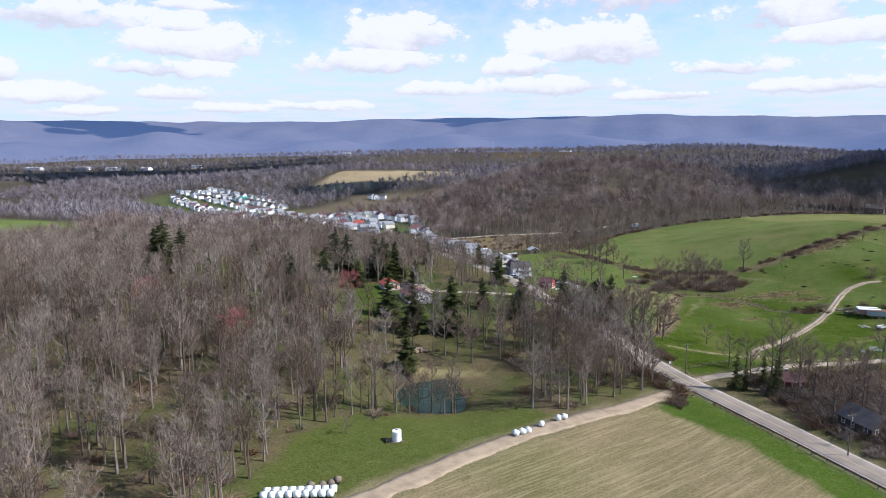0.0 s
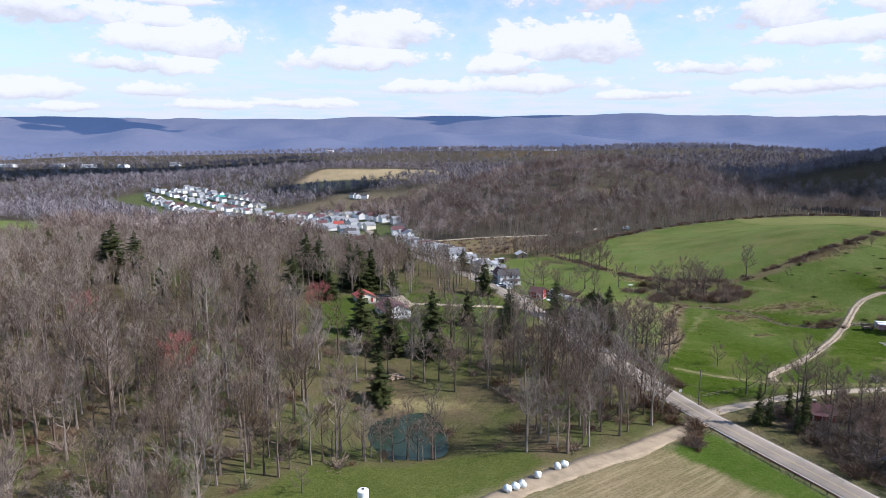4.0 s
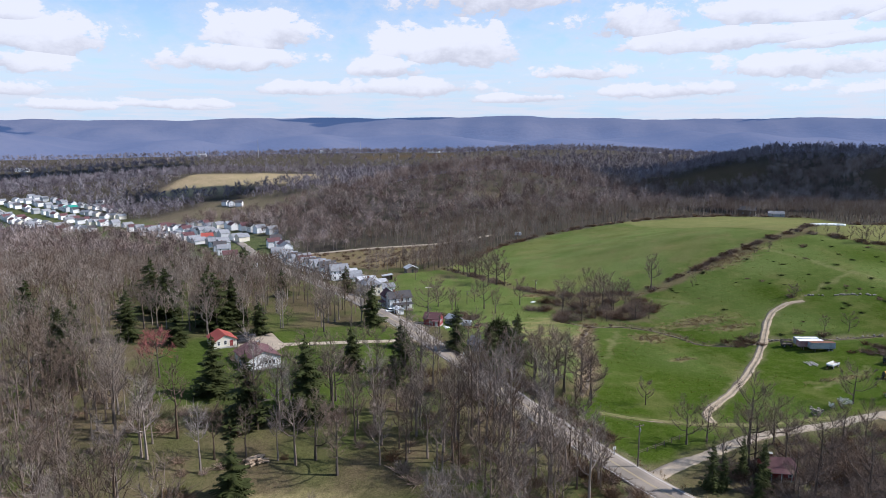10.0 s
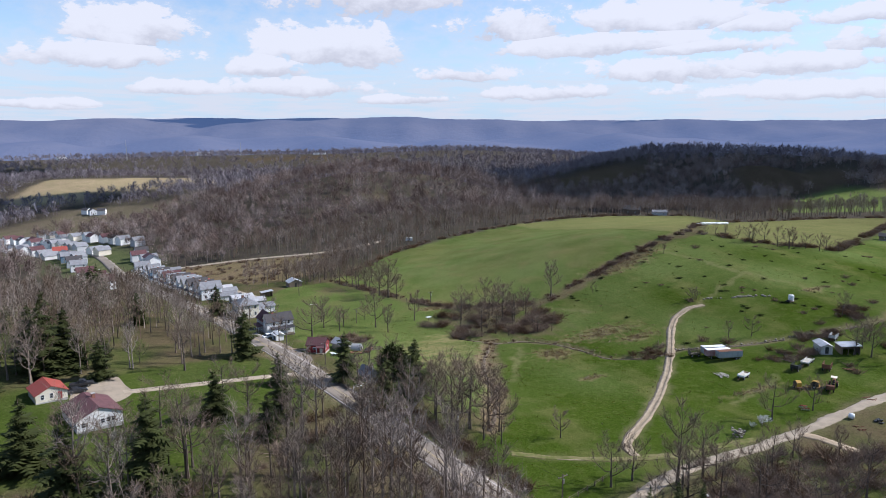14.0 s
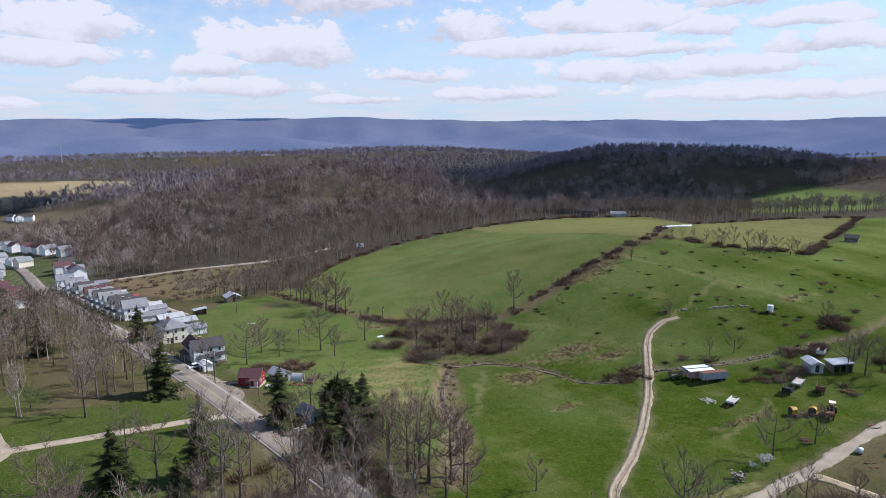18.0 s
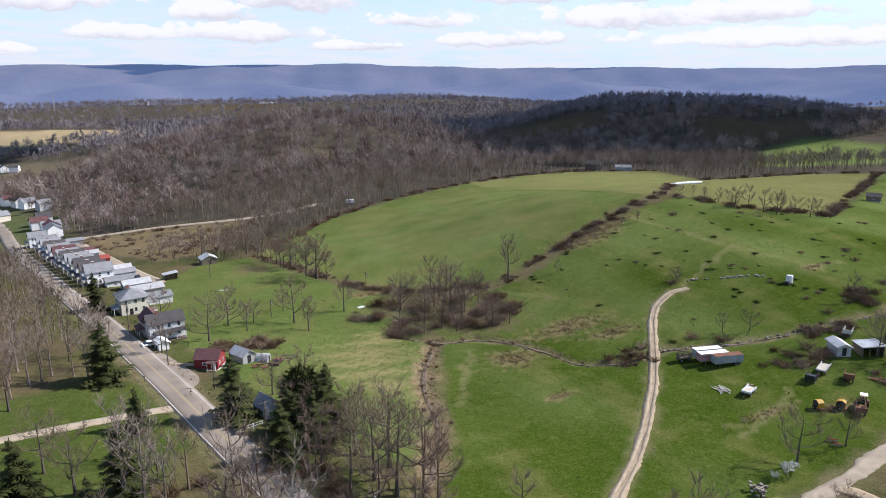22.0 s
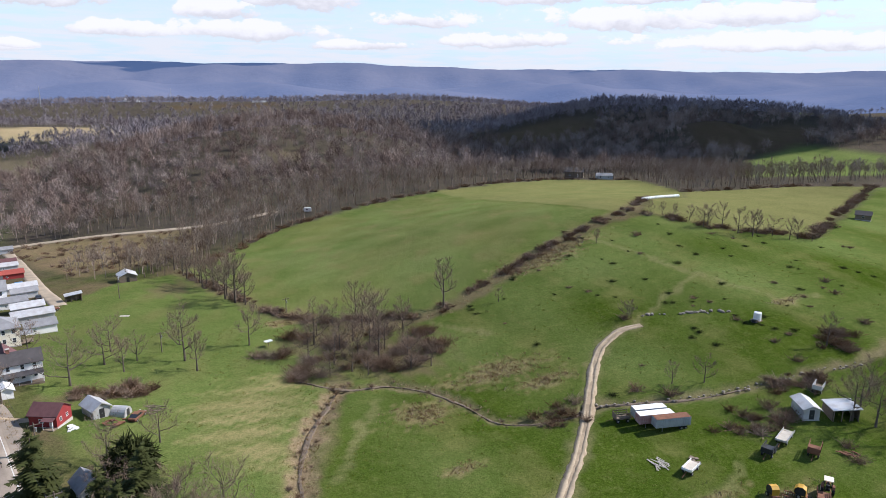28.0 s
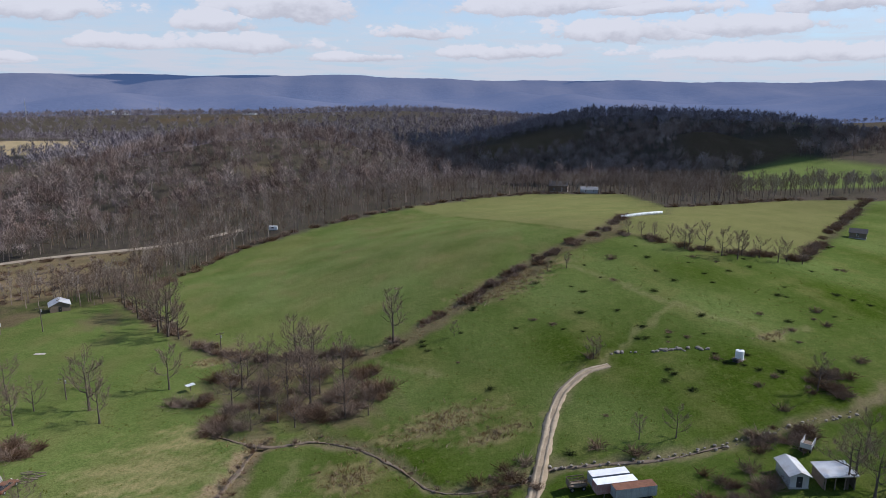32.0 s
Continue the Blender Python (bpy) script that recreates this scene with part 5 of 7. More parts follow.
for x, y, h, f in ((-60, 246, 12, 1.1), (-48, 262, 13, 1.1), (-12, 268, 9, 1.2), (14, 236, 10, 1.1), (-82, 284, 13, 1.1), (23.8, 284, 14.6, 1.25), (28.2, 234.8, 13.6, 1.1), (47.7, 257.8, 14.5, 1.2), (53.5, 239.5, 12, 1.2), (63.5, 246.5, 15.5, 1.15), (-10.5, 178.5, 11.0, 0.95), (-53.5, 230, 13.5, 1.2), (2.5, 205.4, 16.5, 0.95), (-18.9, 219.2, 12, 1.1), (-9.9, 203.9, 13.8, 1.1), (-25.4, 274, 15.6, 1.2), (-21, 279, 14, 1.2), (-29, 281, 14.5, 1.2), (-50.2, 302.4, 16.3, 1.2), (-43.3, 291, 14.7, 1.2), (-27.9, 385, 15.5, 1.2), (-71.2, 273.9, 9, 1.1), (-123.5, 287.4, 21, 1.15), (-117, 292, 17.5, 1.15), (-128, 290, 17, 1.15), (-201.4, 380.5, 15, 1), (-183.1, 376.1, 14, 1), (-50.6, 339.9, 12.6, 1.2), (-29, 412, 15, 1.2), (30.2, 257.6, 9, 1.1), (-13.2, 288.2, 5, 1.5), (-18.5, 280, 7.5, 1.3), (18.8, 353.2, 10.4, 1.2), (57, 250, 10, 1.2), (-62, 262, 11, 1.2), (-34, 258, 9, 1.2), (24, 226, 10, 1.1), (60, 243, 12, 1.1), (-90, 250, 12, 1.1), (-36, 333, 12, 1.2), (-8, 338, 10, 1.2)):
    plant_spruce(SPRUCES[int(x * 3 + y) % 3], x, y, h * (1.2 if x < 20 else 1.0), "dark green spruce with drooping boughs beside bare trees", slim=f * 1.25)
for x, y, h in ((78.7, 170.7, 11.5), (81.2, 170.6, 8.8), (87.9, 174.4, 9.5), (88.5, 169.1, 11), (91, 172, 9), (85.5, 166, 7)):
    plant_spruce(SLIM, x, y, h, "slim dark upright cedar beside the road junction", "cedar", 0.8)


def pine_crown(seed):
    """A broad soft pine crown of many needle tufts."""
    rng = np.random.RandomState(seed)
    out = []
    for _ in range(420):
        d = rng.normal(size=3)
        d /= np.linalg.norm(d)
        c = np.array([0, 0, 3.7]) + d * np.array([3.1, 3.1, 3.5]) * rng.uniform(0.6, 1.0)
        for _ in range(7):
            e = rng.normal(size=3) * 0.5 + d * 0.35
            out.append(sliver(c, c + e * 1.3, 0.16, rng))
    return np.array(out, np.float32)


for x, y, s in ((61.4, 258.9, 1.3),):
    ob = thing("pine", "broad bushy green pine at the meadow's edge", "conifer", x, y, 20)
    ob.scale = (s, s, s)
    part("trunk", rods(((0, 0, -0.3), (0.2, 0, 5.5), 0.3, 0.12)), BARK, ob)
    part("crown", tri_mesh("pine_crown", pine_crown(int(x)), NEEDLES), NEEDLES, ob)


def shrub_tris(seed, twigs, w, tall=1.0, wide=1.0):
    rng = np.random.RandomState(seed)
    out = []
    for _ in range(twigs):
        a = np.array([rng.normal() * 0.25 * wide, rng.normal() * 0.25 * wide, -0.05])
        d = np.array([rng.normal() * 0.6 * wide, rng.normal() * 0.6 * wide, rng.uniform(0.25, 1.0) * tall])
        m = a + d * 0.55
        out.append(sliver(a, a + d, w * 1.2, rng))
        for _ in range(2):
            out.append(sliver(m, m + d * 0.4 + rng.normal(size=3) * 0.22, w, rng))
    return np.array(out, np.float32)


SHRUBS = [shrub_tris(500 + k, 95, 0.020) for k in range(4)]


def brush(name, places, lo, hi, mat, label, seed):
    rng = np.random.RandomState(seed)
    s = [t * rng.uniform(0.95, 1.05) for t in SHRUBS]
    return stand(name, s, places, mat, label, "brush", seed, lo, hi)


def line_places(path, gap, spread, seed):
    rng = np.random.RandomState(seed)
    p = np.array(curve(path, gap))
    return p + rng.normal(size=p.shape) * spread


def offset_points(path, shift, gap, seed):
    rng = np.random.RandomState(seed)
    p = np.array(curve(path, gap))
    d = np.gradient(p, axis=0)
    d /= np.linalg.norm(d, axis=1)[:, None]
    return p + np.stack([d[:, 1], -d[:, 0]], 1) * shift + rng.normal(size=p.shape) * 0.5


hedge_line = np.concatenate([line_places(HEDGE, 0.9, 0.9, 1), line_places(HEDGE, 1.4, 1.4, 2)])
hedge_line = hedge_line[wave(hedge_line[:, 0], hedge_line[:, 1], 12, 82) > -0.15]
brush("hedgerow", hedge_line, 0.6, 2.0, BRUSH, "ragged brown hedgerow between two green fields", 3)
west_edge = np.concatenate([line_places(FIELD_EDGE, 0.8, 1.3, 4)])
west_edge = west_edge[wave(west_edge[:, 0], west_edge[:, 1], 13, 88) > -0.3]
brush("field_edge", west_edge, 0.8, 2.2, BRUSH, "brown brush along the hayfield's lower edge", 5)
north_edge = np.concatenate([line_places([(86, 440), (104, 464), (133, 500), (190, 528), (250, 543), (342, 561), (398, 530)], 1.6, 2.0, 6)])
north_edge = north_edge[wave(north_edge[:, 0], north_edge[:, 1], 15, 89) > -0.3]
brush("wood_edge", north_edge, 1.0, 2.6, BRUSH, "brown brush where hayfield meets the woods", 7)
olive_edge = np.concatenate([line_places([(250, 350), (261, 326), (292, 308)], 1.0, 1.0, 8), line_places([(292, 308), (380, 356), (484, 411)], 1.3, 1.0, 9), line_places([(352, 436), (440, 433), (484, 413)], 1.6, 1.2, 10)])
olive_edge = olive_edge[wave(olive_edge[:, 0], olive_edge[:, 1], 14, 81) > -0.25]
brush("pasture_hedge", olive_edge, 1.0, 2.6, BRUSH, "brown hedge round the pale olive field", 11)
rng = np.random.RandomState(12)
core = np.array([(112, 318), (120, 310), (127, 304), (118, 300), (126, 318), (132, 308), (122, 296), (106, 310), (130, 297), (100, 301), (97, 317), (105, 327), (139, 312), (137, 301)])
tangle = np.concatenate([c + rng.normal(size=(7, 2)) * (2.2, 1.7) for c in core])
stand("thicket", [shrub_tris(520 + k, 210, 0.010) for k in range(3)], tangle, BRUSH, "dense brown thicket of briars where streams meet", "brush", 13, 0.8, 3.2)
ditch_brush = np.concatenate([line_places(DITCH, 0.8, 1.3, 14), line_places(STREAM[5:12], 1.6, 1.4, 15)])
ditch_brush = ditch_brush[::4]
brush("ditch_brush", ditch_brush, 0.4, 1.1, BRUSH, "low dry brush along an eroded ditch", 16)
bank = scatter(92, 210, 118, 192, 4.0, 17)
bank = bank[(bank[:, 1] < np.interp(bank[:, 0], [92, 105, 128, 147, 167, 210], [174, 186, 189, 184, 172, 160])) & (bank[:, 0] > np.interp(bank[:, 1], [118, 150, 175], [98, 96, 100]))]
brush("bank_brush", bank, 1.2, 3.0, BRUSH, "tangled brown brush on the bank below the farm road", 18)
verge_brush = np.concatenate([line_places([(60, 170), (55, 182), (62, 176)], 0.9, 1.3, 19), line_places([(58, 158), (62, 166), (64, 172)], 0.7, 1.0, 20), line_places([(68, 196), (64, 212), (58, 232), (54, 240)], 0.9, 1.6, 21), line_places([(56, 186), (49, 208), (43, 228)], 1.0, 1.6, 22)])
brush("verge_brush", verge_brush, 0.8, 2.4, BRUSH, "dry brush on the road's verges", 23)
yard_brush = np.concatenate([c + rng.normal(size=(13, 2)) * (2.6, 2.0) for c in np.array([(181, 232), (176, 233), (202, 239), (195, 240), (50, 303), (56, 302), (62, 303), (205, 216), (212, 222), (222, 246), (228, 250), (143, 255), (60, 306)])])
brush("yard_brush", yard_brush, 0.6, 2.2, BRUSH, "brown brush round sheds and along the stream", 24)
reeds = scatter(0, 98, 446, 552, 5.0, 27)
reeds = reeds[(inside(MARSH, reeds[:, 0], reeds[:, 1], 0.01) > 0.5) & (wave(reeds[:, 0], reeds[:, 1], 22, 83) > 0.0)]
brush("marsh_brush", reeds, 0.8, 2.2, BRUSH, "brown brush and dead weeds in the marsh", 28)
corner = scatter(86, 118, 118, 180, 3.4, 84)
corner = corner[along(ROAD, corner[:, 0], corner[:, 1]) > 6]
brush("corner_brush", corner, 1.2, 3.2, DARK_TWIGS, "dense dark brush below the road junction", 85)
under = wooded(in_view(scatter(-170, 60, 100, 240, 7.0, 25)))
under = under[(under[:, 0] < np.interp(under[:, 1], [100, 175, 245], [-20, 58, 42]))]
brush("underwood", under, 0.9, 2.6, BRUSH, "bare undergrowth beneath the woodland trees", 26)

green_under = under[wave(under[:, 0], under[:, 1], 26, 86) > 0.25] + 1.7
brush("green_underwood", green_under, 0.9, 2.4, UNDERGREEN, "low shrubs coming into leaf under bare trees", 87)
shrub_meshes = [tri_mesh("shrub", t, JUNIPER) for t in SHRUBS]
brown_meshes = [tri_mesh("shrub", t, BRUSH) for t in SHRUBS]
rng = np.random.RandomState(30)
spots = [(x, y) for x, y in zip(rng.uniform(150, 330, 260), rng.uniform(255, 345, 260))]
spots = np.array([p for p in spots if inside(PASTURE, np.array(p[0]), np.array(p[1]), 0.01) > 0.5 and along(FARM_TRACK, np.array(p[0]), np.array(p[1])) > 4 and along(STREAM, np.array(p[0]), np.array(p[1])) > 3])
for k, (x, y) in enumerate(spots[:95]):
    me = (shrub_meshes if k % 3 else brown_meshes)[k % 4]
    ob = new("shrub", me)
    s = rng.uniform(0.5, 1.15)
    ob.matrix_basis = pose(x, y, ground(x, y), 0, 0, rng.uniform(0, 360)) @ Matrix.Diagonal((s * 1.2, s * 1.2, s * 0.8, 1))
    tagged(ob, "small dark shrub dotting the green pasture" if k % 3 else "small dry brown shrub on the pasture", "shrub", "pasture shrubs")
for x, y, s in ((166, 255, 2.0), (171, 249.5, 2.2), (186.5, 284.5, 1.8), (228, 330, 1.9), (157, 247, 1.6), (207, 246, 1.6), (183, 214, 1.8), (186, 218, 1.6), (172, 231, 1.4), (211, 268, 1.2), (250, 268, 1.5), (255, 275, 1.6), (240, 252, 1.8), (149, 250, 1.5), (210, 255, 1.2)):
    ob = new("shrub", brown_meshes[int(x) % 4])
    ob.matrix_basis = pose(x, y, ground(x, y), 0, 0, x * 31 % 360) @ Matrix.Diagonal((s, s, s, 1))
    tagged(ob, "large dry brown shrub on the pasture", "shrub", "large shrubs")


def tuft_tris(seed, blades, tall, w, wide):
    rng = np.random.RandomState(seed)
    out = []
    for _ in range(blades):
        a = np.array([rng.normal() * wide, rng.normal() * wide, -0.03])
        out.append(sliver(a, a + np.array([rng.normal() * 0.3 * tall, rng.normal() * 0.3 * tall, tall * rng.uniform(0.6, 1.2)]), w, rng))
    return np.array(out, np.float32)


GRASS = material("long_grass", (0.110, 0.125, 0.022), 0.95, 0.4, 0.06, 1.0, bump=0, spec=0.0, island=0.5, second=(0.16, 0.145, 0.045))
STRAW = material("dead_straw", (0.300, 0.225, 0.125), 0.95, 0.4, 0.06, 1.0, bump=0, spec=0.0, island=0.5, second=(0.20, 0.135, 0.08))
tufts = [tuft_tris(600 + k, 9, 0.30, 0.035, 0.22) for k in range(4)]
straws = [tuft_tris(610 + k, 12, 0.42, 0.035, 0.30) for k in range(4)]
p = np.concatenate([scatter(74, 300, 200, 345, 2.6, 61), scatter(55, 112, 250, 345, 3.0, 62)])
ok = (inside(PASTURE, p[:, 0], p[:, 1], 0.01) > 0.5) | (inside(MEADOW, p[:, 0], p[:, 1], 0.01) > 0.5)
for way, m in ((FARM_TRACK, 2.2), (LOOP_TRACK, 2), (SIDE_ROAD, 3), (ROAD, 5)):
    ok &= along(way, p[:, 0], p[:, 1]) > m
ok &= wave(p[:, 0], p[:, 1], 24, 63) + wave(p[:, 0], p[:, 1], 7, 64) > 0.1
stand("grass_tufts", tufts, p[ok], GRASS, "uneven tufts of long grass over the pasture", "grass", 65, 0.6, 1.4)
rng = np.random.RandomState(66)
q = []
for px, py, a, b in PATCHES:
    m = int(a * b * 4.5) + 12
    q.append(np.stack([px + rng.normal(size=m) * a * 0.5, py + rng.normal(size=m) * b * 0.5], 1))
q.append(line_places(HEDGE, 0.5, 1.8, 67))
q.append(line_places(DITCH, 0.4, 1.5, 68))
q.append(line_places(STREAM[4:12], 0.6, 1.4, 69))
q.append(offset_points(ROAD[5:16], 5.0, 0.7, 70))
q.append(offset_points(ROAD[5:16], -5.0, 0.7, 71))
stand("dead_grass", straws, np.concatenate(q), STRAW, "tan dead grass in patches and along ditches", "grass", 72, 0.6, 1.5)


# ---------------------------------------------------------------- buildings
def add_window(parent, side, u, z, w, h, hw, hd):
    """A framed window let into one wall; side is the way it faces."""
    t = 0.05
    spans = {"E": ((hw - 0.06, u - w / 2), (hw + t, u + w / 2)), "W": ((-hw - t, u - w / 2), (-hw + 0.06, u + w / 2)), "N": ((u - w / 2, hd - 0.06), (u + w / 2, hd + t)), "S": ((u - w / 2, -hd - t), (u + w / 2, -hd + 0.06))}
    (x0, y0), (x1, y1) = spans[side]
    f = 0.09
    if side in "EW":
        fr = boxes(((x0, y0, z), (x1, y0 + f, z + h)), ((x0, y1 - f, z), (x1, y1, z + h)), ((x0, y0 + f, z), (x1, y1 - f, z + f)), ((x0, y0 + f, z + h - f), (x1, y1 - f, z + h)), ((x0, y0 + f, z + h / 2 - 0.03), (x1, y1 - f, z + h / 2 + 0.03)))
        s = 1 if side == "E" else -1
        edge = hw * s
        pane = box((min(edge, edge + 0.02 * s), y0 + f, z + f), (max(edge, edge + 0.02 * s), y1 - f, z + h - f))
    else:
        fr = boxes(((x0, y0, z), (x0 + f, y1, z + h)), ((x1 - f, y0, z), (x1, y1, z + h)), ((x0 + f, y0, z), (x1 - f, y1, z + f)), ((x0 + f, y0, z + h - f), (x1 - f, y1, z + h)), ((x0 + f, y0, z + h / 2 - 0.03), (x1 - f, y1, z + h / 2 + 0.03)))
        s = 1 if side == "N" else -1
        edge = hd * s
        pane = box((x0 + f, min(edge, edge + 0.02 * s), z + f), (x1 - f, max(edge, edge + 0.02 * s), z + h - f))
    win = part("window", fr, TRIM, parent)
    part("pane", pane, PANE, win)
    return win


def gable_roof(w, d, eave, rise, over=0.4, thick=0.16):
    """Two roof slabs that meet at a ridge along y."""
    bm = bmesh.new()
    slope = rise / (w / 2)
    for s in (-1, 1):
        pts = [(0, eave + rise), (s * (w / 2 + over), eave - over * slope), (s * (w / 2 + over), eave - over * slope + thick), (0, eave + rise + thick)]
        a = [bm.verts.new((x, -d / 2 - over, z)) for x, z in pts]
        b = [bm.verts.new((x, d / 2 + over, z)) for x, z in pts]
        bm.faces.new(a)
        bm.faces.new(b[::-1])
        for k in range(4):
            j = (k + 1) % 4
            bm.faces.new((a[k], b[k], b[j], a[j]))
    return bm


def hip_roof(w, d, eave, rise, over=0.5):
    bm = bmesh.new()
    a, b = w / 2 + over, d / 2 + over
    r = max(0.0, d / 2 - w / 2)
    lo = [bm.verts.new(p) for p in ((-a, -b, eave - 0.2), (a, -b, eave - 0.2), (a, b, eave - 0.2), (-a, b, eave - 0.2))]
    up = [bm.verts.new(p) for p in ((-a, -b, eave), (a, -b, eave), (a, b, eave), (-a, b, eave))]
    p, q = bm.verts.new((0, -r - 0.05, eave + rise)), bm.verts.new((0, r + 0.05, eave + rise))
    bm.faces.new(lo[::-1])
    for k in range(4):
        bm.faces.new((lo[k], lo[(k + 1) % 4], up[(k + 1) % 4], up[k]))
    bm.faces.new((up[0], up[1], p))
    bm.faces.new((up[2], up[3], q))
    bm.faces.new((up[1], up[2], q, p))
    bm.faces.new((up[3], up[0], p, q))
    return bm


def house(name, label, x, y, rz, w, d, eave, rise, wall, roof, windows=(), category="house", group="", hip=False, chimney=None, door=("S", 0.0), porch=None, base=0.4, door_mat=None):
    """A house with its ridge along its own y axis."""
    ob = thing(name, label, category, x, y, rz, group)
    part("foundation", box((-w / 2 - 0.06, -d / 2 - 0.06, -1.6), (w / 2 + 0.06, d / 2 + 0.06, base)), CONCRETE, ob)
    if hip:
        part("wall", box((-w / 2, -d / 2, base), (w / 2, d / 2, eave)), wall, ob)
        part("roof", hip_roof(w, d, eave, rise), roof, ob)
    else:
        part("wall", prism([(-w / 2, base), (w / 2, base), (w / 2, eave), (0, eave + rise - 0.02), (-w / 2, eave)], -d / 2, d / 2), wall, ob)
        part("roof", gable_roof(w, d, eave, rise), roof, ob)
    for side, u, z, ww, hh in windows:
        add_window(ob, side, u, z, ww, hh, w / 2, d / 2)
    if door:
        side, u = door
        e = {"E": ((w / 2, u - 0.5, base), (w / 2 + 0.07, u + 0.5, base + 2.05)), "W": ((-w / 2 - 0.07, u - 0.5, base), (-w / 2, u + 0.5, base + 2.05)), "N": ((u - 0.5, d / 2, base), (u + 0.5, d / 2 + 0.07, base + 2.05)), "S": ((u - 0.5, -d / 2 - 0.07, base), (u + 0.5, -d / 2, base + 2.05))}[side]
        leaf = part("door", box(*e), door_mat or BLACK_PAINT, ob)
        c = [(a + b) / 2 for a, b in zip(*e)]
        part("door_handle", box((c[0] - 0.08, c[1] - 0.08, base + 0.95), (c[0] + 0.08, c[1] + 0.08, base + 1.05)), STEEL, leaf)
    if chimney:
        cx, cy, top = chimney
        ch = part("chimney", box((cx - 0.4, cy - 0.4, eave - 0.3), (cx + 0.4, cy + 0.4, top)), BRICK, ob)
        part("cap", box((cx - 0.5, cy - 0.5, top), (cx + 0.5, cy + 0.5, top + 0.12)), CONCRETE, ch)
    if porch:
        side, deep, lo, hi = porch
        s = 1 if side in "EN" else -1
        if side in "EW":
            x0, x1 = sorted((w / 2 * s, (w / 2 + deep) * s))
            slab, top = ((x0, lo, -1.0), (x1, hi, base)), [(w / 2 * s, base + 2.9), ((w / 2 + deep + 0.3) * s, base + 2.45), ((w / 2 + deep + 0.3) * s, base + 2.55), (w / 2 * s, base + 3.05)]
            part("porch_floor", box(*slab), WOOD, ob)
            part("porch_roof", prism(top, lo - 0.2, hi + 0.2), roof, ob)
            n = max(2, int((hi - lo) / 2.4) + 1)
            for k in range(n):
                v = lo + 0.12 + (hi - lo - 0.24) * k / (n - 1)
                xx = (w / 2 + deep - 0.12) * s
                part("post", box((xx - 0.07, v - 0.07, base), (xx + 0.07, v + 0.07, base + 2.5)), TRIM, ob)
        else:
            y0, y1 = sorted((d / 2 * s, (d / 2 + deep) * s))
            part("porch_floor", box((lo, y0, -1.0), (hi, y1, base)), WOOD, ob)
            part("porch_roof", box((lo - 0.2, y0 - (0.2 if s < 0 else 0), base + 2.5), (hi + 0.2, y1 + (0.2 if s > 0 else 0), base + 2.7), 0.0), roof, ob)
            n = max(2, int((hi - lo) / 2.4) + 1)
            for k in range(n):
                v = lo + 0.12 + (hi - lo - 0.24) * k / (n - 1)
                yy = (d / 2 + deep - 0.12) * s
                part("post", box((v - 0.07, yy - 0.07, base), (v + 0.07, yy + 0.07, base + 2.5)), TRIM, ob)
    return ob


def rows_of(side, us, zs, w=0.95, h=1.4):
    return [(side, u, z, w, h) for z in zs for u in us]


DARK_WOOD = material("dark_stained_wood", (0.07, 0.05, 0.04), 0.85, 0.3, 0.8, 8.0, bump=0.2)
# white ranch house in the woods with its red-roofed garage
house("ranch_house", "white single-storey house with maroon shingle roof in the woods", -10.6, 240.6, 22, 10.4, 12.6, 3.2, 2.2, WHITE, MAROON, rows_of("S", (-3.4,), (1.2,), 1.6, 1.2) + rows_of("S", (0.6, 1.8, 3.0), (1.2,), 0.95, 1.2) + rows_of("W", (-3, 2), (1.2,)) + rows_of("E", (-2.2, 1.8), (1.2,)), door=("E", 0.0), chimney=(1.0, 2.0, 6.2))
house("red_roofed_garage", "low pale garage with red metal roof beside a gravel pad", -21.6, 256.8, 22, 7.6, 8.6, 2.6, 1.9, CREAM, RED_ROOF, rows_of("S", (-2.2, 0.0), (1.1,)) + rows_of("E", (2.5,), (1.1,)), "garage", door=("S", 2.0), door_mat=RED_SIDING)
# red house by the road
house("red_house", "small dark red house with maroon roof beside the road", 46.2, 290.2, 62, 6.2, 7.4, 3.6, 2.1, RED_SIDING, MAROON, rows_of("S", (-1.4, 1.2), (1.5,), 0.9, 1.1) + rows_of("W", (0.4,), (1.5,), 1.3, 1.1) + rows_of("E", (-2, 2), (1.5,)), door=("W", -2.2), porch=("W", 1.6, -3.6, -0.8), door_mat=TRIM)
# grey-white farmhouse with wings and porches
house("farmhouse", "old two-storey white farmhouse with dark roofs and porch", 37.3, 317.6, 102, 6.4, 10.4, 5.6, 2.4, WHITE, DARK_ROOF, rows_of("W", (-3.4, -0.6, 2.6), (1.3, 3.9)) + rows_of("S", (-1.6, 1.6), (1.3, 3.9)) + rows_of("N", (-1.6, 1.6), (1.3, 3.9)) + rows_of("E", (-3, 2.6), (1.3, 3.9)), chimney=(0.0, 2.0, 9.0), porch=("W", 2.2, -5.0, 3.6))
house("farmhouse_wing", "two-storey wing of the white farmhouse, maroon gable roof", 34.0, 321.6, 12, 5.6, 8.0, 5.4, 2.6, GREY_SIDING, MAROON, rows_of("S", (-1.3, 1.3), (1.3, 3.9)) + rows_of("W", (-2, 1.5), (1.3, 3.9)), "house", porch=("W", 1.8, -3.6, 2.4), door=None)
house("small_white_shed", "small white shed beside a driveway", 36.0, 306.8, 15, 2.6, 3.6, 2.0, 0.7, WHITE, TRIM, (), "shed", door=("W", 0.0), base=0.1)
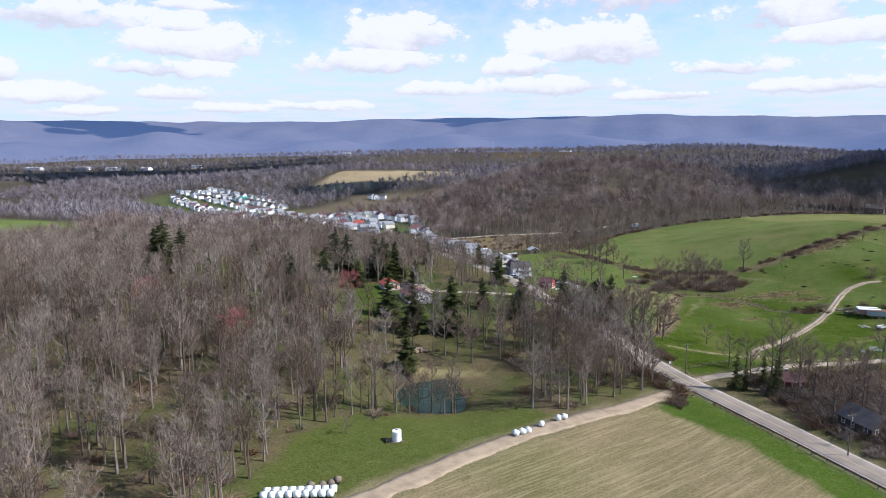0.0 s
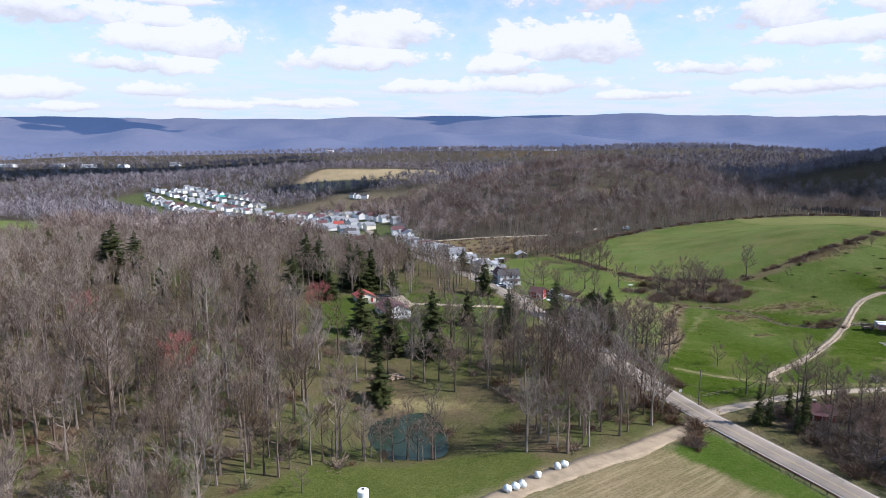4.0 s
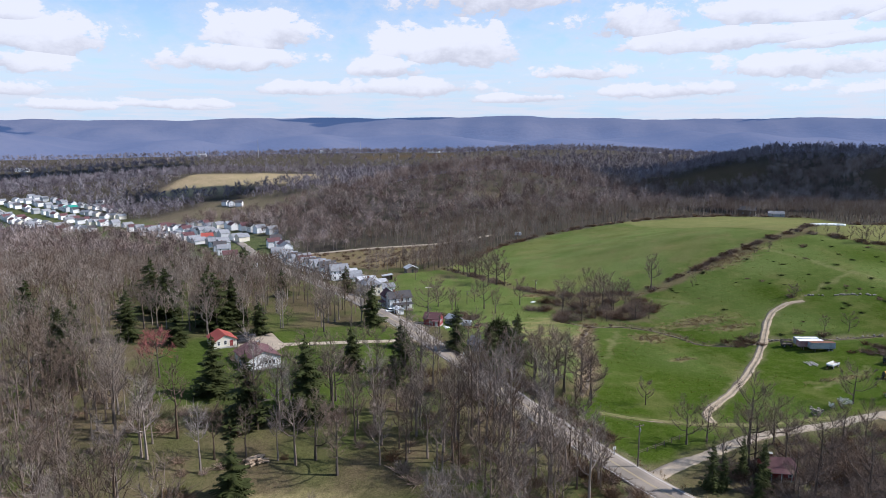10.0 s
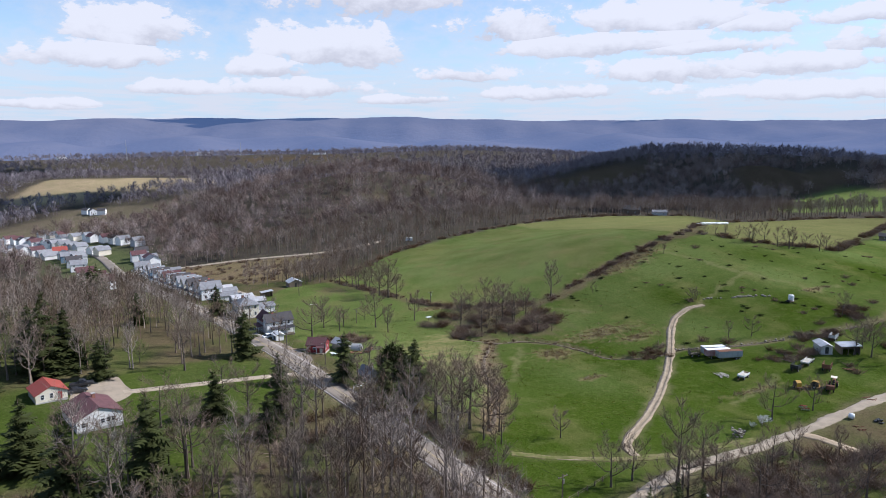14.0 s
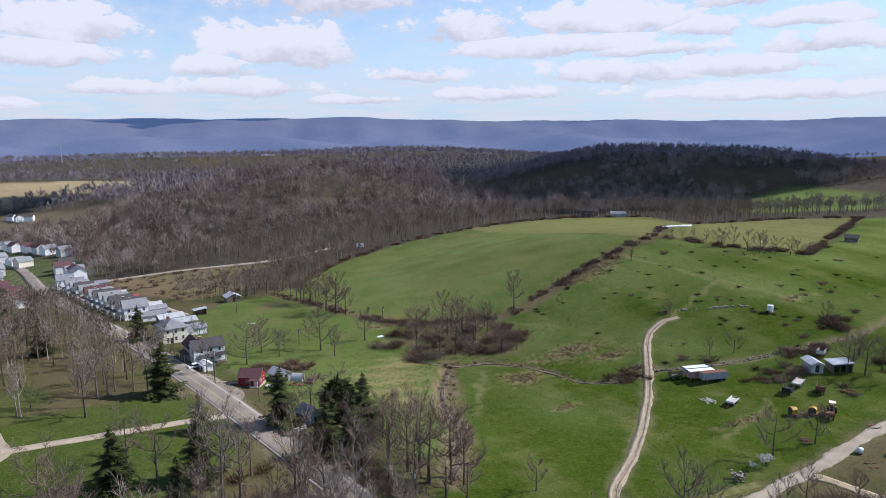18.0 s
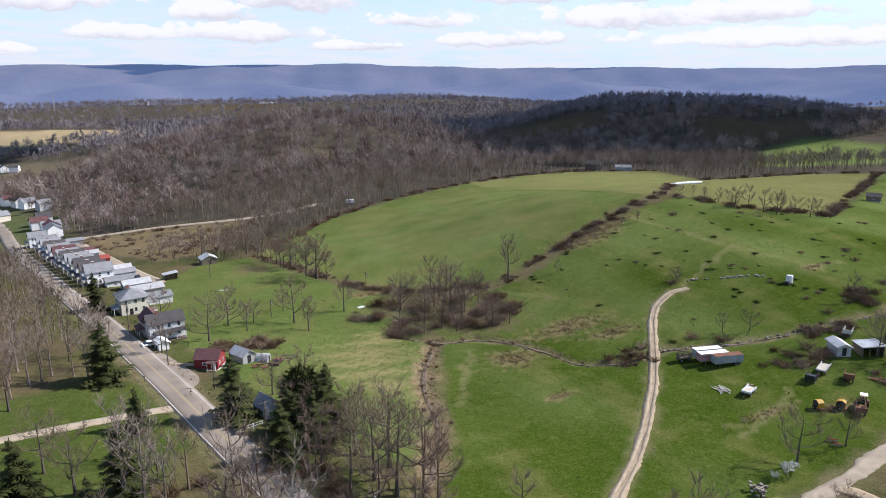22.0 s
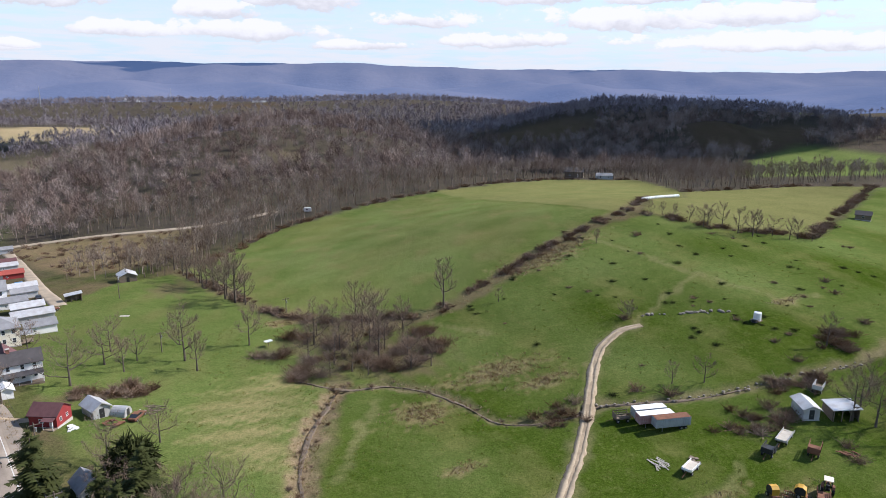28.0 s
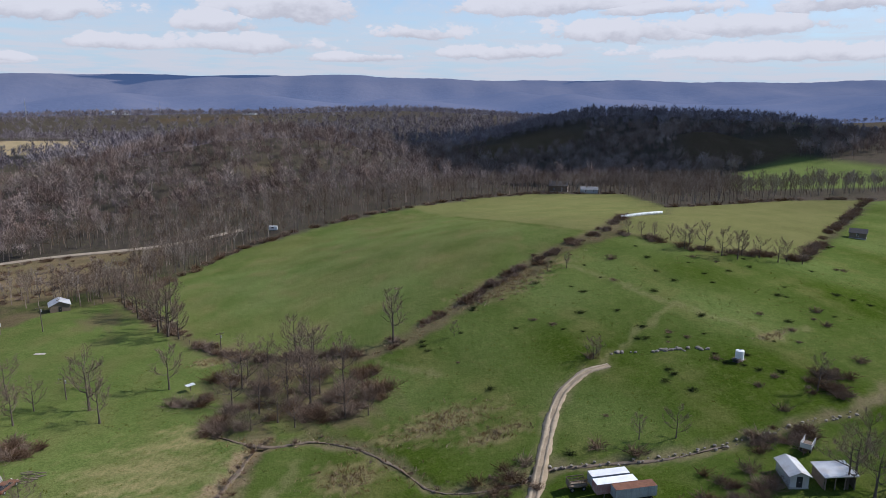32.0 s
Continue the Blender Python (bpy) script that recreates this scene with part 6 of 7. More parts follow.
# cream hip-roofed house
house("hip_roofed_house", "square cream two-storey house with grey hip roof", 29.0, 349.0, 13, 8.2, 9.0, 5.7, 2.5, CREAM, GREY_ROOF, rows_of("S", (-2.6, 0.2, 2.6), (1.3, 3.9)) + rows_of("W", (-2.8, 0.4, 2.8), (1.3, 3.9)) + rows_of("E", (-2.5, 2.5), (1.3, 3.9)), hip=True, chimney=(-0.6, 1.0, 8.9), porch=("W", 2.2, -4.2, 0.5), door=("S", -1.2))
hip_house = bpy.data.objects["hip_roofed_house"]
part("back_porch_floor", box((4.1, -4.0, 0.3), (7.2, -0.5, 0.5)), WOOD, hip_house)
part("back_porch_roof", box((4.1, -4.1, 2.9), (7.4, -0.4, 3.05)), GREY_ROOF, hip_house)
# small grey house under the conifers
house("grey_cottage", "small grey gabled house under dark conifers by the road", 54.5, 259.6, 20, 6.0, 8.0, 3.4, 2.6, GREY_SIDING, GREY_ROOF, rows_of("S", (-1.4, 1.4), (1.2,)) + rows_of("W", (-2, 1.8), (1.2,)), door=("S", 0.0))
# red house by the junction and its dark neighbour
house("junction_house", "red house half hidden by cedars at the junction", 95.0, 173.6, 70, 5.4, 7.4, 3.0, 2.0, RED_SIDING, MAROON, rows_of("W", (-2.5, 2.5), (1.2,)) + rows_of("S", (-1.6, 1.6), (1.2,)), chimney=(0.5, 1.5, 5.8), porch=("W", 1.6, -2.5, 2.5))
house("brown_house", "dark brown house among bare trees below the road", 96.5, 143.0, 15, 7.0, 9.0, 2.8, 2.2, DARK_WOOD, DARK_ROOF, rows_of("W", (-3, 0.5, 3), (1.1,)) + rows_of("S", (-2, 2), (1.1,)))

for name, f in (("red_house", 0.78), ("grey_cottage", 0.65), ("farmhouse", 0.88), ("farmhouse_wing", 0.85), ("ranch_house", 0.86), ("red_roofed_garage", 0.84), ("hip_roofed_house", 0.95), ("junction_house", 0.8)):
    bpy.data.objects[name].scale = (f, f, f)

# row of houses along the road and their garages on the alley
for x, y, wall, roof, e in ((17.5, 402, WHITE, GREY_ROOF, 5.6), (15, 412.5, WHITE, DARK_ROOF, 5.2), (12.3, 423, WHITE, DARK_ROOF, 5.6), (9.8, 434, CREAM, GREY_ROOF, 5.4), (7.3, 445, WHITE, GREY_ROOF, 5.4), (4.6, 456, WHITE, DARK_ROOF, 5.6), (2, 467, WHITE, GREY_ROOF, 5.2), (-0.5, 478, GREY_SIDING, MAROON, 5.6), (-4, 492, WHITE, GREY_ROOF, 5.4), (-7, 505, WHITE, DARK_ROOF, 5.6), (-10, 518, BLUE_SIDING, GREY_ROOF, 5.4), (-13.5, 532, WHITE, GREY_ROOF, 5.6), (-20, 552, WHITE, GREY_ROOF, 5.8)):
    house("row_house", {WHITE: "narrow white two-storey gabled house in a roadside row", CREAM: "narrow cream two-storey gabled house in a roadside row", BLUE_SIDING: "narrow blue two-storey gabled house in a roadside row"}.get(wall, "narrow grey two-storey house with maroon roof in a row"), x, y, 103, 6.2, 9.0, e, 2.6, wall, roof, rows_of("S", (-1.6, 1.6), (1.2, 3.7)) + rows_of("W", (-2.8, 0.2, 2.8), (1.2, 3.7)) + rows_of("N", (-1.7, 1.7), (3.7,)), group="row houses", chimney=(0.3, 1.5, e + 3.2), porch=("N", 1.7, -2.9, 2.9), door=("N", 0.0))
for k, (x, y, wall, roof, w, d) in enumerate(((-3, 541, GREY_SIDING, GREY_ROOF, 5, 12), (6, 499, GREY_SIDING, MAROON, 6, 9), (9, 486, GREY_SIDING, TIN, 5, 8), (14, 462, RED_SIDING, RED_ROOF, 6, 9), (23, 424, TIN, TIN, 5, 10), (25.5, 413, GREY_SIDING, GREY_ROOF, 5, 8), (24, 396, WHITE, GREY_ROOF, 6, 9), (30, 386, GREY_SIDING, TIN, 6, 9), (33, 374, TIN, TIN, 6, 11), (36.5, 360, WHITE, GREY_ROOF, 6, 8))):
    house("garage", "low garage with a metal or shingle roof on the alley", x, y, 103, w, d, 2.5, 1.1, wall, roof, rows_of("W", (1.5,), (1.0,), 0.8, 0.8), "garage", "alley garages", door=("N", 0.5), base=0.15)
for x, y, wall, roof in ((-35, 489, WHITE, MAROON), (-43, 522, MAROON, MAROON), (-54, 559, CREAM, MAROON), (-64, 604, WHITE, GREY_ROOF), (-78, 656, BLUE_SIDING, GREY_ROOF), (-89, 692, CREAM, RED_ROOF), (-70, 628, GREY_SIDING, DARK_ROOF)):
    house("roadside_house", "two-storey gabled house across the road from the row", x, y, 103, 7.2, 10.0, 5.4, 2.7, wall, roof, rows_of("E", (-3, 0.5, 3.2), (1.2, 3.7)) + rows_of("S", (-1.7, 1.7), (1.2, 3.7)) + rows_of("W", (-3, 3), (1.2, 3.7)), group="roadside houses", chimney=(0.3, -1.5, 8.8), door=("S", 0.0))

# the village in the valley
MODELS = []
for k, (wall, roof, w, d, e) in enumerate(((WHITE, GREY_ROOF, 8, 10, 5.4), (WHITE, DARK_ROOF, 8, 9, 5.6), (CREAM, GREY_ROOF, 9, 10, 4.6), (WHITE, MAROON, 8, 10, 5.4), (GREY_SIDING, GREY_ROOF, 8, 9, 5.4), (WHITE, GREY_ROOF, 9, 11, 3.4))):
    x, y = -300 + k * 18, 985 - k * 16
    MODELS.append(house("village_house", "pale gabled house in the valley village", x, y, 130, w, d, e, 2.6, wall, roof, rows_of("S", (-2, 2), (1.2, 3.4) if e > 4 else (1.2,), 1.1, 1.4) + rows_of("E", (-2.5, 2.5), (1.2, 3.4) if e > 4 else (1.2,), 1.1, 1.4), group="village houses"))
rng = random.Random(77)
for (ax, ay), (bx, by), n, turn in (((-478, 1190), (-222, 920), 20, 135), ((-462, 1130), (-228, 850), 19, 135), ((-440, 1182), (-232, 985), 16, 135), ((-450, 1100), (-270, 870), 14, 135), ((-166, 792), (-62, 640), 12, 122), ((-158, 832), (-52, 668), 12, 122), ((-140, 800), (-80, 706), 6, 122), ((-420, 1190), (-250, 1040), 13, 135), ((-130, 850), (-30, 690), 11, 122), ((-30, 640), (-14, 575), 5, 105), ((-190, 850), (-150, 790), 5, 122)):
    for k in range(n):
        t = (k + 0.5) / n
        x, y = ax + (bx - ax) * t + rng.uniform(-3, 3), ay + (by - ay) * t + rng.uniform(-3, 3)
        copy_thing(rng.choice(MODELS), pose(x, y, ground(x, y), 0, 0, turn + rng.choice((0, 0, 90)) + rng.uniform(-4, 4)))
for x, y, rz in ((-104, 1020, 20), (-92, 1010, 80), (-112, 1032, 50), (-575, 1013, 10), (-560, 1016, 95), (-422, 921, 30), (-300, 1120, 80), (-262, 1000, 60)):
    copy_thing(MODELS[1], pose(x, y, ground(x, y), 0, 0, rz))
house("green_roofed_hall", "village hall with a bright green metal roof", -330, 1085, 135, 10, 18, 4.5, 2.8, WHITE, TEAL_ROOF, rows_of("S", (-2.5, 2.5), (1.3,)), "hall")
house("long_shed", "long low white building at the village edge", -470, 1010, 60, 9, 34, 3.2, 1.8, WHITE, TIN, rows_of("E", (-10, 0, 10), (1.2,)), "shed")
for x, y, rz, l in ((-1238, 2019, 80, 60), (-1000, 2022, 95, 40), (-880, 1980, 70, 30), (-1120, 2080, 85, 45), (-760, 2060, 90, 30), (60, 2250, 80, 40), (-330, 2300, 85, 26), (420, 2300, 60, 40), (700, 2350, 70, 26), (1250, 2300, 50, 34)):
    house("distant_building", "long pale building far off in the valley", x, y, rz, 18, l, 7, 3, WHITE, TIN, rows_of("W", (-l / 4, l / 4), (2,), 2, 2), "building", "distant buildings")
house("hilltop_barn", "grey-roofed farm building behind the hayfield's crest", 384, 549, 60, 7, 12, 3.0, 1.6, GREY_SIDING, GREY_ROOF, rows_of("W", (-3, 3), (1.2,)), "barn")
house("hilltop_house", "brown farmhouse among trees behind the hayfield", 374, 573, 50, 9, 14, 4.6, 3.0, WOOD, DARK_ROOF, rows_of("W", (-3, 3), (1.4,)))
house("pasture_barn", "small weathered barn at the pasture's far corner", 360, 334, 30, 4.5, 6, 2.6, 1.4, WOOD, DARK_ROOF, rows_of("W", (0,), (1.2,)), "barn")
house("black_shed", "open dark shed with a grey roof at the meadow's end", 58.5, 426, 8, 6.4, 6.0, 2.6, 1.5, WOOD, TIN, (), "shed", door=("S", 0.0), base=0.1)
house("blue_shed", "pale blue metal shed beside the red house", 54.2, 292.6, 28, 3.6, 5.2, 2.2, 1.2, TIN, TIN, (), "shed", door=("S", 0.0), base=0.1)
house("old_shed", "weathered grey shed with a tin roof among brush", 189.4, 230.0, -28, 3.2, 5.6, 2.3, 0.7, TIN, TIN, (), "shed", door=("S", 0.0), base=0.1)


def lean_to(x, y, rz, w, d, h):
    """An open-fronted shed: flat sloping roof, posts, back and side walls."""
    ob = thing("open_shed", "open-fronted dark shed with a flat pale metal roof", "shed", x, y, rz)
    part("roof", prism([(-w / 2 - 0.3, h), (w / 2 + 0.3, h + 0.5), (w / 2 + 0.3, h + 0.66), (-w / 2 - 0.3, h + 0.16)], -d / 2 - 0.3, d / 2 + 0.3), TIN, ob)
    part("back_wall", box((-w / 2, d / 2 - 0.12, -0.5), (w / 2, d / 2, h + 0.1)), WOOD, ob)
    for s in (-1, 1):
        part("side_wall", box((s * w / 2 - 0.06, -d / 2 + 0.3, -0.5), (s * w / 2 + 0.06, d / 2 - 0.13, h)), WOOD, ob)
    for k in range(4):
        xx = -w / 2 + 0.15 + (w - 0.3) * k / 3
        part("post", box((xx - 0.08, -d / 2 + 0.02, -0.5), (xx + 0.08, -d / 2 + 0.18, h + 0.1)), WOOD, ob)
    return ob


lean_to(194.8, 226.0, -28, 5.2, 4.6, 2.2)
lean_to(42, 398.6, 10, 5.0, 3.0, 2.2)


# ---------------------------------------------------------------- farm vehicles and clutter
def box_trailer(x, y, rz, long, panels, roof, label):
    """A box trailer on wheels, ribbed sides, length along its x axis."""
    ob = thing("box_trailer", label, "trailer", x, y, rz, "parked trailers")
    w, z0, z1 = 2.5, 1.15, 3.55
    part("body", box((-long / 2, -w / 2, z0), (long / 2, w / 2, z1), 0.03), panels, ob)
    part("roof", box((-long / 2 - 0.03, -w / 2 - 0.03, z1), (long / 2 + 0.03, w / 2 + 0.03, z1 + 0.07), 0.02), roof, ob)
    part("chassis", boxes(((-long / 2 + 0.3, -0.55, z0 - 0.3), (long / 2 - 0.1, -0.40, z0)), ((-long / 2 + 0.3, 0.40, z0 - 0.3), (long / 2 - 0.1, 0.55, z0))), BLACK_PAINT, ob)
    rib = bpy.data.meshes.new("rib")
    bm = box((-0.035, -0.03, z0 + 0.05), (0.035, 0.03, z1 - 0.05))
    bm.to_mesh(rib)
    bm.free()
    n = int(long / 0.6)
    for k in range(n + 1):
        for s in (-1, 1):
            r = part("rib", rib, panels, ob)
            r.location = (-long / 2 + 0.04 + (long - 0.08) * k / n, s * (w / 2 + 0.03), 0)
    for dx in (1.2, 2.4):
        for s in (-1, 1):
            wheel_across(ob, long / 2 - dx, s * 1.0, 0.5, 0.5, 0.5)
    part("landing_leg", rods(((-long / 2 + 2.0, -0.8, -0.2), (-long / 2 + 2.0, -0.8, z0), 0.07)), STEEL, ob)
    part("landing_leg", rods(((-long / 2 + 2.0, 0.8, -0.2), (-long / 2 + 2.0, 0.8, z0), 0.07)), STEEL, ob)
    part("rear_door", box((long / 2 + 0.005, -w / 2 + 0.08, z0 + 0.08), (long / 2 + 0.05, w / 2 - 0.08, z1 - 0.08)), panels, ob)
    return ob


FARM_YARD = Vector((161.0, 241.0, 0.0))


def shrink(ob, f, x, y):
    """Set a thing of the farm yard a size smaller, drawn in towards its neighbours."""
    ob.scale = (f, f, f)
    px, py = FARM_YARD.x + (x - FARM_YARD.x) * f, FARM_YARD.y + (y - FARM_YARD.y) * f
    ob.location = (px, py, ground(px, py))


def wheel_across(parent, x, y, z, r, w, rim=None):
    """A wheel whose axle runs along y."""
    t = part("wheel", rods(((x, y - w / 2, z), (x, y + w / 2, z), r), sides=16), RUBBER, parent)
    part("rim", rods(((x, y - w / 2 - 0.02, z), (x, y + w / 2 + 0.02, z), r * 0.55), sides=12), rim or STEEL, t)
    return t


shrink(box_trailer(161.9, 238.7, -12.8, 9.6, GREY_TRAILER, RUST, "grey ribbed box trailer with rusty roof, parked"), 0.8, 161.9, 238.7)
shrink(box_trailer(159.6, 242.2, -12.8, 9.6, RED_TRAILER, WHITE_PAINT, "faded red box trailer with white roof, parked"), 0.8, 159.6, 242.2)
shrink(box_trailer(160.2, 245.2, -12.8, 9.0, GREY_TRAILER, WHITE_PAINT, "pale box trailer with white roof, parked"), 0.8, 160.2, 245.2)


def farm_wagon(x, y, rz, long, wide, side_mat, floor_mat, label, high=0.9, racks=True, name="farm_wagon"):
    ob = thing(name, label, "wagon", x, y, rz)
    part("bed", box((-long / 2, -wide / 2, 0.85), (long / 2, wide / 2, 1.0)), floor_mat, ob)
    if racks:
        for s in (-1, 1):
            for z in (1.1, 1.1 + high * 0.45, 1.0 + high):
                part("side_board", box((-long / 2, s * wide / 2 - 0.03, z - 0.1), (long / 2, s * wide / 2 + 0.03, z + 0.08)), side_mat, ob)
            for k in range(4):
                xx = -long / 2 + 0.1 + (long - 0.2) * k / 3
                part("stake", box((xx - 0.05, s * (wide / 2 + 0.06) - 0.03, 0.9), (xx + 0.05, s * (wide / 2 + 0.06) + 0.03, 1.1 + high)), side_mat, ob)
        part("end_board", box((-long / 2 - 0.04, -wide / 2, 1.0), (-long / 2, wide / 2, 1.0 + high)), side_mat, ob)
    for dx in (-long * 0.32, long * 0.32):
        for s in (-1, 1):
            wheel_across(ob, dx, s * wide * 0.42, 0.42, 0.42, 0.26)
    part("drawbar", rods(((-long / 2, 0, 0.7), (-long / 2 - 1.8, 0, 0.35), 0.06)), RUST, ob)
    return ob


farm_wagon(155.0, 246.4, -12, 3.4, 1.7, WOOD, WOOD, "slatted wooden hay wagon beside parked trailers", 1.2)
farm_wagon(154.6, 226.2, 22, 4.0, 1.8, WHITE_PAINT, PALE_WOOD, "white flat-bed wagon loaded with scrap", 0.4)
farm_wagon(167.0, 209.0, 38, 3.8, 1.9, RUST, RUST, "rusty manure spreader behind a tractor", 0.8)
farm_wagon(178.4, 219.4, 30, 3.6, 2.0, RUST, RUST, "rusty red high-sided farm wagon", 1.1)
farm_wagon(199.4, 234.6, 25, 3.6, 1.8, TIN, WOOD, "open grey wagon box near old sheds", 1.0)
farm_wagon(171.2, 223.4, 24, 3.4, 2.0, BLACK_PAINT, BLACK_PAINT, "black stake-sided truck bed on wheels", 0.9)
farm_wagon(177.6, 225.2, 24, 5.6, 2.0, TIN, PALE_WOOD, "long white flat-bed trailer with loose sheets", 0.3)


def pile(name, label, category, x, y, n, size, spread, mat, seed, flat=False):
    """A heap of loose boards, sheets or logs, each a part of its own."""
    rng = random.Random(seed)
    ob = thing(name, label, category, x, y, rng.uniform(0, 360))
    for k in range(n):
        l, w, h = size[0] * rng.uniform(0.6, 1.2), size[1] * rng.uniform(0.7, 1.3), size[2]
        p = part("piece", box((-l / 2, -w / 2, -h / 2), (l / 2, w / 2, h / 2), 0.01), mat, ob)
        p.matrix_basis = pose(rng.uniform(-spread, spread), rng.uniform(-spread, spread), h / 2 + (k // 6) * h * 1.1 + 0.02, 0 if flat else rng.uniform(-9, 9), rng.uniform(-6, 6), rng.uniform(-35, 35) if not flat else rng.uniform(-60, 60))
    return ob


pile("board_pile", "loose heap of pale boards lying on grass", "board pile", 151.0, 230.6, 26, (2.2, 0.16, 0.06), 1.3, PALE_WOOD, 4)
pile("scrap_heap", "dark heap of scrap on a wagon's end", "scrap heap", 157.4, 228.2, 10, (1.2, 0.5, 0.2), 0.7, WOOD, 5)
pile("sheet_pile", "pale metal sheets lying on the grass", "scrap metal", 182.3, 199.4, 7, (2.4, 1.2, 0.04), 1.6, WHITE_PAINT, 6, True)
pile("timber_heap", "dark scrap timber on the pasture", "scrap heap", 184.0, 216.4, 12, (1.8, 0.2, 0.15), 1.2, RUST, 7)
pile("gravel_heap_boards", "pale heap of loose stone beside the farm road", "stone heap", 126.5, 199.2, 30, (0.6, 0.45, 0.25), 1.5, STONE, 8)
pile("yard_clutter", "cluttered heap of boards and rusty metal in a yard", "scrap heap", 57.6, 286.5, 18, (1.2, 0.35, 0.2), 1.7, RUST, 9)
pile("white_clutter", "white boards and bags beside the red house", "scrap heap", 50.2, 286.4, 12, (0.9, 0.5, 0.2), 1.0, WHITE_PAINT, 10)
pile("brush_heap", "heap of cut branches and rubbish in the meadow", "brush heap", 65.5, 291.5, 24, (1.6, 0.15, 0.12), 1.8, WOOD, 11)
pile("metal_scrap", "old machine frame rusting in the grass", "scrap metal", 170.4, 200.6, 10, (1.5, 0.12, 0.1), 1.2, RUST, 12)
pile("pale_pipe", "pale pipes and panels lying on grass", "scrap metal", 173.6, 196.0, 3, (2.2, 0.25, 0.2), 0.6, WHITE_PAINT, 13)
pile("black_scrap", "dark machine parts lying on grass", "scrap metal", 160.0, 190.6, 9, (1.0, 0.3, 0.3), 1.1, BLACK_PAINT, 14)
pile("dark_scrap", "rusty implement frame lying on grass", "scrap metal", 153.4, 189.8, 9, (1.2, 0.14, 0.12), 1.3, RUST, 15)


def log_pile(x, y, rz):
    rng = random.Random(3)
    ob = thing("log_pile", "heap of cut firewood logs in a clearing", "log pile", x, y, rz)
    for k in range(60):
        layer = k // 20
        a = (rng.uniform(-2.4, 2.4) * (1 - 0.25 * layer), rng.uniform(-1.6, 1.6) * (1 - 0.25 * layer), 0.18 + 0.32 * layer)
        t = rng.uniform(-0.7, 0.7)
        l = rng.uniform(0.4, 0.8)
        r = rng.uniform(0.12, 0.22)
        part("log", rods(((a[0] - l * math.cos(t), a[1] - l * math.sin(t), a[2]), (a[0] + l * math.cos(t), a[1] + l * math.sin(t), a[2] + rng.uniform(-0.08, 0.08)), r), sides=7), LOGWOOD, ob)


log_pile(-7.6, 190.6, 20)


def baler(x, y, rz):
    """A round baler: rounded yellow chamber, side panels, wheels, drawbar and pickup."""
    ob = thing("round_baler", "yellow round hay baler parked on grass", "baler", x, y, rz, "hay balers")
    arc = [(-1.0, 0.7), (1.0, 0.7), (1.25, 1.2), (1.1, 1.9), (0.6, 2.35), (-0.3, 2.45), (-0.95, 2.0)]
    part("chamber", prism(arc, -0.78, 0.78), YELLOW_PAINT, ob)
    for s in (-1, 1):
        part("side_panel", prism([(p[0] * 0.92, 0.1 + p[1] * 0.95) for p in arc], s * 0.80 - 0.03, s * 0.80 + 0.03), BLACK_PAINT, ob)
        wheel_across(ob, 0.2, s * 1.02, 0.5, 0.5, 0.3)
    part("pickup", rods(((-1.1, -0.75, 0.45), (-1.1, 0.75, 0.45), 0.25)), RUST, ob)
    part("drawbar", boxes(((-3.0, -0.08, 0.5), (-0.9, 0.08, 0.66))), BLACK_PAINT, ob)
    ob.scale = (0.85, 0.85, 0.85)
    return ob


baler(161.3, 214.2, 70)
baler(165.2, 211.9, 120)


def tractor(x, y, rz):
    ob = thing("tractor", "old tractor with a tan canopy hitched to a spreader", "tractor", x, y, rz)
    part("hood", box((0.3, -0.35, 0.95), (2.2, 0.35, 1.55), 0.06), RUST, ob)
    part("chassis", box((-0.9, -0.3, 0.6), (2.1, 0.3, 0.96)), BLACK_PAINT, ob)
    part("seat", box((-0.6, -0.28, 1.1), (-0.1, 0.28, 1.5), 0.05), BLACK_PAINT, ob)
    part("canopy", box((-1.1, -0.75, 2.55), (0.6, 0.75, 2.68), 0.03), CREAM, ob)
    for dx, s in ((-0.95, -1), (-0.95, 1), (0.4, -1), (0.4, 1)):
        part("canopy_post", rods(((dx, s * 0.6, 1.0), (dx, s * 0.6, 2.56), 0.035)), BLACK_PAINT, ob)
    for s in (-1, 1):
        wheel_across(ob, -0.6, s * 0.85, 0.80, 0.80, 0.42, CREAM)
        wheel_across(ob, 1.75, s * 0.7, 0.42, 0.42, 0.22, CREAM)
        part("fender", prism([(-1.3, 1.3), (-1.0, 1.68), (-0.2, 1.68), (0.1, 1.3), (-0.2, 1.5), (-1.0, 1.5)], s * 0.85 - 0.22, s * 0.85 + 0.22), RUST, ob)
    part("exhaust", rods(((1.3, 0.15, 1.5), (1.3, 0.15, 2.2), 0.04)), BLACK_PAINT, ob)
    part("steering_wheel", rods(((0.15, 0, 1.6), (0.05, 0, 1.66), 0.2)), BLACK_PAINT, ob)
    return ob


tractor(170.3, 210.7, 35)


def implement(x, y, rz, label, mat):
    """A low disc harrow: frame bars, two gangs of discs."""
    ob = thing("disc_harrow", label, "implement", x, y, rz)
    part("frame", boxes(((-1.0, -0.06, 0.5), (1.0, 0.06, 0.62)), ((-0.9, -1.0, 0.5), (-0.75, 1.0, 0.62)), ((0.75, -1.0, 0.5), (0.9, 1.0, 0.62))), mat, ob)
    for gx in (-0.82, 0.82):
        for k in range(6):
            yy = -0.9 + k * 0.36
            part("disc", rods(((gx, yy, 0.27), (gx, yy + 0.03, 0.27), 0.28), sides=12), STEEL, ob)
    part("hitch", rods(((1.0, 0, 0.56), (1.9, 0, 0.4), 0.05)), mat, ob)


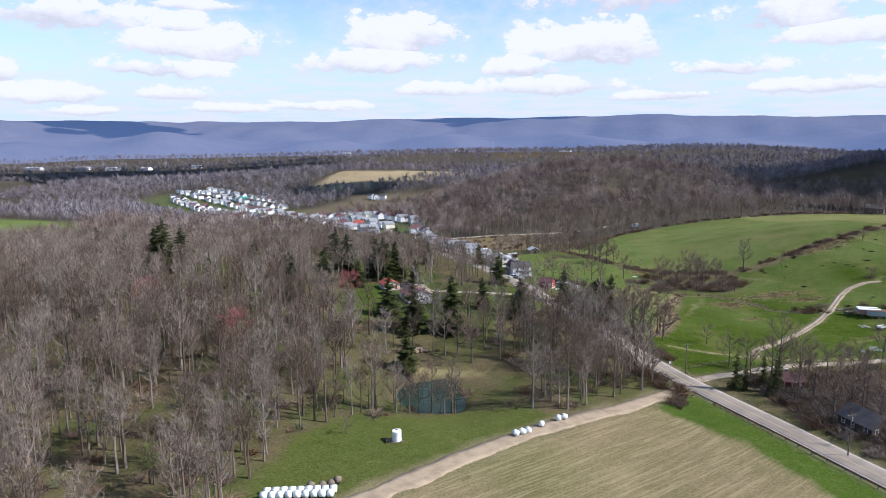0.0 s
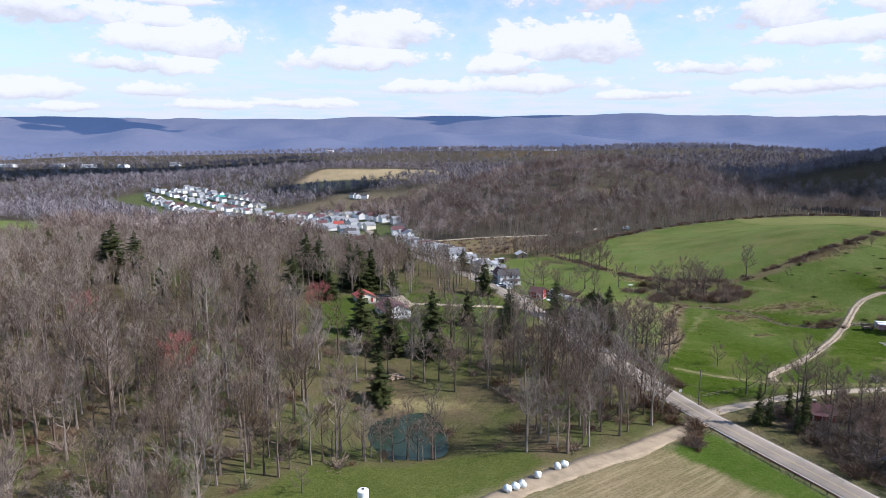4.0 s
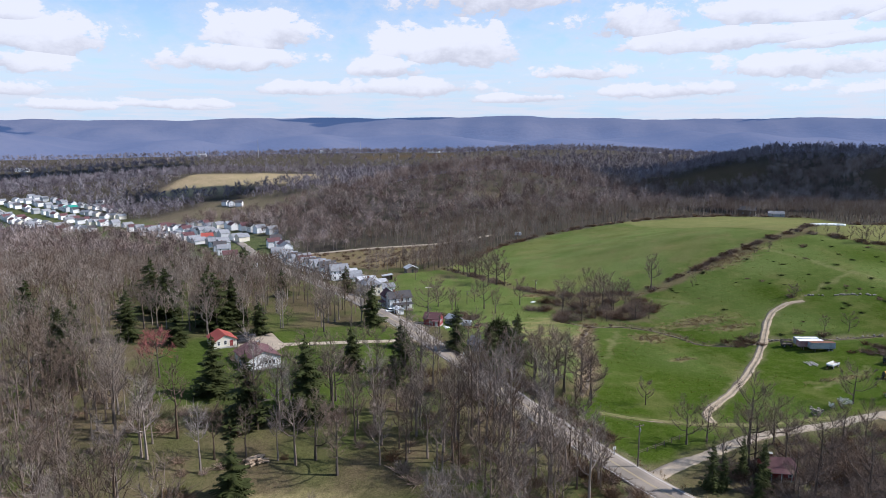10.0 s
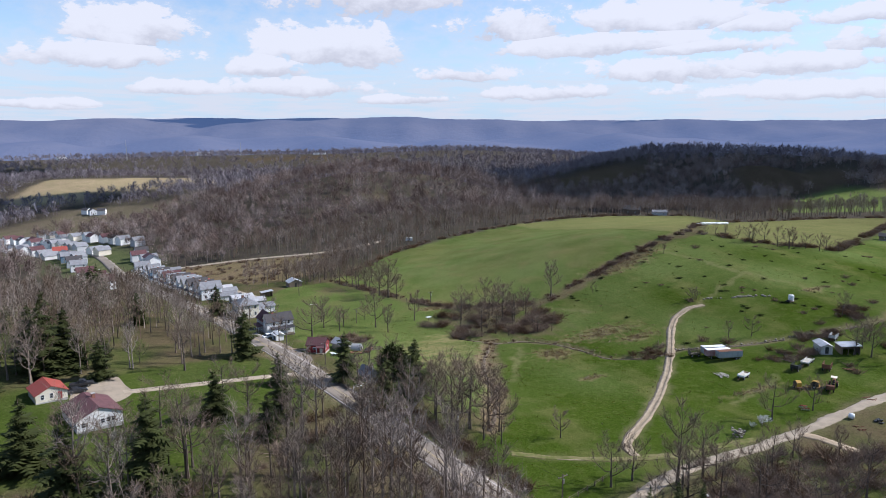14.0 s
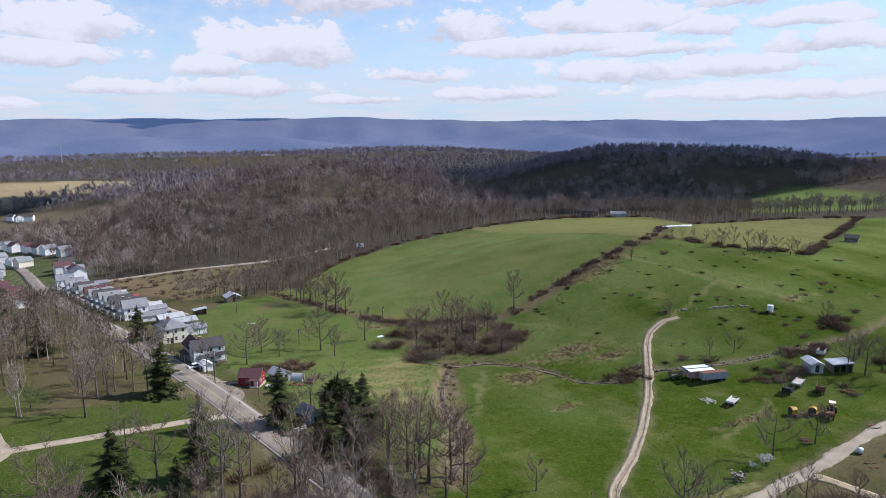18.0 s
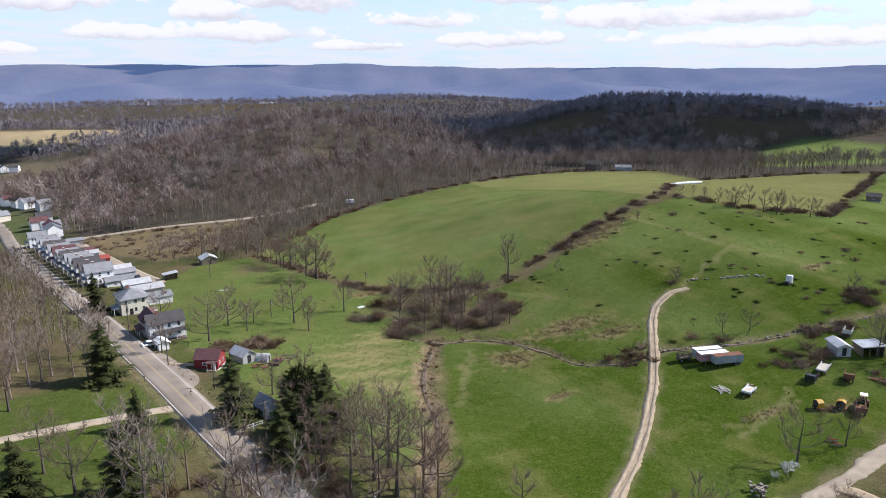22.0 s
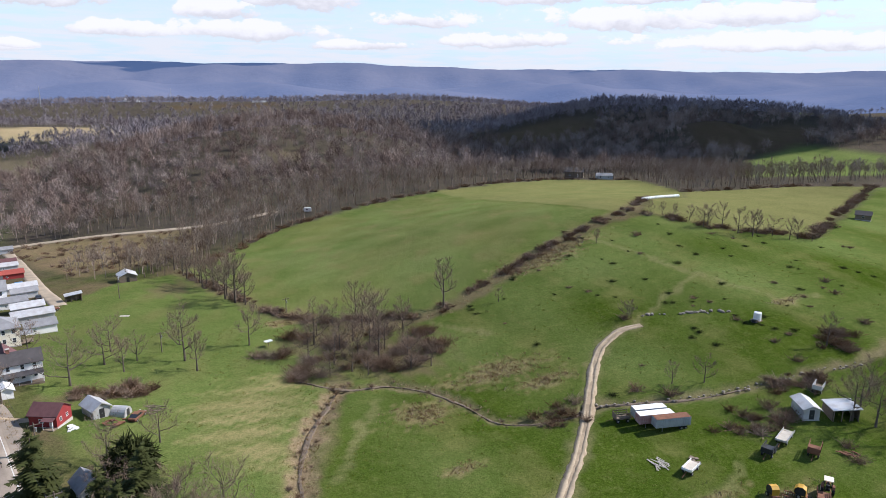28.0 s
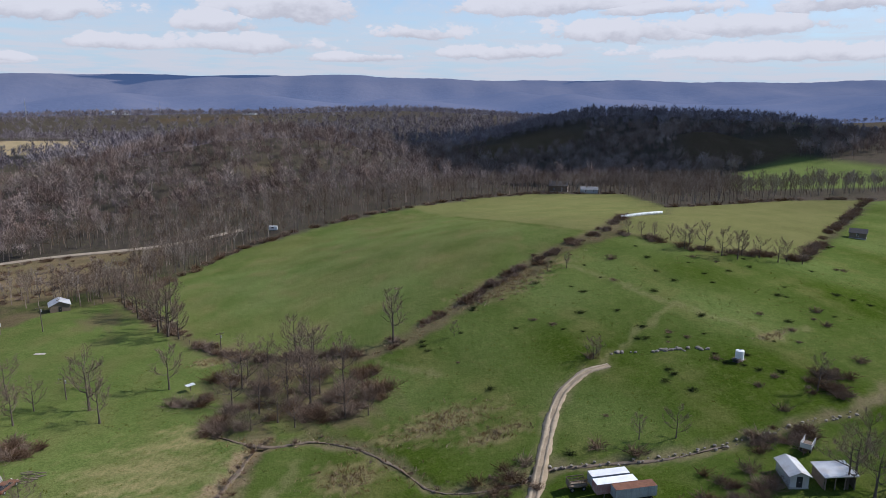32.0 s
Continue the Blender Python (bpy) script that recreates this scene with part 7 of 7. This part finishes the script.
implement(163.4, 212.6, 30, "low rusty disc harrow lying on grass", RUST)
implement(151.6, 203.6, 60, "red hay tedder parked under a bare tree", RED_SIDING)


def water_tank(x, y, label, frame_label):
    ob = thing("water_tank", label, "tank", x, y, 20)
    ob.scale = (0.85, 0.85, 0.85)
    bm = rods(((0, 0, 0.25), (0, 0, 2.75), 1.15), sides=28)
    rod(bm, (0, 0, 2.75), (0, 0, 3.0), 1.12, 0.45, 28)
    part("tank", bm, POLY, ob)
    for k in range(6):
        part("hoop", rods(((0, 0, 0.45 + k * 0.42), (0, 0, 0.50 + k * 0.42), 1.165), sides=28), POLY, ob)
    part("lid", rods(((0, 0, 2.98), (0, 0, 3.08), 0.32), sides=16), BLACK_PAINT, ob, "black lid")
    pallet = part("pallet", boxes(((-1.3, -1.35, 0.0), (-1.1, 1.6, 0.17)), ((1.1, -1.35, 0.0), (1.3, 1.6, 0.17))), WOOD, ob, frame_label)
    for k in range(8):
        part("board", box((-1.4, -1.4 + k * 0.4, 0.174), (1.4, -1.15 + k * 0.4, 0.25)), WOOD, pallet)
    part("valve", rods(((1.1, 0, 0.5), (1.5, 0, 0.5), 0.06)), BLACK_PAINT, ob)
    part("pump_frame", boxes(((-2.9, -0.8, 0.0), (-1.5, 0.8, 0.15)), ((-2.8, -0.6, 0.15), (-1.8, 0.6, 0.9))), BLACK_PAINT, ob)
    for dx in (-2.9, -2.2, -1.5):
        part("frame_post", box((dx - 0.05, -0.9, 0.0), (dx + 0.05, -0.8, 1.1)), WOOD, ob)


water_tank(215.3, 265.2, "white plastic water tank on a pallet in pasture", "dark timber pallet")
water_tank(-10.1, 130.9, "white plastic water tank on a pallet beside woods", "dark timber pallet")


def round_bale_mesh(r, l):
    bm = rods(((0, -l / 2, 0), (0, l / 2, 0), r), sides=14)
    bmesh.ops.bevel(bm, geom=[e for e in bm.edges if abs(e.verts[0].co.y - e.verts[1].co.y) < 1e-5], offset=0.12, segments=2, affect="EDGES")
    me = bpy.data.meshes.new("bale")
    bm.to_mesh(me)
    bm.free()
    me.materials.append(WRAP)
    for p in me.polygons:
        p.use_smooth = True
    return me


BALE = round_bale_mesh(0.68, 1.25)
BROWN_BALE = BALE.copy()
BROWN_BALE.materials[0] = WOOD


def bale(x, y, rz, up=0.0, group="wrapped bales", me=None):
    ob = new("wrapped_bale", me or BALE)
    ob.matrix_basis = pose(x, y, ground(x, y) + 0.64 + up, 0, 0, rz)
    return tagged(ob, "white plastic-wrapped round hay bale" if me is None else "weathered brown round hay bale", "hay bale", group)


rng = random.Random(9)
for x, y in ((15.6, 137.0), (17.2, 138.0), (18.6, 138.9), (22.1, 142.8), (26.6, 146.6), (28.2, 147.6)):
    bale(x, y, rng.uniform(0, 90), group="bales along the track")
for k in range(9):
    for j in range(2):
        bale(-31.5 + k * 1.42 + j * 0.3, 106.2 + k * 0.2 + j * 1.45, 90 + rng.uniform(-10, 10), group="bale row by the woods")
for x, y in ((-22, 110.2), (-20.6, 111), (-24, 110), (-19.6, 112.4)):
    bale(x, y, rng.uniform(0, 90), 0, "old bales", BROWN_BALE)
for k in range(26):
    t = k / 25
    x, y = 272 + 40 * t, 378 + 20 * t
    bale(x, y, 118 + rng.uniform(-6, 6), group="bale row on the crest")
bale(156.4, 194.6, 30, group="lone bale")

stone_me = []
for k in range(3):
    bm = bmesh.new()
    bmesh.ops.create_icosphere(bm, subdivisions=1, radius=0.5)
    for v in bm.verts:
        v.co += noise.noise_vector(v.co * 2 + Vector((k * 5, 0, 0))) * 0.16
        v.co.z *= 0.7
    me = bpy.data.meshes.new("stone")
    bm.to_mesh(me)
    bm.free()
    me.materials.append(STONE)
    stone_me.append(me)
for k in range(34):
    t = rng.uniform(0, 1)
    x, y = 192 + 20 * t + rng.uniform(-0.8, 0.8), 283.5 - 10.5 * t + rng.uniform(-0.8, 0.8)
    ob = new("stone", stone_me[k % 3])
    s = rng.uniform(0.5, 1.3)
    ob.matrix_basis = pose(x, y, ground(x, y) + 0.12 * s, 0, 0, rng.uniform(0, 360)) @ Matrix.Diagonal((s, s, s, 1))
    tagged(ob, "rough grey field stone in a rubble line", "stone", "rubble stones")
path = curve(STREAM[11:18], 1.1)
for k, (x, y) in enumerate(path[:70]):
    ob = new("stone", stone_me[k % 3])
    s = rng.uniform(0.35, 0.9)
    x, y = x + rng.uniform(-0.7, 0.7), y + rng.uniform(-0.7, 0.7)
    ob.matrix_basis = pose(x, y, ground(x, y) - 0.25, 0, 0, rng.uniform(0, 360)) @ Matrix.Diagonal((s, s, s, 1))
    tagged(ob, "grey stone in the stream bed", "stone", "stream stones")


def car(x, y, rz, paint, label, pickup=False):
    """A car seen from above: body, cabin, panes, wheels, lamps. Its nose is at +x."""
    ob = thing("pickup_truck" if pickup else "car", label, "car", x, y, rz)
    if pickup:
        side = [(-2.6, 0.45), (2.6, 0.45), (2.62, 0.85), (2.45, 1.02), (1.15, 1.08), (0.95, 1.1), (-2.6, 1.1)]
        cab = [(-0.7, 1.1), (1.15, 1.08), (0.45, 1.72), (-0.55, 1.75)]
    else:
        side = [(-2.2, 0.4), (2.2, 0.4), (2.25, 0.7), (2.05, 0.85), (1.0, 0.95), (-1.7, 1.0), (-2.2, 0.92)]
        cab = [(-1.75, 1.0), (1.0, 0.95), (0.3, 1.42), (-1.0, 1.45)]
    body = prism(side, -0.88, 0.88)
    bmesh.ops.bevel(body, geom=body.edges[:], offset=0.06, segments=1, affect="EDGES")
    part("body", body, paint, ob)
    glass = part("cabin", prism(cab, -0.74, 0.74), PANE, ob)
    top = max(p[1] for p in cab)
    part("roof", box((cab[3][0], -0.7, top - 0.02), (cab[2][0], 0.7, top + 0.04), 0.02), paint, glass)
    if pickup:
        part("bed_liner", box((-2.5, -0.7, 1.08), (-0.8, 0.7, 1.13)), BLACK_PAINT, ob)
    for dx in (-1.45, 1.45):
        for s in (-1, 1):
            wheel_across(ob, dx, s * 0.82, 0.34, 0.34, 0.2)
    for s in (-1, 1):
        part("headlight", box((2.14, s * 0.6 - 0.15, 0.66), (2.28, s * 0.6 + 0.15, 0.8)), WHITE_PAINT, ob)
        part("tail_light", box((-2.64 if pickup else -2.24, s * 0.7 - 0.1, 0.7), (-2.58 if pickup else -2.18, s * 0.7 + 0.1, 0.85)), RED_SIDING, ob)
    return ob


car(-15.6, 263.2, 8, BLACK_PAINT, "black pickup truck parked on a gravel pad", True)
car(-16.0, 258.4, 20, BLACK_PAINT, "small dark car parked beside the garage")
car(19.5, 431, 100, BLACK_PAINT, "dark car parked on the alley")
car(27.8, 417, 100, BLUE_TARP, "blue car parked behind the row of houses")
car(30.5, 407, 100, BLACK_PAINT, "dark car parked near garages")
car(36.8, 385, 20, RUST, "old brown car parked at the alley's end")
car(-8, 551, 190, WHITE_PAINT, "white car parked by the road corner")
car(33.4, 309.5, 15, WHITE_PAINT, "white car in the farmhouse drive")
car(62.0, 288.5, 60, RUST, "rusty old tractor-like car in the yard")


# ---------------------------------------------------------------- poles, wires, rails, fences
def pole(x, y, tall, rz, label="weathered wooden utility pole with crossarm"):
    ob = thing("utility_pole", label, "utility pole", x, y, rz, "utility poles")
    part("shaft", rods(((0, 0, -0.5), (0, 0, tall), 0.16, 0.10)), POLE_WOOD, ob)
    part("crossarm", box((-1.1, -0.06, tall - 0.6), (1.1, 0.06, tall - 0.46)), POLE_WOOD, ob)
    for dx in (-1.0, 0.0, 1.0):
        part("insulator", rods(((dx, 0, tall - 0.46), (dx, 0, tall - 0.3), 0.05)), STEEL, ob)
    part("transformer", rods(((0.28, 0.1, tall - 1.9), (0.28, 0.1, tall - 1.1), 0.18)), STEEL, ob)
    return ob


POLES = [(69.2, 182.0), (61.5, 212), (51.8, 245.6), (36.9, 292.1), (28.4, 321.0), (19.9, 352.8), (12.2, 392), (1, 436), (-12, 486)]
for x, y in POLES:
    pole(x, y, 9.5, 14)
for x, y, h in ((56.4, 395.5, 8.5), (45.6, 275, 7), (68.1, 330.5, 6), (106, 352, 5), (84.5, 130, 9.5), (101, 62, 9.5)):
    pole(x, y, h, 14, "plain wooden pole standing in grass")


def wires():
    cu = bpy.data.curves.new("power_line", "CURVE")
    cu.dimensions, cu.bevel_depth, cu.bevel_resolution = "3D", 0.014, 0
    for off in (-1.0, 1.0):
        for (ax, ay), (bx, by) in zip(POLES, POLES[1:]):
            sp = cu.splines.new("POLY")
            sp.points.add(8)
            za, zb = ground(ax, ay) + 9.2, ground(bx, by) + 9.2
            for k in range(9):
                t = k / 8
                sp.points[k].co = (ax + (bx - ax) * t + off * 0.97, ay + (by - ay) * t + off * 0.24, za + (zb - za) * t - 0.9 * 4 * t * (1 - t), 1)
    cu.materials.append(WIRE)
    tagged(new("power_line", cu), "thin dark power lines slung between roadside poles", "power line")


wires()


def offset_path(path, shift, step=2.0):
    p = np.array(curve(path, step))
    d = np.gradient(p, axis=0)
    d /= np.linalg.norm(d, axis=1)[:, None]
    return p + np.stack([d[:, 1], -d[:, 0]], 1) * shift


def guardrail():
    ob = new("guardrail")
    ob.matrix_basis = pose(0, 0, 0)
    tagged(ob, "steel guardrail on posts along the road's edge", "guardrail")
    p = offset_path([(91, 96), (84, 124), (79, 143), (73, 161.5)], -4.5, 2.0)
    bm = bmesh.new()
    for (ax, ay), (bx, by) in zip(p, p[1:]):
        za, zb = ground(ax, ay), ground(bx, by)
        for lo, hi in ((0.42, 0.54), (0.60, 0.72)):
            v = [bm.verts.new(c) for c in ((ax, ay, za + lo), (bx, by, zb + lo), (bx, by, zb + hi), (ax, ay, za + hi), (ax + 0.06, ay, za + lo), (bx + 0.06, by, zb + lo), (bx + 0.06, by, zb + hi), (ax + 0.06, ay, za + hi))]
            for q in ((0, 1, 2, 3), (7, 6, 5, 4), (3, 2, 6, 7), (0, 4, 5, 1)):
                bm.faces.new([v[k] for k in q])
    part("rail", bm, RUST, ob)
    for x, y in p[::2]:
        z = ground(x, y)
        part("post", box((x - 0.15, y - 0.08, z - 0.4), (x - 0.01, y + 0.08, z + 0.75)), POLE_WOOD, ob)


guardrail()


def fence(name, label, path, gap, high, rails, mat):
    ob = new(name)
    tagged(ob, label, "fence")
    p = curve(path, gap)
    for x, y in p:
        z = ground(x, y)
        part("post", box((x - 0.07, y - 0.07, z - 0.3), (x + 0.07, y + 0.07, z + high)), mat, ob)
    for (ax, ay), (bx, by) in zip(p, p[1:]):
        for h in rails:
            part("rail", rods(((ax, ay, ground(ax, ay) + h), (bx, by, ground(bx, by) + h), 0.035), sides=4), mat, ob)


fence("post_fence", "weathered post-and-rail fence beside the farm road", [(72, 187), (80, 190.5), (90, 195), (97, 198)], 2.6, 1.1, (0.5, 0.95), WOOD)
fence("white_rail_fence", "short white rail fence beside the road", [(48.6, 252.5), (52.5, 254.5)], 2.1, 1.1, (0.5, 1.0), WHITE_PAINT)
fence("field_fence", "old wooden fence posts along the hayfield's edge", [(78, 426), (89, 388), (98, 361)], 4.5, 1.2, (1.0,), POLE_WOOD)


def roadside_sign(x, y, rz):
    ob = thing("roadside_sign", "small white sign board on a post by the road", "sign", x, y, rz)
    part("post", box((-0.04, -0.04, -0.3), (0.04, 0.04, 2.0)), STEEL, ob)
    part("board", box((-0.4, -0.06, 1.3), (0.4, -0.04, 2.0)), WHITE_PAINT, ob)


roadside_sign(66.6, 187.4, 200)


def mailbox(x, y, rz):
    ob = thing("mailbox", "dark mailbox on a post at the road's edge", "mailbox", x, y, rz)
    part("post", box((-0.05, -0.05, -0.3), (0.05, 0.05, 1.05)), WOOD, ob)
    part("box", prism([(-0.12, 1.05), (0.12, 1.05), (0.12, 1.22), (0.06, 1.3), (-0.06, 1.3), (-0.12, 1.22)], -0.28, 0.28), BLACK_PAINT, ob)


mailbox(31.6, 283.0, 15)
mailbox(40.5, 272, 15)

ob = thing("feeding_table", "white bird-feeding table standing in the meadow", "bird table", 95.6, 325.4, 20)
part("post", box((-0.06, -0.06, -0.3), (0.06, 0.06, 1.6)), WOOD, ob)
part("tray", box((-1.1, -0.7, 1.6), (1.1, 0.7, 1.72)), WHITE_PAINT, ob)
ob = thing("footbridge", "pale plank footbridge over the meadow ditch", "footbridge", 58.4, 369.6, 70)
for k in range(6):
    part("plank", box((-0.6, -1.5 + k * 0.5, 0.1), (0.6, -1.05 + k * 0.5, 0.18)), PALE_WOOD, ob)
ob = thing("blue_tarp_cover", "blue tarpaulin stretched over stored goods", "tarpaulin", 20.5, 437, 13)
part("cover", box((-1.8, -2.6, 0.0), (1.8, 2.6, 1.5), 0.2, 0.4), BLUE_TARP, ob)
ob = thing("dome_shelter", "small grey arched metal shelter in the yard", "shelter", 58.9, 291.2, 60)
part("shell", prism([(1.5 * math.cos(t), 2.0 * math.sin(t)) for t in (k * math.pi / 10 for k in range(11))], -1.6, 1.6), TIN, ob)
part("doorway", prism([(-0.5, 0.0), (0.5, 0.0), (0.5, 1.5), (-0.5, 1.5)], -1.64, -1.6), BLACK_PAINT, ob)
ob = thing("white_caravan", "small white box trailer at the wood's edge", "caravan", 155, 533, 70)
part("body", box((-1.1, -2.4, 0.5), (1.1, 2.4, 2.7), 0.12), WHITE_PAINT, ob)
part("window", box((-1.13, -0.6, 1.5), (-1.09, 0.6, 2.2)), PANE, ob)
for s in (-1, 1):
    wheel_across(ob, s * 0.9, 0.2, 0.32, 0.32, 0.2)


def radio_tower(x, y, tall):
    ob = thing("radio_tower", "tall thin lattice radio tower on a distant ridge", "tower", x, y, 0)
    feet = [Vector((math.cos(a) * 1.6, math.sin(a) * 1.6, -1)) for a in (0.5, 2.6, 4.7)]
    tops = [Vector((v.x * 0.25, v.y * 0.25, tall)) for v in feet]
    for a, b in zip(feet, tops):
        part("leg", rods(((a), (b), 0.35, 0.25), sides=5), STEEL, ob)
    for k in range(12):
        t, u = k / 12, (k + 1) / 12
        for i in range(3):
            j = (i + 1) % 3
            part("brace", rods((feet[i].lerp(tops[i], t), feet[j].lerp(tops[j], u), 0.12), sides=4), STEEL, ob)
    part("mast", rods(((0, 0, tall), (0, 0, tall + 8), 0.2)), STEEL, ob)


radio_tower(-135, 2000, 44)
radio_tower(160, 2150, 30)
